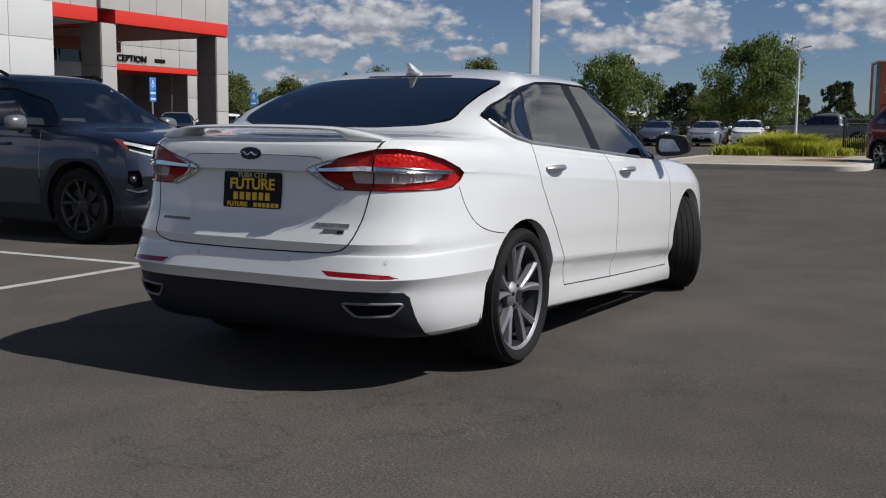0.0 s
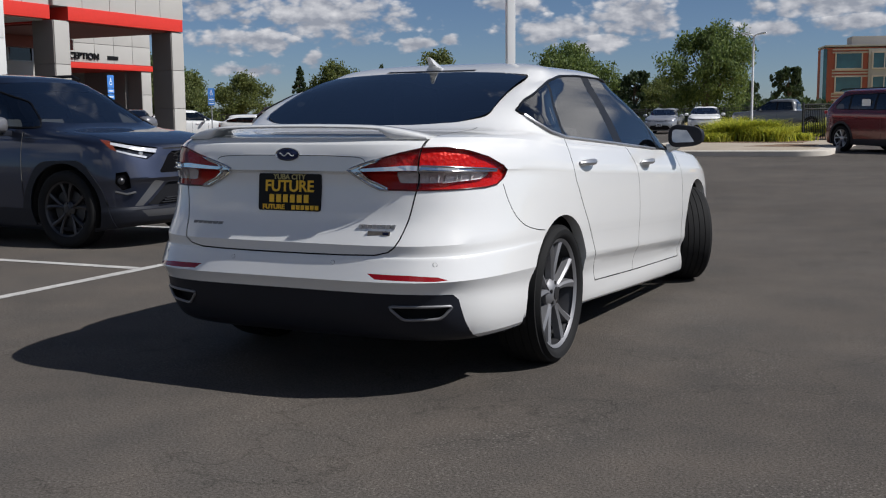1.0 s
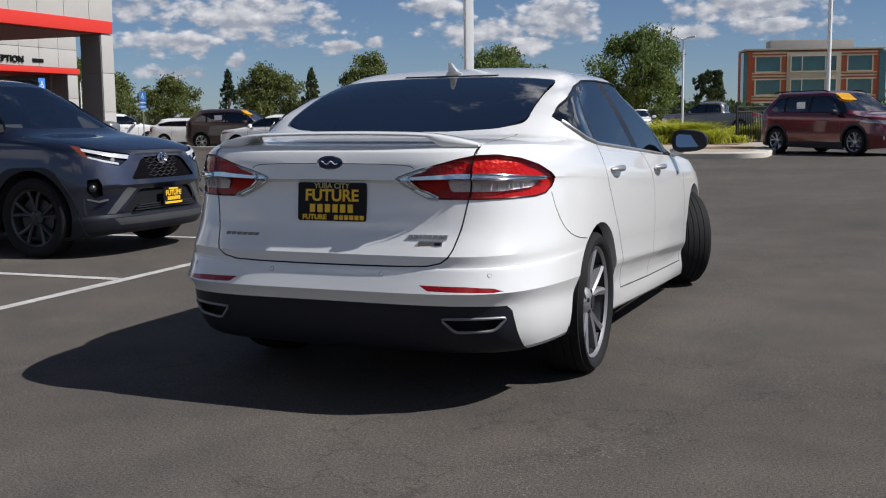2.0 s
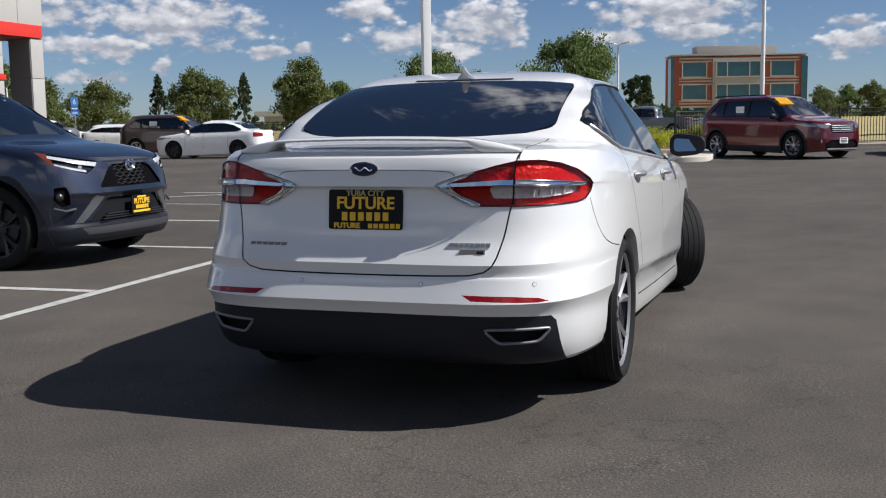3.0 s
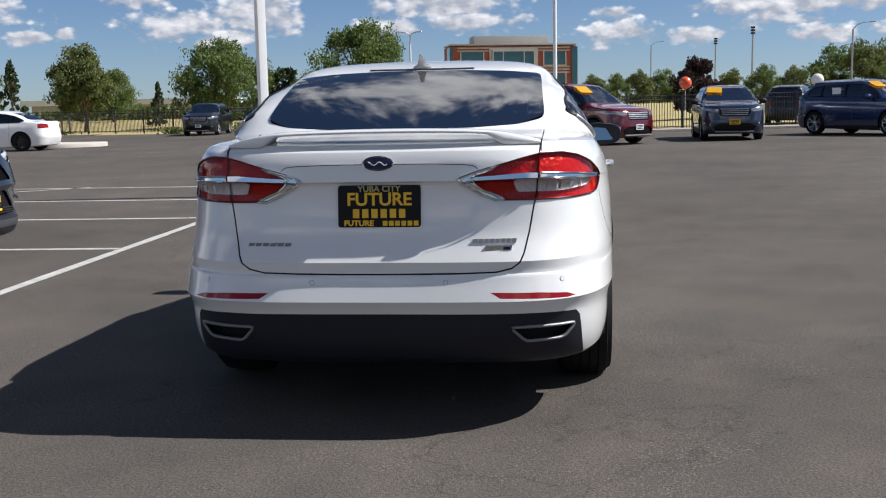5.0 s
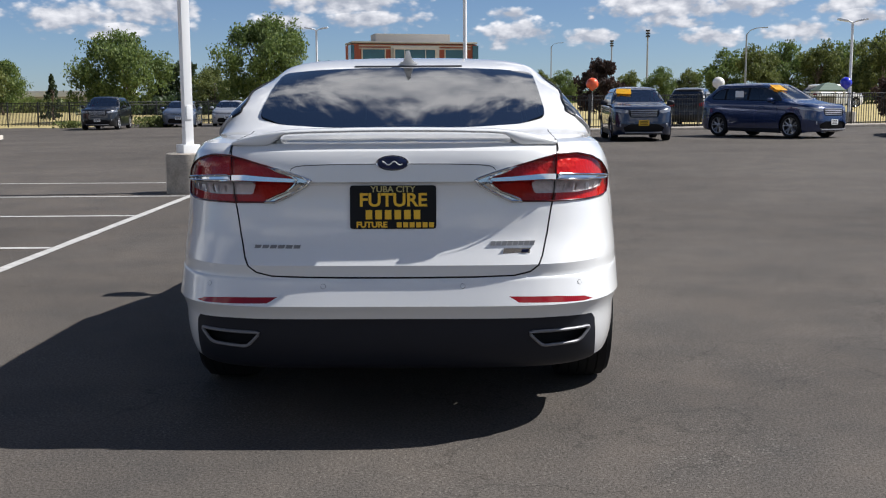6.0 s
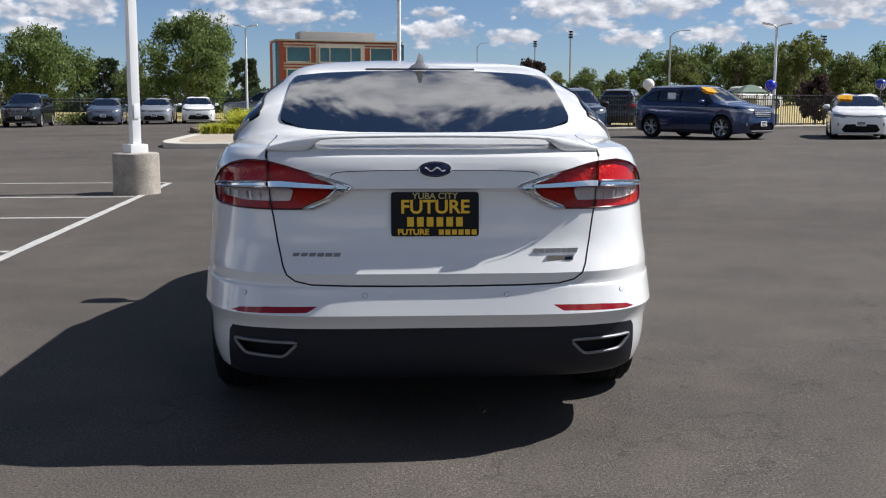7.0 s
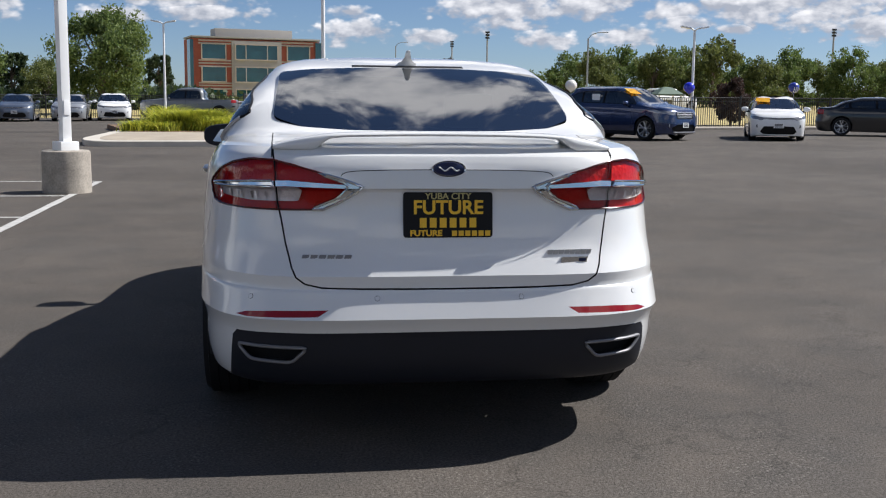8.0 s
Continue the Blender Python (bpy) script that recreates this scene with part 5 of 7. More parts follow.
    for s in (1, -1):
        hb = bmesh.new()
        bmesh.ops.create_uvsphere(hb, u_segments=14, v_segments=8, radius=1)
        for v in hb.verts:
            v.co = Vector((math.copysign(abs(v.co.x) ** .6, v.co.x), max(v.co.y, -.4), math.copysign(abs(v.co.z) ** .65, v.co.z) * (1 - .14 * s * v.co.x)))
        part("mirror_foot", box(s * (W - .06), s * (W + .06), cy - .46, cy - .40, belt - .05, belt + .0, .012), "black_plastic", car)
        part("door_mirror", moved(hb, Matrix.Translation((s * (W + .11), cy - .43, belt + .05)) @ Matrix.Diagonal((.115, .085, .078, 1))), mirror_mat or (colour if not cladding else "black_plastic"), car)
        for y in (ar + .55, (ar + af) / 2 + .25):
            part("door_handle", box(s * (W - .006) - .016, s * (W - .006) + .016, y, y + .17, belt - .16, belt - .135, .007), colour, car)
        if rails:
            part("roof_rail", tube([(s * (W - .30), y, H - .03 + dz) for y, dz in ((.55, -.03), (.65, .02), (ws_top - .25, .02), (ws_top - .15, -.02))], .018, 6), "plate_black", car)
    if kind == "pickup":
        part("bed_floor", box(-W + .08, W - .08, .05, 1.75, .75, .8), "interior_dark", car)
    if plate:
        pl = part("plate", prism(rounded([(-.155, -.078), (.155, -.078), (.155, .078), (-.155, .078)], .01, 2), .008, 'Y'), "white_metal" if plate == "white" else "plate_yellow", car, m=Matrix.Translation((0, L + .004, .50 if plate == "white" else .56)))
        for k in range(3):
            part("letter_bar", box(-.12, .12, .0, .003, -.012, .012), "plate_black", pl, m=Matrix.Translation((0, .008, .042 - .042 * k)))
    if sticker:
        # price sticker on the windscreen's upper corner
        yz = lambda t: (cy + (ws_top - cy) * t, cz + (H - .07 - cz) * t)
        (y0, z0), (y1, z1) = yz(.50), yz(.86)
        st = bmesh.new()
        vs = [st.verts.new(p) for p in ((.20, y0 + .02, z0 + .05), (.66, y0 - .06, z0 + .075), (.62, y1 - .05, z1 + .06), (.18, y1 + .01, z1 + .055))]
        st.faces.new(vs)
        bmesh.ops.solidify(st, geom=st.faces[:], thickness=0.003)
        part("price_sticker", st, "sticker", car, "bright yellow windscreen sticker")
    if paper:
        part("window_paper", prism([(0, 0), (.34, 0), (.34, .26), (0, .26)], .003, 'X'), "white_metal", car, m=Matrix.Translation((W - .105, (ws_top + 1.22) / 2 - .35, belt + .09)))
    q = radians(heading)
    hx, hy = math.cos(q), math.sin(q)
    x0, y0 = at[0] - hx * L / 2, at[1] - hy * L / 2
    tilt = math.atan2(gz(at[0] + hx, at[1] + hy) - gz(at[0] - hx, at[1] - hy), 2)
    car.matrix_basis = Matrix.Translation((x0, y0, gz(at[0], at[1]) - math.sin(tilt) * L / 2)) @ Euler((tilt, 0, q - math.pi / 2)).to_matrix().to_4x4()
    return car


M["lamp_grey"] = material("lamp_grey", (0.24, 0.25, 0.27), 0.18, 0.5, spread=0.3, scale=30, coat=1.0)
M["sticker"] = material("sticker", (0.85, 0.50, 0.02), 0.5, spread=0.1)
paint("grey_paint", (0.046, 0.054, 0.084), 1.0, .42)
# crossover's mirror housings: paint lightened to stand in for sunlight on them
M["mirror_grey"] = material("mirror_grey", (0.16, 0.16, 0.17), 0.3, 0.3, spread=0.04, coat=0.6)
paint("red_paint", (0.11, 0.003, 0.009), .3, .22)
paint("blue_paint", (0.006, 0.022, 0.085), .3, .25)
paint("dark_paint", (0.030, 0.036, 0.046))
paint("navy_paint", (0.010, 0.020, 0.050), .3, .25)
paint("black_paint", (0.008, 0.009, 0.011))
paint("brown_paint", (0.050, 0.030, 0.024))
paint("silver_paint", (0.42, 0.43, 0.45), 0.6)
paint("slate_paint", (0.12, 0.15, 0.21), 0.6)
paint("plain_white", (0.78, 0.78, 0.77), 0.0)
paint("pickup_grey", (0.14, 0.145, 0.15), 0.5)

M["amber_lens"] = material("amber_lens", (0.13, 0.026, 0.010), 0.15, spread=0.1, coat=0.3)
M["silver_trim"] = material("silver_trim", (0.42, 0.43, 0.45), 0.35, 0.7, spread=0.05)
M["grille_mesh"] = material("grille_mesh", (0.004, 0.004, 0.005), 0.8, spread=0.2, spec=0.03)
M["alloy_mid"] = material("alloy_mid", (0.060, 0.060, 0.064), 0.35, 0.7, spread=0.08)
M["bumper_grey"] = material("bumper_grey", (0.012, 0.0125, 0.015), 0.7, spread=0.1, fine=300, spec=0.1)
# body colour lightened for the lower grille edge, with the sun on it painted in
M["surround_grey"] = material("surround_grey", (0.15, 0.152, 0.16), 0.4, 0.6, spread=0.05, coat=0.5)
NOSE = [("lamp_strip", [(.375, .906), (.53, .927), (.79, .974), (.785, .950), (.53, .892), (.39, .872)], "lamp_white", "pale daytime lamp strip"),
        ("lamp_strip", [(.475, .842), (.60, .868), (.74, .905), (.74, .890), (.60, .850), (.475, .824)], "lamp_white", "pale lower lamp strip"),
        ("turn_lamp", [(.785, .908), (.735, .888), (.79, .986), (.877, 1.0)], "amber_lens", "amber corner lamp"),
        ("headlamp", [(.365, .917), (.40, .862), (.475, .812), (.60, .845), (.70, .875), (.785, .908), (.877, 1.0), (.70, .972), (.55, .945)], "lamp_black", "dark wedge headlamp with pale strips"),
        ("fog_pod", [(.625, .56), (.70, .535), (.765, .60), (.755, .70), (.66, .71), (.635, .66)], "grille_mesh", "black fog lamp pod"),
        ("grille", [(-.2, .688), (.45, .688), (.458, .705), (.32, .850), (.25, .882), (-.2, .893)], "grille_mesh", "black mesh upper grille"),
        ("hood_gap", [(-.2, .904), (.36, .902), (.36, .915), (-.2, .917)], "gap", "dark gap under the bonnet edge"),
        ("lower_grille", [(-.2, .398), (.585, .398), (.38, .585), (.34, .60), (-.2, .602)], "bumper_grey", "dark grey lower bumper panel"),
        ("grille_surround", [(.405, .605), (.625, .395), (.695, .395), (.63, .48), (.51, .625)], "surround_grey", "body-colour lower grille edge painted pale as if sunlit"),
        ("skid_trim", [(-.2, .292), (.60, .292), (.66, .355), (-.2, .360)], "skid_grey", "grey skid trim"),
        ("lower_bumper", [(-.2, .15), (.95, .15), (.95, .388), (-.2, .388)], "black_plastic", "black plastic lower bumper")]
M["lamp_black"] = material("lamp_black", (0.012, 0.012, 0.014), 0.15, spread=0.1, coat=1.0)
M["skid_grey"] = material("skid_grey", (0.045, 0.046, 0.050), 0.5, spread=0.08, fine=200)
M["grille_wire"] = material("grille_wire", (0.016, 0.016, 0.018), 0.4, spread=0.1, coat=0.3)
M["lamp_white"] = material("lamp_white", (0.62, 0.63, 0.66), 0.2, 0.3, spread=0.2, scale=40, coat=0.6)
suv = vehicle("crossover", "dark grey compact crossover with black cladding parked in a stall", (-6.27, 4.42), 0, 4.52, .925, 1.66, 1.085, .94, (3.47, 1.125), 2.62, "grey_paint",
              cladding=True, r=.36, plate=None, quality=3, rim_mat="alloy_mid", axles=(1.03, 3.72), nose_cuts=NOSE, angular=True, rails=True, mirror_mat="mirror_grey")
# its grille mesh, lower slots, badge, lamp eyes and dealer plate
for k in range(6):
    z = .712 + .030 * k
    w = .44 - .75 * max(0, z - .705)
    part("grille_bar", tube([(x, 4.52 - .030 - .10 * (x / .5) ** 2 - .25 * max(0, z - .70), z + .008 * math.sin(x * 70 + k * 3.14)) for x in np.linspace(-w, w, 61)], .0055, 5), "grille_wire", suv)
for k in range(3):
    part("lower_slot", box(-.47 + .03 * k, .47 - .03 * k, 4.47, 4.502, .412 + .020 * k, .422 + .020 * k, .004), "grille_wire", suv, "thin bar in the lower bumper panel")
sb = part("badge", moved(lathe([(.55, -.004), (.75, .008), (1.0, .0)], 32, 'Y'), Matrix.Translation((0, 4.465, .868)) @ Matrix.Diagonal((.080, 1, .055, 1))), "chrome", suv, "chrome oval badge")
part("badge_face", moved(lathe([(.0005, -.004), (.9, -.004)], 24, 'Y'), Matrix.Translation((0, 4.466, .868)) @ Matrix.Diagonal((.080, 1, .055, 1))), "badge_blue", sb)
part("inner_ring", moved(lathe([(.55, -.002), (.75, .004), (1.0, 0)], 24, 'Y'), Matrix.Translation((0, 4.47, .873)) @ Matrix.Diagonal((.037, 1, .03, 1))), "chrome", sb)
for s_ in (1, -1):
    part("lamp_eye", moved(lathe([(.0005, .012), (.022, .010), (.03, 0)], 18, 'Y'), Matrix.Translation((s_ * .585, 4.365, .865))), "clear_lens", suv)
    part("fog_lamp", moved(lathe([(.0005, .012), (.022, .008), (.032, -.004)], 18, 'Y'), Matrix.Translation((s_ * .80, 4.315, .625)) @ pose(0, 0, 0, 0, 0, -s_ * 32)), "alloy_mid", suv)
    part("fog_trim", tube([(s_ * x, y, z) for x, y, z in ((.70, 4.39, .52), (.78, 4.355, .505), (.845, 4.28, .53))], .012, 6), "skid_grey", suv)
PX = -.05
dealer = part("plate", moved(prism(rounded([(-.152, -.084), (.152, -.084), (.152, .084), (-.152, .084)], .01, 2), .01, 'Y'), Matrix.Translation((PX, 4.524, .515))), "plate_black", suv, "black dealer plate with yellow lettering")
on_plate = lambda x, z: Matrix.Translation((PX + x, 4.535, .515 + z)) @ pose(0, 0, 0, 90, 0, 180)
writing("FUTURE", .066, "plate_yellow", dealer, on_plate(0, .024), bold=.0025)
part("letter_bar", box(PX - .07, PX + .07, 4.5325, 4.5355, .572, .588), "plate_yellow", dealer)
for k in range(6):
    part("letter_bar", box(PX - .099 + .033 * k, PX - .073 + .033 * k, 4.5325, 4.5355, .474, .508), "plate_yellow", dealer)
part("letter_bar", box(PX - .13, PX + .13, 4.5325, 4.5355, .441, .461), "plate_yellow", dealer)
vehicle("crossover", "dark red three-row crossover with roof rails and yellow sticker", (1.27, 28.70), -44, 4.90, .96, 1.80, 1.13, 1.06, (3.76, 1.18), 2.84, "red_paint", sticker=True, rails=True, cladding=True, r=.37, paper=True)
vehicle("crossover", "dark blue-grey compact crossover facing the lot, yellow sticker", (5.95, 30.35), -92, 4.5, .92, 1.66, 1.10, 1.08, (3.35, 1.15), 2.5, "navy_paint", sticker=True, plate="yellow", cladding=True)
vehicle("crossover", "dark blue midsize crossover with silver grille and yellow sticker", (10.55, 31.1), -55.5, 4.78, .96, 1.74, 1.13, 1.05, (3.60, 1.19), 2.68, "blue_paint", sticker=True, paper=True, r=.37)
vehicle("hatchback", "white compact sedan facing the lot with yellow sticker", (15.7, 30.9), -111, 4.62, .885, 1.455, .96, .90, (3.45, 1.0), 2.55, "plain_white", kind="sedan", sticker=True, r=.32)
vehicle("saloon_car", "black saloon parked by the iron fence", (21.4, 33.7), -28, 4.9, .92, 1.44, .97, .88, (3.65, .99), 2.7, "black_paint", kind="sedan", r=.34)
vehicle("saloon_car", "white sports saloon with dark wheels parked across the lot", (-19.85, 33.2), 183.5, 4.6, .895, 1.475, .98, .92, (3.40, 1.0), 2.5, "plain_white", kind="sedan", rim_mat="alloy_dark", r=.33)
vehicle("crossover", "dark brown crossover with yellow windscreen sticker", (-23.4, 36.2), 6, 4.9, .96, 1.78, 1.14, 1.09, (3.56, 1.18), 2.65, "brown_paint", sticker=True, paper=True, r=.37)
vehicle("hatchback", "white hatchback parked beside a brown crossover", (-27.95, 39.3), 10, 4.4, .90, 1.43, .98, .93, (3.3, 1.06), 2.45, "plain_white", r=.32)
vehicle("crossover", "white crossover parked beside the showroom columns", (-34.6, 42.0), 40, 4.7, .93, 1.72, 1.12, 1.06, (3.5, 1.16), 2.65, "plain_white", r=.36)
vehicle("crossover", "silver crossover parked in front of the showroom", (-36.0, 33.5), 45, 4.6, .92, 1.70, 1.12, 1.06, (3.4, 1.14), 2.6, "silver_paint", r=.35)
vehicle("crossover", "dark grey crossover parked before the showroom entry", (-33.25, 36.0), -50, 4.6, .92, 1.72, 1.10, 1.06, (3.4, 1.14), 2.55, "dark_paint", r=.35)
vehicle("crossover", "black crossover parked by the far fence", (-18.0, 51.8), -84, 4.7, .93, 1.70, 1.10, 1.08, (3.5, 1.15), 2.65, "black_paint", r=.36)
vehicle("saloon_car", "silver blue saloon parked nose to the lot", (-15.1, 56.0), -82, 4.7, .91, 1.46, .97, .90, (3.5, 1.0), 2.6, "slate_paint", kind="sedan")
vehicle("saloon_car", "silver saloon parked nose to the lot", (-12.6, 57.2), -84, 4.7, .91, 1.46, .97, .90, (3.5, 1.0), 2.6, "silver_paint", kind="sedan")
vehicle("saloon_car", "white saloon parked nose to the lot", (-10.6, 58.6), -80, 4.7, .92, 1.52, 1.0, .94, (3.5, 1.03), 2.6, "plain_white", kind="sedan", r=.34)
vehicle("pickup", "grey crew-cab pickup parked behind the planting", (-6.6, 60.5), 176, 5.6, .97, 1.86, 1.18, 1.16, (4.2, 1.24), 3.3, "pickup_grey", kind="pickup", r=.39, category="truck")
vehicle("crossover", "white crossover parked behind the planting", (-1.6, 61.5), 176, 4.8, .94, 1.80, 1.16, 1.10, (3.55, 1.18), 2.7, "plain_white", r=.37)
vehicle("crossover", "black crossover standing beyond the iron fence", (11.4, 46.5), 70, 4.7, .93, 1.75, 1.12, 1.08, (3.5, 1.16), 2.65, "black_paint", r=.36)
vehicle("crossover", "white crossover far beyond the iron fence", (29, 78), 20, 4.8, .94, 1.80, 1.16, 1.10, (3.55, 1.18), 2.7, "plain_white", r=.37)


# ---- lot markings, pole, kerbs ----
TURN = radians(1.85)


def lot_point(u, v):
    """A place on the lot's own grid: v along the stall fronts, u to their left."""
    return (-3.11 - u * math.cos(TURN) - v * math.sin(TURN), v * math.cos(TURN) - u * math.sin(TURN))


def line_on_lot(name, a, b, width=0.10):
    bm = bmesh.new()
    d = (Vector(b) - Vector(a)).normalized()
    n = Vector((-d.y, d.x)) * width / 2
    steps = max(2, int((Vector(b) - Vector(a)).length / 0.4))
    vs = []
    for k in range(steps + 1):
        p = Vector(a).lerp(Vector(b), k / steps)
        w = 1 + 0.10 * math.sin(k * 1.7) * math.sin(k * 0.37)
        vs.append([bm.verts.new((*(p + n * s * w), gz(p.x, p.y) + 0.004)) for s in (1, -1)])
    for p, q in zip(vs, vs[1:]):
        bm.faces.new((p[1], q[1], q[0], p[0]))
    bm.normal_update()
    if sum(f.normal.z for f in bm.faces) < 0:
        bmesh.ops.reverse_faces(bm, faces=bm.faces[:])
    return tagged(part(name, bm, "line_paint"), "worn white painted stall line on asphalt", "marking", kind="structure")


line_on_lot("stall_line", lot_point(0, -9), lot_point(0, 13.45))
for v in (-5.3, -2.6, 0.06, 2.72, 5.42, 8.18, 10.85, 13.5):
    line_on_lot("stall_line", lot_point(0.06, v), lot_point(5.5, v))
line_on_lot("stall_line", (-8.7, 12.15), (-7.3, 13.55))

pole = tagged(new("light_pole"), "white square light pole on a round concrete base", "light pole")
px, py = -3.61, 11.44
part("footing", moved(lathe([(0.0005, .575), (.295, .575), (.315, .562), (.320, .53), (.321, .3), (.324, -.02)], 40, 'Z'), Matrix.Translation((px, py, gz(px, py)))), "footing", pole, "round weathered concrete footing")
part("shoe", moved(box(-.13, .13, -.13, .13, .565, .695, .012), Matrix.Translation((px, py, 0)) @ pose(0, 0, 0, 0, 0, 38)), "white_metal", pole)
part("shaft", moved(group_of([box(-.062, .062, -.062, .062, .685, 6.2, .008)]), Matrix.Translation((px, py, 0)) @ pose(0, 0, 0, 0, 0, 38)), "white_metal", pole)
part("hand_hole", moved(box(-.04, .04, -.074, -.066, 1.05, 1.25, .004), Matrix.Translation((px, py, 0)) @ pose(0, 0, 0, 0, 0, 38)), "white_metal", pole)
for s in (-1, 1):
    part("lamp_head", box(px + s * .15, px + s * .75, py - .16, py + .16, 6.1, 6.22, .03), "white_metal", pole)


def slab(name, outline, height, mat, label, category, lift=-0.02, kind="structure"):
    """A raised kerbed area on the sloping lot."""
    bm = bmesh.new()
    top = [bm.verts.new((x, y, gz(x, y) + height)) for x, y in outline]
    mid = [bm.verts.new((x, y, gz(x, y) + height - .02)) for x, y in outline]
    low = [bm.verts.new((x, y, gz(x, y) + lift)) for x, y in outline]
    c = Vector((sum(p[0] for p in outline) / len(outline), sum(p[1] for p in outline) / len(outline)))
    for v in top:
        d = Vector((c.x - v.co.x, c.y - v.co.y)).normalized() * .02
        v.co.x, v.co.y = v.co.x + d.x, v.co.y + d.y
    bm.faces.new(top)
    n = len(top)
    for a, b in ((top, mid), (mid, low)):
        for k in range(n):
            bm.faces.new((a[k], b[k], b[(k + 1) % n], a[(k + 1) % n]))
    bmesh.ops.recalc_face_normals(bm, faces=bm.faces[:])
    return tagged(part(name, bm, mat), label, category, kind=kind)


M["kerb_concrete"] = material("kerb_concrete", (0.50, 0.46, 0.40), 0.9, spread=0.12, scale=2.0, fine=60, bump=0.002)
M["mulch"] = material("mulch", (0.16, 0.10, 0.06), 0.95, spread=0.4, scale=8, fine=60, bump=0.01)
slab("kerb_island", rounded([(-5.95, 25.4), (-.45, 25.5), (-.45, 35.3), (-6.7, 36.0), (-6.5, 27.5)], 1.0, 6), .15, "kerb_concrete", "pale concrete kerbed island with a planted bed", "kerb")
M["island_soil"] = material("island_soil", (0.34, 0.29, 0.225), 0.95, spread=0.2, scale=1.5, fine=40, bump=0.004)
slab("island_fill", rounded([(-5.6, 25.85), (-.85, 25.95), (-.85, 34.9), (-6.3, 35.6), (-6.1, 27.9)], .9, 6), .156, "island_soil", "sandy tan fill inside the kerbed island", "soil")
slab("planting_bed", [(-6.0, 33.0), (-1.9, 32.4), (-2.0, 41.5), (-8.2, 42.0)], .17, "mulch", "brown mulch bed under the day lilies", "planting bed")
slab("mulch_patch", [(-3.2, 29.0), (-1.2, 28.2), (-1.2, 30.6), (-2.2, 31.2)], .162, "mulch", "bare brown mulch patch in the island", "planting bed")
slab("kerb_island", rounded([(-30, 34.6), (-18.2, 34.9), (-16.9, 36.0), (-17.4, 37.6), (-30, 38.2)], .6, 4), .15, "kerb_concrete", "pale concrete kerbed island end", "kerb")
fence_line = [(-2.3, 35.4), (-1.45, 37.2), (5.0, 39.6), (18.0, 42.7), (24.0, 43.6), (46, 47.0)]
walk_poly = [(x, y - 1.7) for x, y in fence_line[1:]] + [(x, y + .3) for x, y in fence_line[:0:-1]]
slab("fence_kerb", walk_poly, .10, "footing", "pale concrete kerb strip along the iron fence", "kerb")


# ---- iron fences ----
def along(line, step):
    out, carry = [], 0.0
    for a, b in zip(line, line[1:]):
        a, b = Vector(a), Vector(b)
        n = (b - a).length
        t = carry
        while t < n:
            out.append(((a + (b - a) * t / n), (b - a).normalized()))
            t += step
        carry = t - n
    return out


M["iron"] = material("iron", (0.012, 0.012, 0.013), 0.5, spread=0.2)


def fence(line, label, height=1.42, single=0, span=(3.0, 26.0)):
    """Posts, rails and pickets; pickets past the first ones named by single are joined."""
    f = tagged(new("iron_fence"), label, "fence")
    post = box(-.03, .03, -.03, .03, 0, height + .05, .004)
    first = part("post", post, "iron", f)
    picket_me = None
    spots = along(line, 2.4)
    for k, (p, d) in enumerate(spots):
        m = Matrix.Translation((p.x, p.y, gz(p.x, p.y))) @ pose(0, 0, 0, 0, 0, math.degrees(math.atan2(d.y, d.x)))
        if k == 0:
            first.matrix_basis = m
        else:
            o = new("post", first.data)
            o.parent, o.matrix_basis = f, m
    for z in (.16, height - .18, height - .02):
        part("rail", tube([(p.x, p.y, gz(p.x, p.y) + z) for p, d in spots], .02, 4), "iron", f)
    pk = along(line, 0.115)
    mid = [q for q in pk if span[0] < q[0].x < span[1]][:single]
    rest = [q for q in pk if q not in mid]
    for p, d in mid:
        m = Matrix.Translation((p.x, p.y, gz(p.x, p.y)))
        if picket_me is None:
            o = part("picket", box(-.012, .012, -.012, .012, .06, height), "iron", f)
            picket_me = o.data
        else:
            o = new("picket", picket_me)
            o.parent = f
        o.matrix_basis = m
    if rest:
        bm = bmesh.new()
        for p, d in rest:
            bmesh.ops.create_cube(bm, size=1, matrix=Matrix.LocRotScale((p.x, p.y, gz(p.x, p.y) + height / 2 + .03), None, (.024, .024, height - .06)))
        tagged(part("picket_run", bm, "iron", f), kind="stuff")
    return f


fence(fence_line, "black iron picket fence along the lot's edge", 1.42, 200)
fence([(-78, 84), (-30, 60.5), (-18, 55.2)], "black iron picket fence before the dry field", 1.42, 150, (-37.0, -18.0))
fence([(-18, 55.4), (-15, 62), (-2, 66)], "black iron picket fence behind parked cars", 1.42, 100, (-18.0, -8.0))


# ---- balloons on sticks ----
def balloon(name, label, x, y, z, colour, r=.25):
    M[name] = material(name, colour, 0.25, spread=0.06, coat=0.5)
    b = tagged(new("balloon"), label, "balloon")
    part("bulb", moved(lathe([(.0005, -r * 1.16), (r * .12, -r * 1.10), (r * .45, -r * .82)] + [(r * math.cos(t), r * math.sin(t)) for t in np.linspace(-.6, 1.54, 14)] + [(.0005, r)], 24, 'Z'), Matrix.Translation((x, y, z))), name, b)
    part("stick", tube([(x, y, gz(x, y) + .3), (x, y, z - r)], .008, 5), "white_metal", b)
    return b


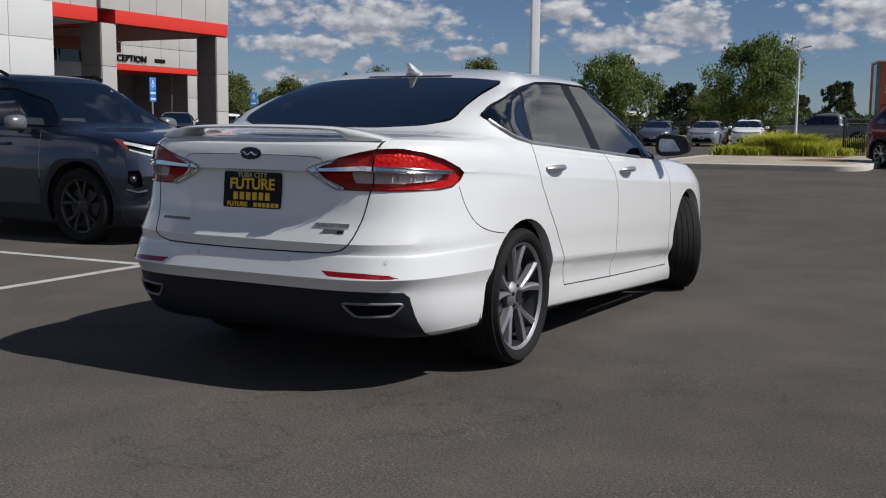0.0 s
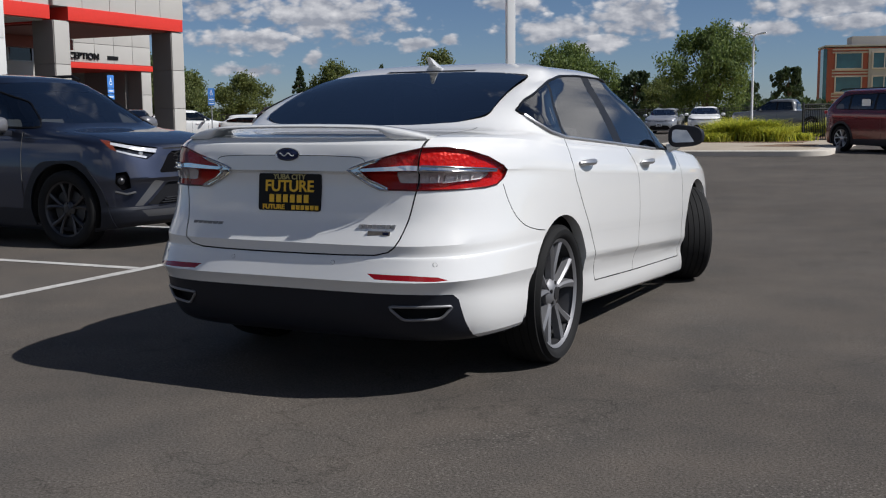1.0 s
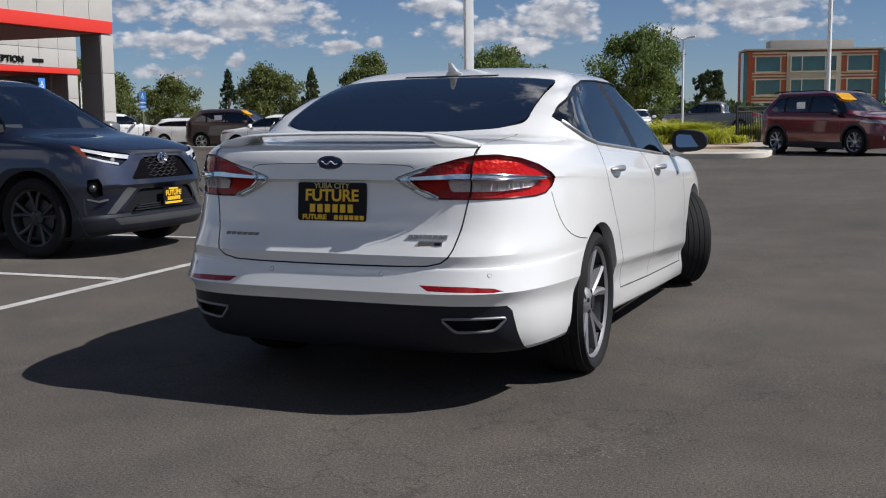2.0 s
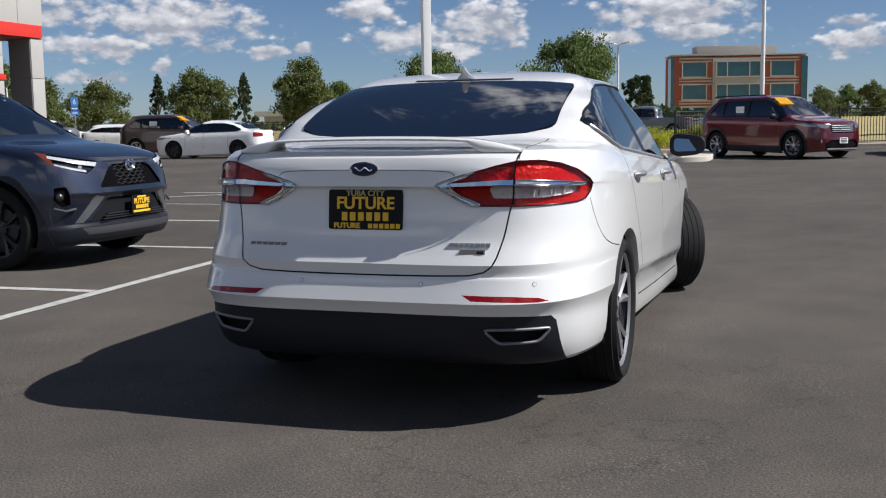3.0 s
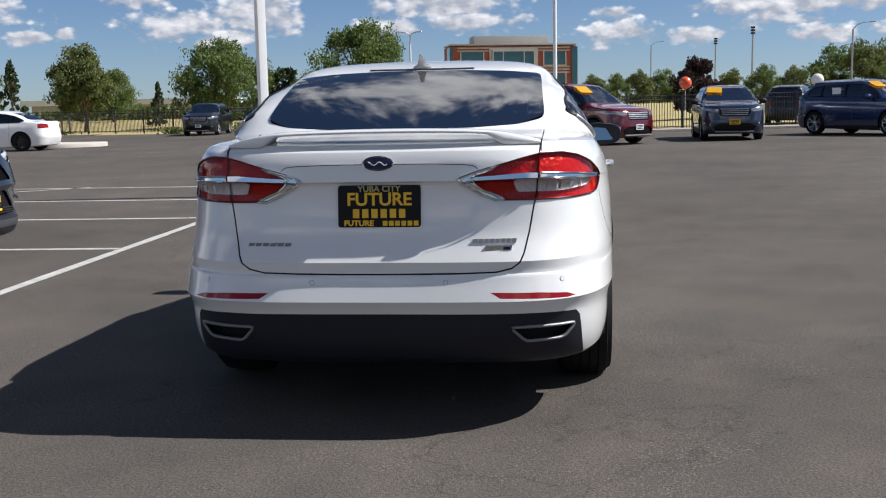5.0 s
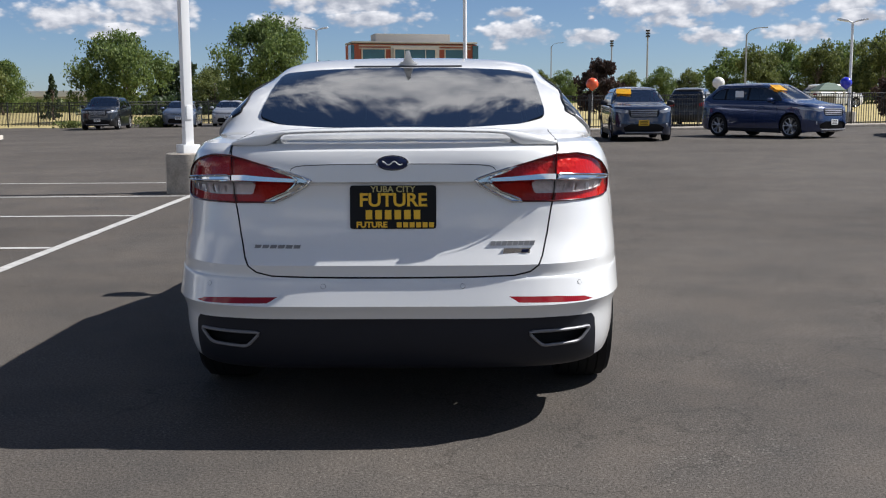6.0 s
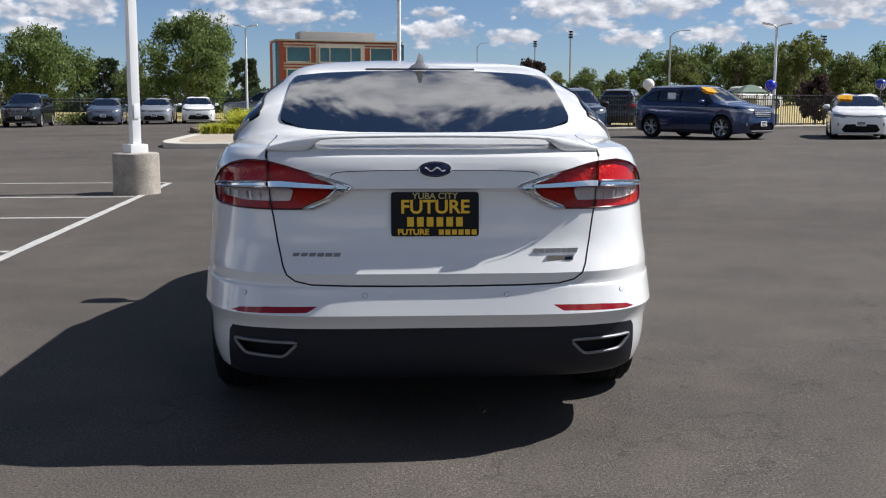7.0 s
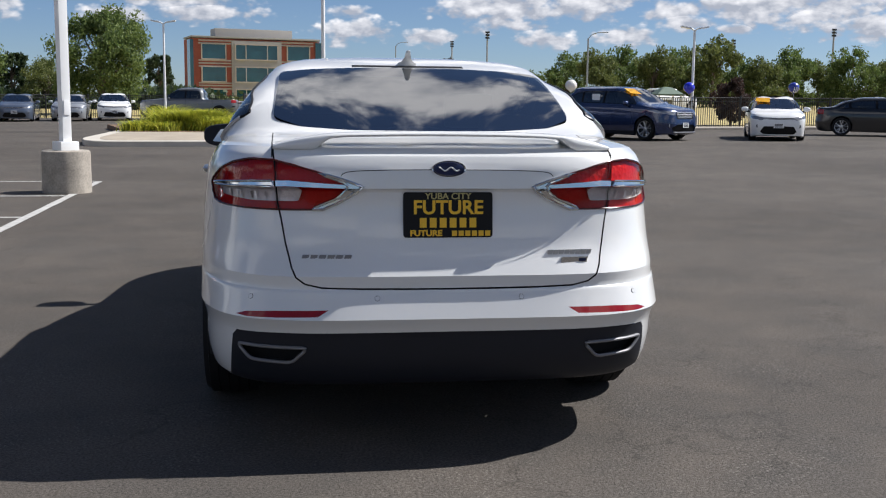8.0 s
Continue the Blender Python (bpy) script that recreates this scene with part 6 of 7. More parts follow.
balloon("orange_balloon", "orange round balloon tied above the iron fence", 5.8, 39.7, 2.08, (.75, .10, .025))
balloon("white_balloon", "white round balloon tied above the iron fence", 11.2, 40.9, 2.12, (.75, .72, .66))
balloon("blue_balloon", "blue round balloon tied above the iron fence", 17.0, 42.3, 2.12, (.02, .03, .50))
bb = balloon("flag_balloon", "blue and pale striped balloon above the iron fence", 22.4, 43.2, 2.20, (.03, .05, .30))
for k in (-1, 0, 1):
    part("stripe", tube([(22.4 + .08 * k + .0, 43.2 - .262 * math.cos(t) * (1 - .08 * abs(k)), 2.20 + .262 * math.sin(t) * (1 - .08 * abs(k))) for t in np.linspace(-1.1, .1, 8)], .018, 5), "white_metal", bb)


# ---- street lamps and far poles ----
def twin_lamp(x, y, h, label, heads=2, base=True, r=.07, grey="white_metal"):
    o = tagged(new("street_lamp"), label, "street lamp")
    z = gz(x, y)
    part("shaft", tube([(x, y, z), (x, y, z + h)], [r, r * .75], 8), grey, o)
    if base:
        part("footing", moved(lathe([(.0005, .6), (.28, .6), (.30, .58), (.30, -.02)], 24, 'Z'), Matrix.Translation((x, y, z))), "concrete", o)
    for s in ((-1, 1) if heads == 2 else (1,)):
        arm = part("arm", tube([(x, y, z + h - .05), (x + s * .12, y, z + h + .04), (x + s * .24, y, z + h + .07)] if heads == 2 else [(x, y, z + h - .05), (x + s * .3, y, z + h + .30), (x + s * .8, y, z + h + .48), (x + s * 1.3, y, z + h + .52)], .035, 6), grey, o)
        part("lamp_head", moved(box(-.30, .30, -.13, .13, -.035, .035, .02), Matrix.Translation((x + s * (.42 if heads == 2 else 1.5), y, z + h + (.10 if heads == 2 else .52))) @ pose(0, 0, 0, 0, -s * (10 if heads == 2 else 2)) @ Matrix.Diagonal((.75, 1, 1, 1))), grey, arm)
    return o


twin_lamp(-7.3, 54.6, 5.15, "pale twin-headed lamp post standing in planting")
twin_lamp(17.5, 43.2, 4.45, "pale twin-headed lamp post behind the iron fence")
twin_lamp(36.5, 52.0, 5.0, "pale twin-headed lamp post far along the lot")
M["galvanised"] = material("galvanised", (0.33, 0.34, 0.35), 0.45, 0.6, spread=0.1)
twin_lamp(24.5, 86, 6.0, "grey street lamp with one curved arm", 1, False, .09, "galvanised")
twin_lamp(-33.5, 68, 4.6, "grey street lamp with one curved arm", 1, False, .08, "galvanised")
twin_lamp(14.0, 150, 8.0, "grey street lamp far off", 1, False, .10, "galvanised")
tall = tagged(new("tall_pole"), "slim white tall pole beyond the lot", "pole")
part("shaft", tube([(.62, 38.6, 0), (.62, 38.6, 14)], [.085, .06], 10), "white_metal", tall)
for az_, el_, d_ in ((10.3, 3.92, 330), (8.4, 3.40, 400), (23.2, 3.5, 330), (28.1, 4.0, 330)):
    x, y = d_ * math.sin(radians(az_)), d_ * math.cos(radians(az_))
    o = tagged(new("floodlight_mast"), "tall dark sports floodlight mast far off", "light mast", group="floodlight masts")
    h = d_ * math.tan(radians(el_)) + 1.2
    part("mast", tube([(x, y, 0), (x, y, h)], [.35, .25], 6), "galvanised", o)
    for k in range(3):
        part("lamp_row", box(x - .65, x + .65, y - .3, y + .1, h - .4 - .85 * k, h + .15 - .85 * k, .05), "alloy_dark", o)


# ---- accessible-parking signs ----
M["sign_blue"] = material("sign_blue", (0.06, 0.22, 0.60), 0.4, spread=0.08)


def parking_sign(x, y, top, turn):
    o = tagged(new("parking_sign"), "blue and white accessible parking sign on a post", "sign", group="parking signs")
    m = Matrix.Translation((x, y, 0)) @ pose(0, 0, 0, 0, 0, turn)
    part("post", moved(tube([(0, .03, 0), (0, .03, top)], .03, 6), m), "galvanised", o)
    b = part("plate", moved(prism(rounded([(-.15, top - .40), (.15, top - .40), (.15, top), (-.15, top)], .02, 2), .006, 'Y'), m), "sign_blue", o)
    part("symbol", moved(group_of([lathe([(.055 + .012 * math.cos(t), .012 * math.sin(t) * .2) for t in np.linspace(0, 2 * math.pi, 7)], 16, 'Y'), box(-.02, .02, -.003, .003, .05, .13), moved(lathe([(.0005, -.003), (.02, -.003), (.02, .003)], 10, 'Y'), Matrix.Translation((0, 0, .15)))]), m @ Matrix.Translation((0, -.004, top - .25))), "white_metal", b)
    for k in range(2):
        low = part("lower_plate", moved(prism(rounded([(-.15, top - .58 - .19 * k), (.15, top - .58 - .19 * k), (.15, top - .42 - .19 * k), (-.15, top - .42 - .19 * k)], .015, 2), .006, 'Y'), m), "sign_blue", o)
        part("letter_bar", moved(box(-.11, .11, -.004, 0, top - .52 - .19 * k, top - .48 - .19 * k), m), "white_metal", low)
    return o


parking_sign(-21.9, 22.5, 2.62, 92)
parking_sign(-28.0, 35.4, 2.60, 38)


twin_lamp(-42.0, 47.8, 3.7, "white single lamp post behind the showroom", heads=1, base=False, r=.05)


# ---- small shelter beyond the fence ----
shelter = tagged(new("shelter"), "small shelter with a green hipped roof beyond the fence", "shelter")
sx, sy = 25.0, 67.5
sz = gz(sx, sy) - .9
M["panel_tan"] = material("panel_tan", (0.34, 0.32, 0.27), 0.7, spread=0.1)
M["roof_green"] = material("roof_green", (0.10, 0.15, 0.11), 0.6, spread=0.12)
part("roof", moved(lathe([(.0005, 2.78), (.45, 2.72), (1.30, 2.28), (1.30, 2.20), (1.22, 2.20)], 4, 'Z'), Matrix.Translation((sx, sy, sz)) @ pose(0, 0, 0, 0, 0, 45)), "roof_green", shelter, smooth=20)
for ax in (-.78, .78):
    for ay in (-.78, .78):
        part("post", box(sx + ax - .05, sx + ax + .05, sy + ay - .05, sy + ay + .05, sz + .85, sz + 2.22), "white_metal", shelter)
part("back_panel", box(sx - .74, sx + .74, sy + .74, sy + .80, sz + 1.1, sz + 1.9), "panel_tan", shelter)


# ---- showroom ----
M["panel_grey"] = material("panel_grey", (0.42, 0.405, 0.38), 0.55, spread=0.05, scale=1.0)
# darker copy of panel_grey: backs the joints, and paints shade on faces off the sun
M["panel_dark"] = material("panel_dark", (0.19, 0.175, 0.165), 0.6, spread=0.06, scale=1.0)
M["panel_white"] = material("panel_white", (0.60, 0.60, 0.585), 0.45, spread=0.03, scale=1.0)
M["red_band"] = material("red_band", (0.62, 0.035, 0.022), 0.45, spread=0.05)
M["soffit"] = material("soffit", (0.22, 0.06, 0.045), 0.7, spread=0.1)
M["shop_glass"] = glass("shop_glass", (0.10, 0.14, 0.14), 1.6)
shop = tagged(new("showroom"), "grey panelled car showroom with red fascia bands", "building")
FX = -29.3


def clad(name, x0, x1, y0, y1, z0, z1, mat, dy=1.5, dz=1.2, face='X', parent=shop):
    """A wall clad in separate panels with recessed joints: backing and panels."""
    wall = part(name, box(x0, x1, y0, y1, z0, z1), "panel_dark" if mat == "panel_grey" else mat, parent)
    a0, a1 = (y0, y1) if face == 'X' else (x0, x1)
    na, nz = max(1, round((a1 - a0) / dy)), max(1, round((z1 - z0) / dz))
    sa, sz = (a1 - a0) / na, (z1 - z0) / nz
    for side in ((x1,) if face == 'X' else (y0,)):
        for i in range(na):
            for j in range(nz):
                p, q = a0 + sa * i + .012, a0 + sa * (i + 1) - .012
                u, v = z0 + sz * j + .012, z0 + sz * (j + 1) - .012
                if face == 'X':
                    b = box(side - .01, side + .03, p, q, u, v, .006)
                else:
                    b = box(p, q, side - .03, side + .01, u, v, .006)
                part("panel", b, mat, wall)
    return wall


clad("upper_wall", FX - 1.0, FX, 27.45, 35.2, 5.65, 8.4, "panel_grey", 1.5, 1.35)
clad("upper_wall", FX - 1.2, FX - .2, 20.5, 27.5, 5.65, 8.4, "panel_grey", 1.5, 1.35)
part("red_fascia", box(FX - 9.0, FX + .10, 28.15, 35.05, 5.12, 5.66, .02), "red_band", shop)
part("red_fascia", box(FX - 9.0, FX - .05, 20.5, 27.35, 5.12, 5.66, .02), "red_band", shop)
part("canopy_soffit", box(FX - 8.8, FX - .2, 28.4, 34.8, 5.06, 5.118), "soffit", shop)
part("canopy_soffit", box(FX - 8.8, FX - .3, 20.6, 27.2, 5.06, 5.118), "panel_grey", shop)
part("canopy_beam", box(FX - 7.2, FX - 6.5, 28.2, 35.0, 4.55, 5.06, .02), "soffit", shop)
part("roof", box(FX - 20, FX - 1.2, 19, 35.0, 8.2, 8.5), "panel_grey", shop)
for y0 in (34.35, 27.45):
    col = clad("column", FX - 1.1, FX, y0, y0 + .8, 0, 5.10, "panel_grey", .8, 1.7)
    # the column's flank gets its shade as a darker panel colour
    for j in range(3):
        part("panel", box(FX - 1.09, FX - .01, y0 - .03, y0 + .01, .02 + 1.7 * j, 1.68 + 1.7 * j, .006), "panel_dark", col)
clad("portal_wall", FX - 3.0, FX + .4, 8.7, 24.7, 0, 8.4, "panel_white", 2.0, 1.4)
part("glazing_wall", box(FX - 9.2, FX - 9.0, 8, 36.0, 0, 5.1), "panel_grey", shop)
for k in range(4):
    y = 30.25 + 1.52 * k
    w = part("window", box(FX - 9.0, FX - 8.94, y, y + 1.36, 4.12, 4.86), "shop_glass", shop)
    part("mullion", box(FX - 9.0, FX - 8.88, y - .13, y - .03, 4.05, 4.95), "galvanised", w)
    part("sill", box(FX - 9.0, FX - 8.86, y - .03, y + 1.36, 4.05, 4.11), "galvanised", w)
# entry block further back
EX = -38.6
clad("entry_wall", EX - 1.0, EX, 36.4, 43.6, 4.21, 6.2, "panel_grey", 1.5, .98)
part("red_fascia", box(EX - 5.0, EX + .10, 36.4, 43.7, 3.90, 4.20, .02), "red_band", shop)
# recess wall and pier in the same darkened panel colour
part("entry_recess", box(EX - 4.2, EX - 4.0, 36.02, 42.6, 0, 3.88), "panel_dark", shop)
clad("entry_column", EX - 1.0, EX, 42.8, 43.6, 0, 3.89, "panel_grey", .8, 1.3)
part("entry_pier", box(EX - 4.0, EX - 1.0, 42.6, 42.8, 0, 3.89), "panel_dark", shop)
part("door_glass", box(EX - 3.98, EX - 3.95, 37.0, 39.5, 0, 3.4), "shop_glass", shop)
writing("RECEPTION", 0.46, "plate_black", shop, Matrix.Translation((EX + .08, 38.2, 4.52)) @ pose(0, 0, 0, 90, 0, 90), 0.03, bold=0.012, wide=1.12)
part("small_sign", box(EX + .03, EX + .07, 40.2, 41.0, 4.42, 4.62, .01), "plate_black", shop)

# ---- brick office block, far off ----
M["brick"] = material("brick", (0.32, 0.088, 0.058), 0.9, spread=0.12, scale=1.2, fine=30)
M["bay_stone"] = material("bay_stone", (0.36, 0.345, 0.325), 0.85, spread=0.08, scale=1.0)
M["tan_stone"] = material("tan_stone", (0.44, 0.385, 0.33), 0.85, spread=0.08, scale=1.0)
M["office_grey"] = material("office_grey", (0.40, 0.38, 0.36), 0.7, spread=0.06, scale=0.6)
M["teal_glass"] = material("teal_glass", (0.014, 0.066, 0.082), 0.06, spread=0.25, scale=0.5, spec=0.8, coat=0.6)
office = tagged(new("office_building"), "three-storey red brick office block with teal glazing", "building")
OY, OX0, OX1 = 200.0, -20.6, 4.6
part("core", box(OX0, OX1, OY, OY + 8, 0, 12.5), "brick", office)
part("penthouse", box(-15.6, -.4, OY + 2, OY + 7, 12.5, 14.5, .05), "office_grey", office)
part("centre_bay", box(-13.0, -3.2, OY - .35, OY + .1, 0, 12.2), "bay_stone", office)
part("parapet", box(OX0 - .05, OX1 + .05, OY - .40, OY + 8.2, 12.62, 12.95, .05), "bay_stone", office)
for x0, x1 in ((OX0 - .3, OX0 + .35), (OX1 - .9, OX1 + .3)):
    part("corner_glazing", box(x0, x1, OY - .2, OY + 3, 1.0, 12.3), "teal_glass", office)
for z in (.55, 3.55, 4.10, 4.55, 7.5, 8.05, 8.55, 11.55, 12.05):
    part("string_course", box(OX0 + 1.3, OX1 - 1.3, OY - .10, OY + .05, z, z + .26), "tan_stone", office)
for z in (1.0, 5.0, 9.0):
    for x0, x1, n, out in ((-18.6, -14.2, 1, .12), (-12.2, -4.1, 4, .42), (-1.9, 2.4, 1, .12)):
        w = part("window", box(x0, x1, OY - out - .02, OY - out + .2, z, z + 2.5), "teal_glass", office)
        for fx0, fx1, fz0, fz1 in ((x0 - .22, x1 + .22, z - .22, z), (x0 - .22, x1 + .22, z + 2.5, z + 2.72), (x0 - .22, x0, z, z + 2.5), (x1, x1 + .22, z, z + 2.5)):
            part("window_frame", box(fx0, fx1, OY - out - .12, OY - out + .1, fz0, fz1), "tan_stone", w)
        for k in range(1, n):
            xm = x0 + (x1 - x0) * (0, .24, .5, .76)[k]
            if k == 2:
                continue
            part("mullion", box(xm - .09, xm + .09, OY - out - .10, OY - out, z, z + 2.5), "office_grey", w)
office.matrix_basis = Matrix.Translation((-7.4, 203, 0)) @ pose(0, 0, 0, 0, 0, 15) @ Matrix.Diagonal((0.975, 1.0, 1.045, 1)) @ Matrix.Translation((8.0, -200, 0))
low = tagged(new("outbuilding"), "long low pale-roofed building behind the field", "building")
part("wall", box(-66, -42, 126, 134, 0, 2.6), "office_grey", low)
part("roof", box(-67, -41, 125, 135, 2.6, 3.3, .05), "panel_white", low)


# plain walls that close the place behind the camera
part_wall = tagged(part("wall_south", box(-60, 60, -46.4, -46, 0, 2.4), "panel_grey"), "plain grey wall closing the lot's far side", "wall", kind="structure")
part_wall = tagged(part("wall_east", box(62, 62.4, -46, 20, 0, 2.4), "panel_grey"), "plain grey wall closing the lot's far side", "wall", kind="structure")


# ---- trees and planting ----
def leaf_material(name, a, b):
    m = bpy.data.materials.new(name)
    m.use_nodes = True
    nt = m.node_tree
    p = nt.nodes["Principled BSDF"]
    p.inputs["Roughness"].default_value = 0.6
    geo, ramp = nt.nodes.new("ShaderNodeNewGeometry"), nt.nodes.new("ShaderNodeValToRGB")
    ramp.color_ramp.elements[0].color, ramp.color_ramp.elements[1].color = (*a, 1), (*b, 1)
    nt.links.new(geo.outputs["Random Per Island"], ramp.inputs["Fac"])
    nt.links.new(ramp.outputs["Color"], p.inputs["Base Color"])
    tr, mix = nt.nodes.new("ShaderNodeBsdfTranslucent"), nt.nodes.new("ShaderNodeMixShader")
    mix.inputs[0].default_value = 0.42
    nt.links.new(ramp.outputs["Color"], tr.inputs["Color"])
    nt.links.new(p.outputs[0], mix.inputs[1])
    nt.links.new(tr.outputs[0], mix.inputs[2])
    nt.links.new(mix.outputs[0], nt.nodes["Material Output"].inputs["Surface"])
    M[name] = m


leaf_material("leaf_green", (0.058, 0.100, 0.026), (0.185, 0.24, 0.062))
leaf_material("leaf_olive", (0.068, 0.094, 0.026), (0.19, 0.215, 0.06))
leaf_material("leaf_dark", (0.022, 0.042, 0.016), (0.065, 0.095, 0.034))
leaf_material("leaf_purple", (0.022, 0.014, 0.012), (0.075, 0.042, 0.034))
leaf_material("lily", (0.12, 0.19, 0.02), (0.70, 0.66, 0.08))
M["bark"] = material("bark", (0.13, 0.10, 0.075), 0.95, spread=0.3, scale=5, fine=30, bump=0.01)


def crown_mesh(rng, height, width, base, leaf, count, shape):
    """Many small leaves gathered in uneven clumps."""
    clumps, lobes = [], []
    n = max(14, count // 34)
    for k in range(22):
        u, ang = (k + rng.uniform(0, 1)) / 22, rng.uniform(0, 2 * math.pi)
        rad = math.sin(math.pi * (0.14 + 0.80 * u)) ** 0.8 * rng.uniform(.25, .80)
        lobes.append((Vector((rad * math.cos(ang) * width / 2, rad * math.sin(ang) * width / 2, base + (.06 + .86 * u) * (height - base))), width * rng.uniform(.11, .22) * (1.1 - .35 * u)))
    while len(clumps) < n:
        if shape == "cone":
            u, ang = rng.uniform(0, 1), rng.uniform(0, 2 * math.pi)
            rad = (1 - u) ** 0.9 * rng.uniform(.45, 1.0)
            clumps.append((Vector((rad * math.cos(ang) * width / 2, rad * math.sin(ang) * width / 2, base + u * (height - base))), rng.uniform(.55, 1.25)))
            continue
        c, r = lobes[int(rng.integers(0, len(lobes)))]
        d = Vector(rng.normal(0, 1, 3)).normalized() * r * rng.uniform(.15, 1.0) ** .5
        clumps.append((c + Vector((d.x, d.y, d.z * .85)), rng.uniform(.6, 1.2)))
    vs, fs = [], []
    spread = width * (.040 if shape != "cone" else .045)
    for k in range(count):
        c, s = clumps[int(rng.integers(0, n))]
        p = c + Vector(np.clip(rng.normal(0, .8, 3), -1.25, 1.25)) * spread * s
        q = Euler(rng.uniform(0, 6.28, 3)).to_matrix()
        w = leaf * rng.uniform(.6, 1.3)
        i = len(vs)
        vs += [p + q @ Vector(o) for o in ((-w, 0, 0), (0, -w * .55, w * .15), (w, 0, 0), (0, w * .55, w * .15))]
        fs.append((i, i + 1, i + 2, i + 3))
    me = bpy.data.meshes.new("crown")
    me.from_pydata(vs, [], fs)
    return me, clumps


def tree(seed, height, width, leaf_mat="leaf_green", shape="round", base=0.25, count=4200, leaf=.17):
    rng = np.random.default_rng(seed)
    o = new("tree")
    me, clumps = crown_mesh(rng, height, width, height * base, leaf, count, shape)
    me.materials.append(M[leaf_mat])
    crown = new("crown", me)
    crown.parent = o
    top = height * .8
    pts = [(0, 0, -.1), (.02 * width, 0, height * .2), (-.02 * width, .02 * width, height * .5), (0, 0, top)]
    bms = [tube(pts, [.030 * height, .022 * height, .013 * height, .004 * height], 8)]
    for c, s in clumps[:: max(1, len(clumps) // 16)]:
        z0 = max(height * base * .8, c.z * .55)
        bms.append(tube([(0, 0, z0), tuple(Vector((0, 0, z0)).lerp(c, .55) + Vector((0, 0, .05 * height))), tuple(c)], [.011 * height, .007 * height, .002 * height], 5))
    part("trunk", group_of(bms), "bark", o)
    return o


def stand(kind, label, x, y, s=1.0, turn=0.0, first=[]):
    """Sets one tree of a kind down; copies share its meshes."""
    m = Matrix.Translation((x, y, gz(x, y))) @ pose(0, 0, 0, 0, 0, turn)
    if kind not in SET:
        SET.add(kind)
        kind.matrix_basis = m @ Matrix.Scale(s, 4)
        return tagged(kind, label, "tree")
    o = copy_thing(kind, m)
    o.scale = (s, s, s)
    return tagged(o, label, "tree")


SET = set()
broad = tree(1, 7.2, 8.8, count=21000, leaf=.112, base=.2)
broad_b = tree(2, 6.2, 8.0, count=20000, leaf=.112, base=.18)
airy = tree(3, 5.6, 6.4, "leaf_olive", count=16000, leaf=.105, base=.3)
low_round = tree(4, 5.0, 7.2, "leaf_olive", count=16000, leaf=.11, base=.12)
conifer = tree(5, 5.6, 3.1, "leaf_dark", "cone", .05, 3500, .13)
dark = tree(6, 8.5, 8.0, "leaf_dark", count=5000, leaf=.26, base=.1)
purple = tree(7, 3.9, 4.1, "leaf_purple", count=9000, leaf=.11, base=.12)
row = tree(8, 7.0, 9.8, "leaf_green", count=11000, leaf=.16, base=.04)
row_b = tree(9, 6.8, 9.4, "leaf_olive", count=11000, leaf=.16, base=.05)
stand(broad, "large leafy green broadleaf tree behind parked cars", -14.3, 76, 1.0, 20)
stand(broad_b, "leafy green broadleaf tree beyond the lot", -23.3, 72, .98, 0)
stand(airy, "spreading broadleaf tree with a bare trunk by the fence", -32.2, 67.8, 1.0, 40)
stand(conifer, "small young cone-shaped tree by the far fence", -31.5, 80, .62, 120)
stand(low_round, "rounded broadleaf tree beyond the field", -52, 87, 1.2, 0)
stand(low_round, "rounded broadleaf tree beyond the field", -59, 80, 1.0, 70)
stand(low_round, "rounded broadleaf tree behind the showroom", -47.5, 57, .85, 130)
stand(low_round, "rounded broadleaf tree behind the showroom", -53.5, 60, .95, 200)
stand(broad_b, "tall broadleaf tree behind the showroom entry", -60, 70, 1.0, 90)
stand(broad, "tall broadleaf tree behind the showroom", -66, 74, 1.0, 150)
stand(conifer, "slim dark conifer among broadleaf trees", -57.8, 88, 1.05, 0)
stand(conifer, "slim dark conifer among broadleaf trees", -47.2, 86, 1.02, 60)
stand(broad_b, "broadleaf tree beyond the field", -44, 100, .80, 220)
stand(dark, "dark rounded tree beyond the far fence", -26.6, 101, .60, 30)
stand(dark, "dark rounded tree beyond the far fence", -30.5, 108, .52, 140)
stand(low_round, "low broadleaf tree beyond the far fence", -22.5, 97, .85, 250)
stand(dark, "dark evergreen tree beside the office block", -24, 190, 1.0, 0)
stand(dark, "dark evergreen tree beside the office block", -30, 186, .72, 80)
stand(purple, "dark purple-leaved tree behind the iron fence", 8.45, 57, .84, 0)
stand(purple, "small purple-leaved tree behind the iron fence", 21.2, 47.4, .60, 50)
for k, (a, e, d) in enumerate(((2.4, 1.7, 130), (3.5, 1.7, 140), (4.6, 1.9, 135), (6.0, 1.9, 140), (9.3, 1.8, 130), (11.0, 2.0, 125), (12.6, 1.9, 128), (14.4, 2.6, 118), (16.0, 2.8, 112), (17.4, 2.9, 118),
                               (18.9, 2.9, 112), (20.3, 3.0, 118), (21.9, 3.6, 108), (23.4, 2.5, 118), (24.6, 2.6, 112), (25.8, 3.0, 116), (27.2, 2.4, 120), (28.8, 3.0, 112), (30.2, 2.6, 118), (31.8, 2.9, 112), (33.5, 2.8, 116), (35.5, 2.8, 112))):
    h = (1.0 if a > 13 else .72) * (1.2 + d * math.tan(radians(e - (.75 if a > 19 else .6 if a > 13 else .15))))
    src = row if k % 2 else row_b
    stand(src, "leafy tree in the row beyond the field", d * math.sin(radians(a)), d * math.cos(radians(a)) - 3, h / 7.0, 47 * k)


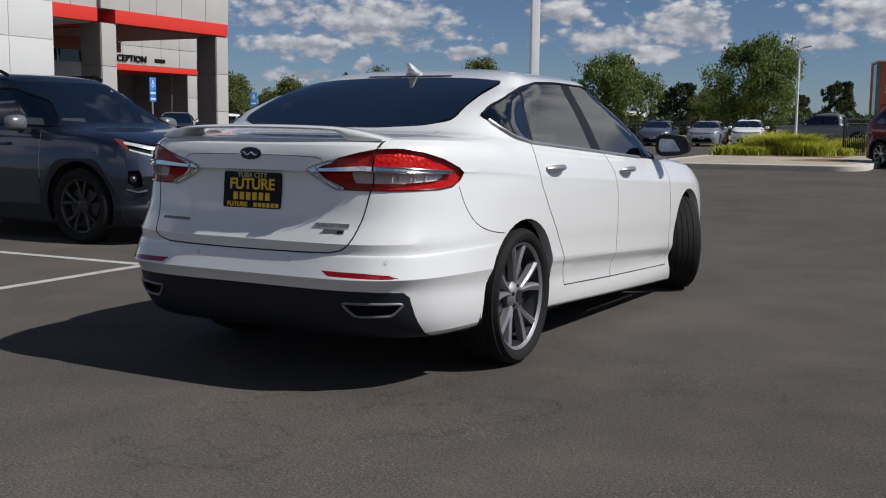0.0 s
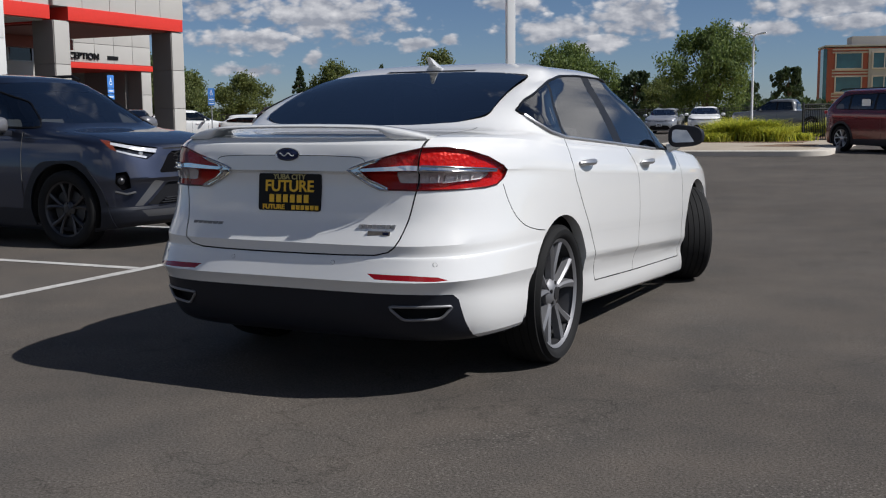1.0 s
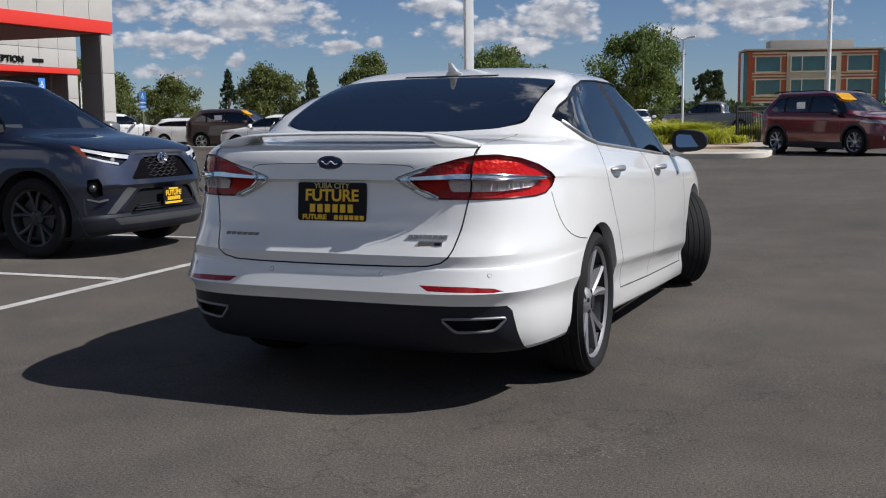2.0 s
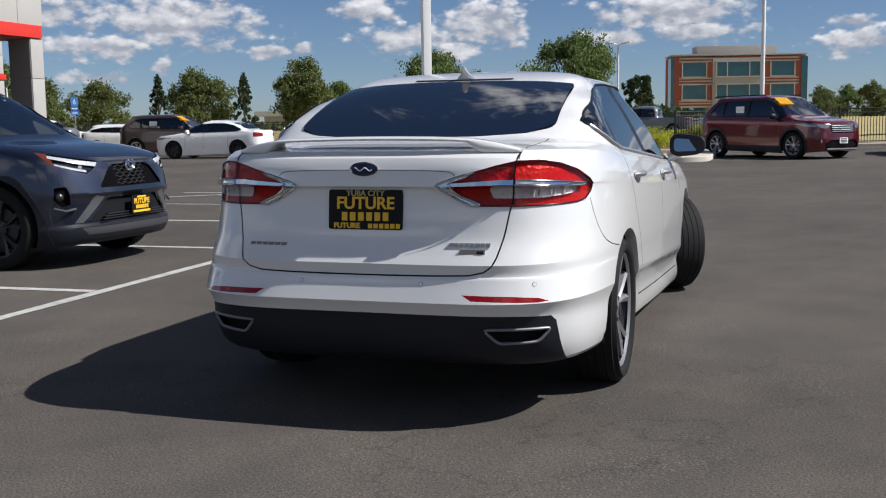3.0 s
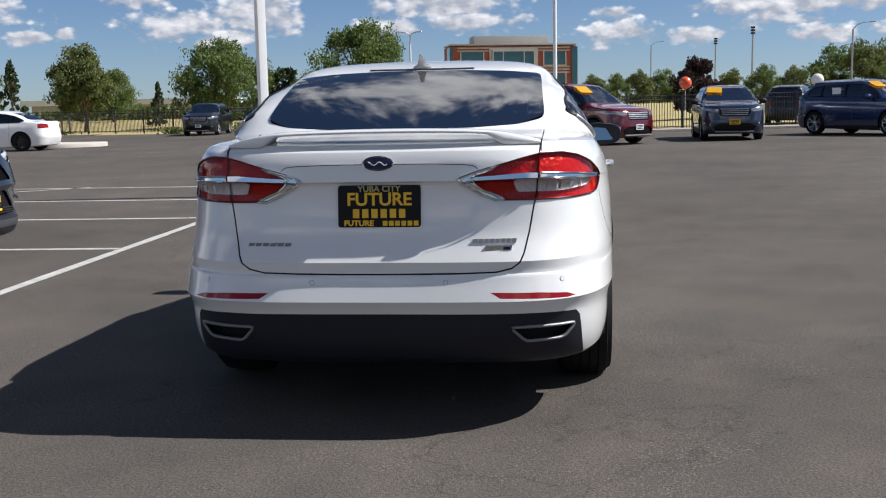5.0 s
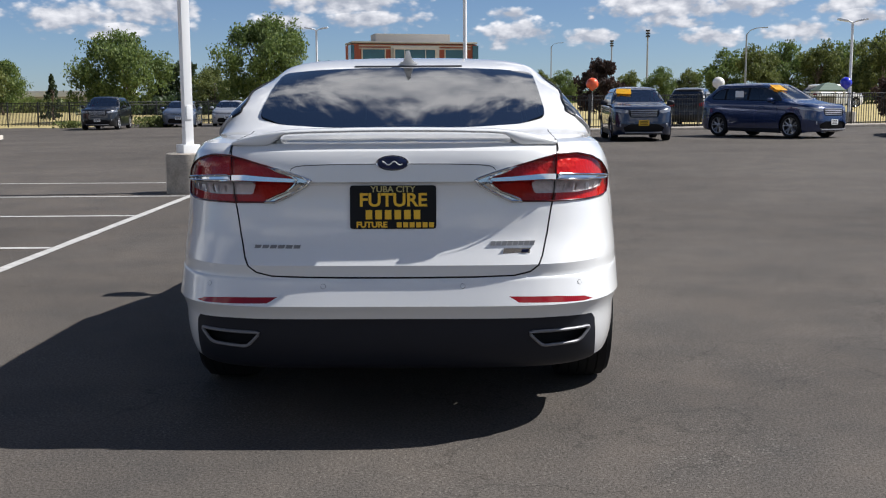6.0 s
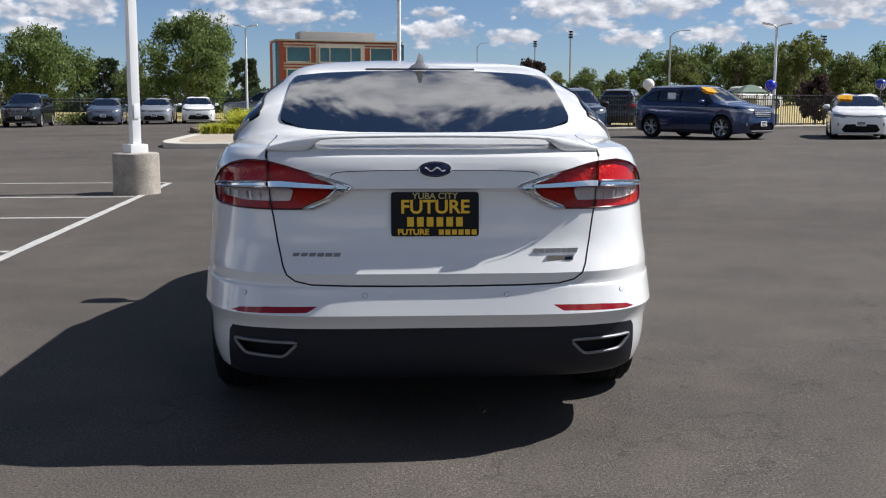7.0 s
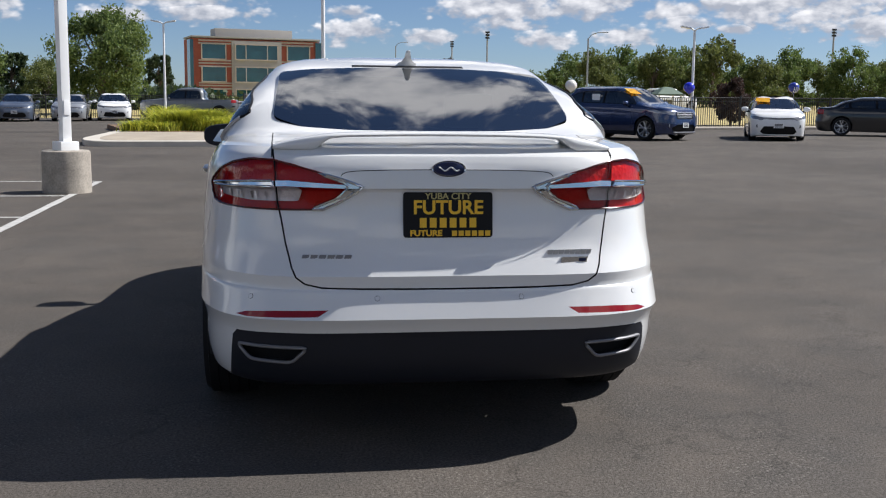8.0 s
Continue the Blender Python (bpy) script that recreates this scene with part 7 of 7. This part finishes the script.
def thicket(name, label, spots, leaf_mat, height, leaf, seed, n, wide=1.2):
    """A low far belt of foliage."""
    rng = np.random.default_rng(seed)
    vs, fs = [], []
    for k in range(n):
        t = rng.uniform(0, len(spots) - 1.001)
        a, b = Vector(spots[int(t)]), Vector(spots[int(t) + 1])
        p = a.lerp(b, t % 1)
        h = height * (0.65 + 0.35 * noise.noise(Vector((p.x * .12, p.y * .12, seed))) + .2 * noise.noise(Vector((p.x * .5, p.y * .5, 3))))
        c = Vector((p.x + rng.normal(0, wide), p.y + rng.normal(0, wide * 1.2), rng.uniform(0, 1) ** .7 * h))
        q = Euler(rng.uniform(0, 6.28, 3)).to_matrix()
        w = leaf * rng.uniform(.6, 1.3)
        i = len(vs)
        vs += [c + q @ Vector(o) for o in ((-w, 0, 0), (0, -w * .6, 0), (w, 0, 0), (0, w * .6, 0))]
        fs.append((i, i + 1, i + 2, i + 3))
    me = bpy.data.meshes.new(name)
    me.from_pydata(vs, [], fs)
    me.materials.append(M[leaf_mat])
    return tagged(new(name, me), label, "hedge", kind="stuff")


thicket("far_hedge", "low belt of olive trees beyond the field", [(-120, 110), (-80, 108), (-45, 112), (-15, 118), (-6, 150)], "leaf_olive", 2.5, .30, 11, 26000)
thicket("far_hedge", "dark belt of trees behind the fence and cars", [(-34, 100), (-20, 96), (-8, 90)], "leaf_dark", 3.2, .3, 12, 9000)
thicket("far_hedge", "belt of trees beyond the office block", [(-10, 235), (20, 180), (30, 165), (60, 150), (110, 130), (160, 100)], "leaf_green", 5.0, .5, 13, 22000)
thicket("fence_shrubs", "low shrubs along the far fence", [(-44, 66.5), (-37, 63.0), (-31, 60.2)], "leaf_dark", .40, .09, 14, 4200, .8)
thicket("fence_shrub", "dry olive shrub by the far fence", [(-16.8, 54.7), (-15.9, 54.9)], "leaf_olive", 1.35, .07, 15, 1500, .42)
thicket("fence_shrub", "dry olive shrub by the far fence", [(-21.4, 55.3), (-20.9, 55.2)], "leaf_olive", .8, .07, 16, 700, .35)


def lilies(name, label, cx, cy, rx, ry, h, n, seed):
    """Arching strap leaves in dense tufts."""
    rng = np.random.default_rng(seed)
    vs, fs, tufts = [], [], []
    for k in range(max(8, int(rx * ry * 3.4))):
        a, r = rng.uniform(0, 6.283), math.sqrt(rng.uniform(0, 1))
        tufts.append((cx + rx * r * math.cos(a), cy + ry * r * math.sin(a), rng.uniform(.12, .30), rng.uniform(.40, 1.25)))
    for k in range(n):
        tx, ty, tr, th = tufts[int(rng.integers(0, len(tufts)))]
        x, y = tx + rng.normal(0, tr), ty + rng.normal(0, tr)
        z = gz(x, y) + .15
        b, ln = rng.uniform(0, 6.283), h * th * rng.uniform(.6, 1.1)
        d, s = Vector((math.cos(b), math.sin(b), 0)), Vector((-math.sin(b), math.cos(b), 0)) * .016
        i = len(vs)
        for t in (0, .45, .8, 1.0):
            p = Vector((x, y, z)) + d * ln * .75 * t * t + Vector((0, 0, ln * (t - .35 * t ** 3)))
            w = 1.2 - t
            vs += [p + s * w, p - s * w]
        fs += [(i + j, i + j + 1, i + j + 3, i + j + 2) for j in (0, 2, 4)]
    me = bpy.data.meshes.new(name)
    me.from_pydata(vs, [], fs)
    me.materials.append(M["lily"])
    return tagged(new(name, me), label, "plants", kind="stuff")


lilies("day_lilies", "dense yellow-green clumps of strap-leaved day lilies", -5.02, 34.5, 1.22, 1.1, 1.05, 5000, 21)
lilies("day_lilies", "dense yellow-green clumps of strap-leaved day lilies", -3.1, 34.5, 1.1, 1.1, .95, 3800, 22)
lilies("day_lilies", "dense yellow-green clumps of strap-leaved day lilies", -3.7, 40.3, 2.7, 1.2, 1.05, 4500, 23)
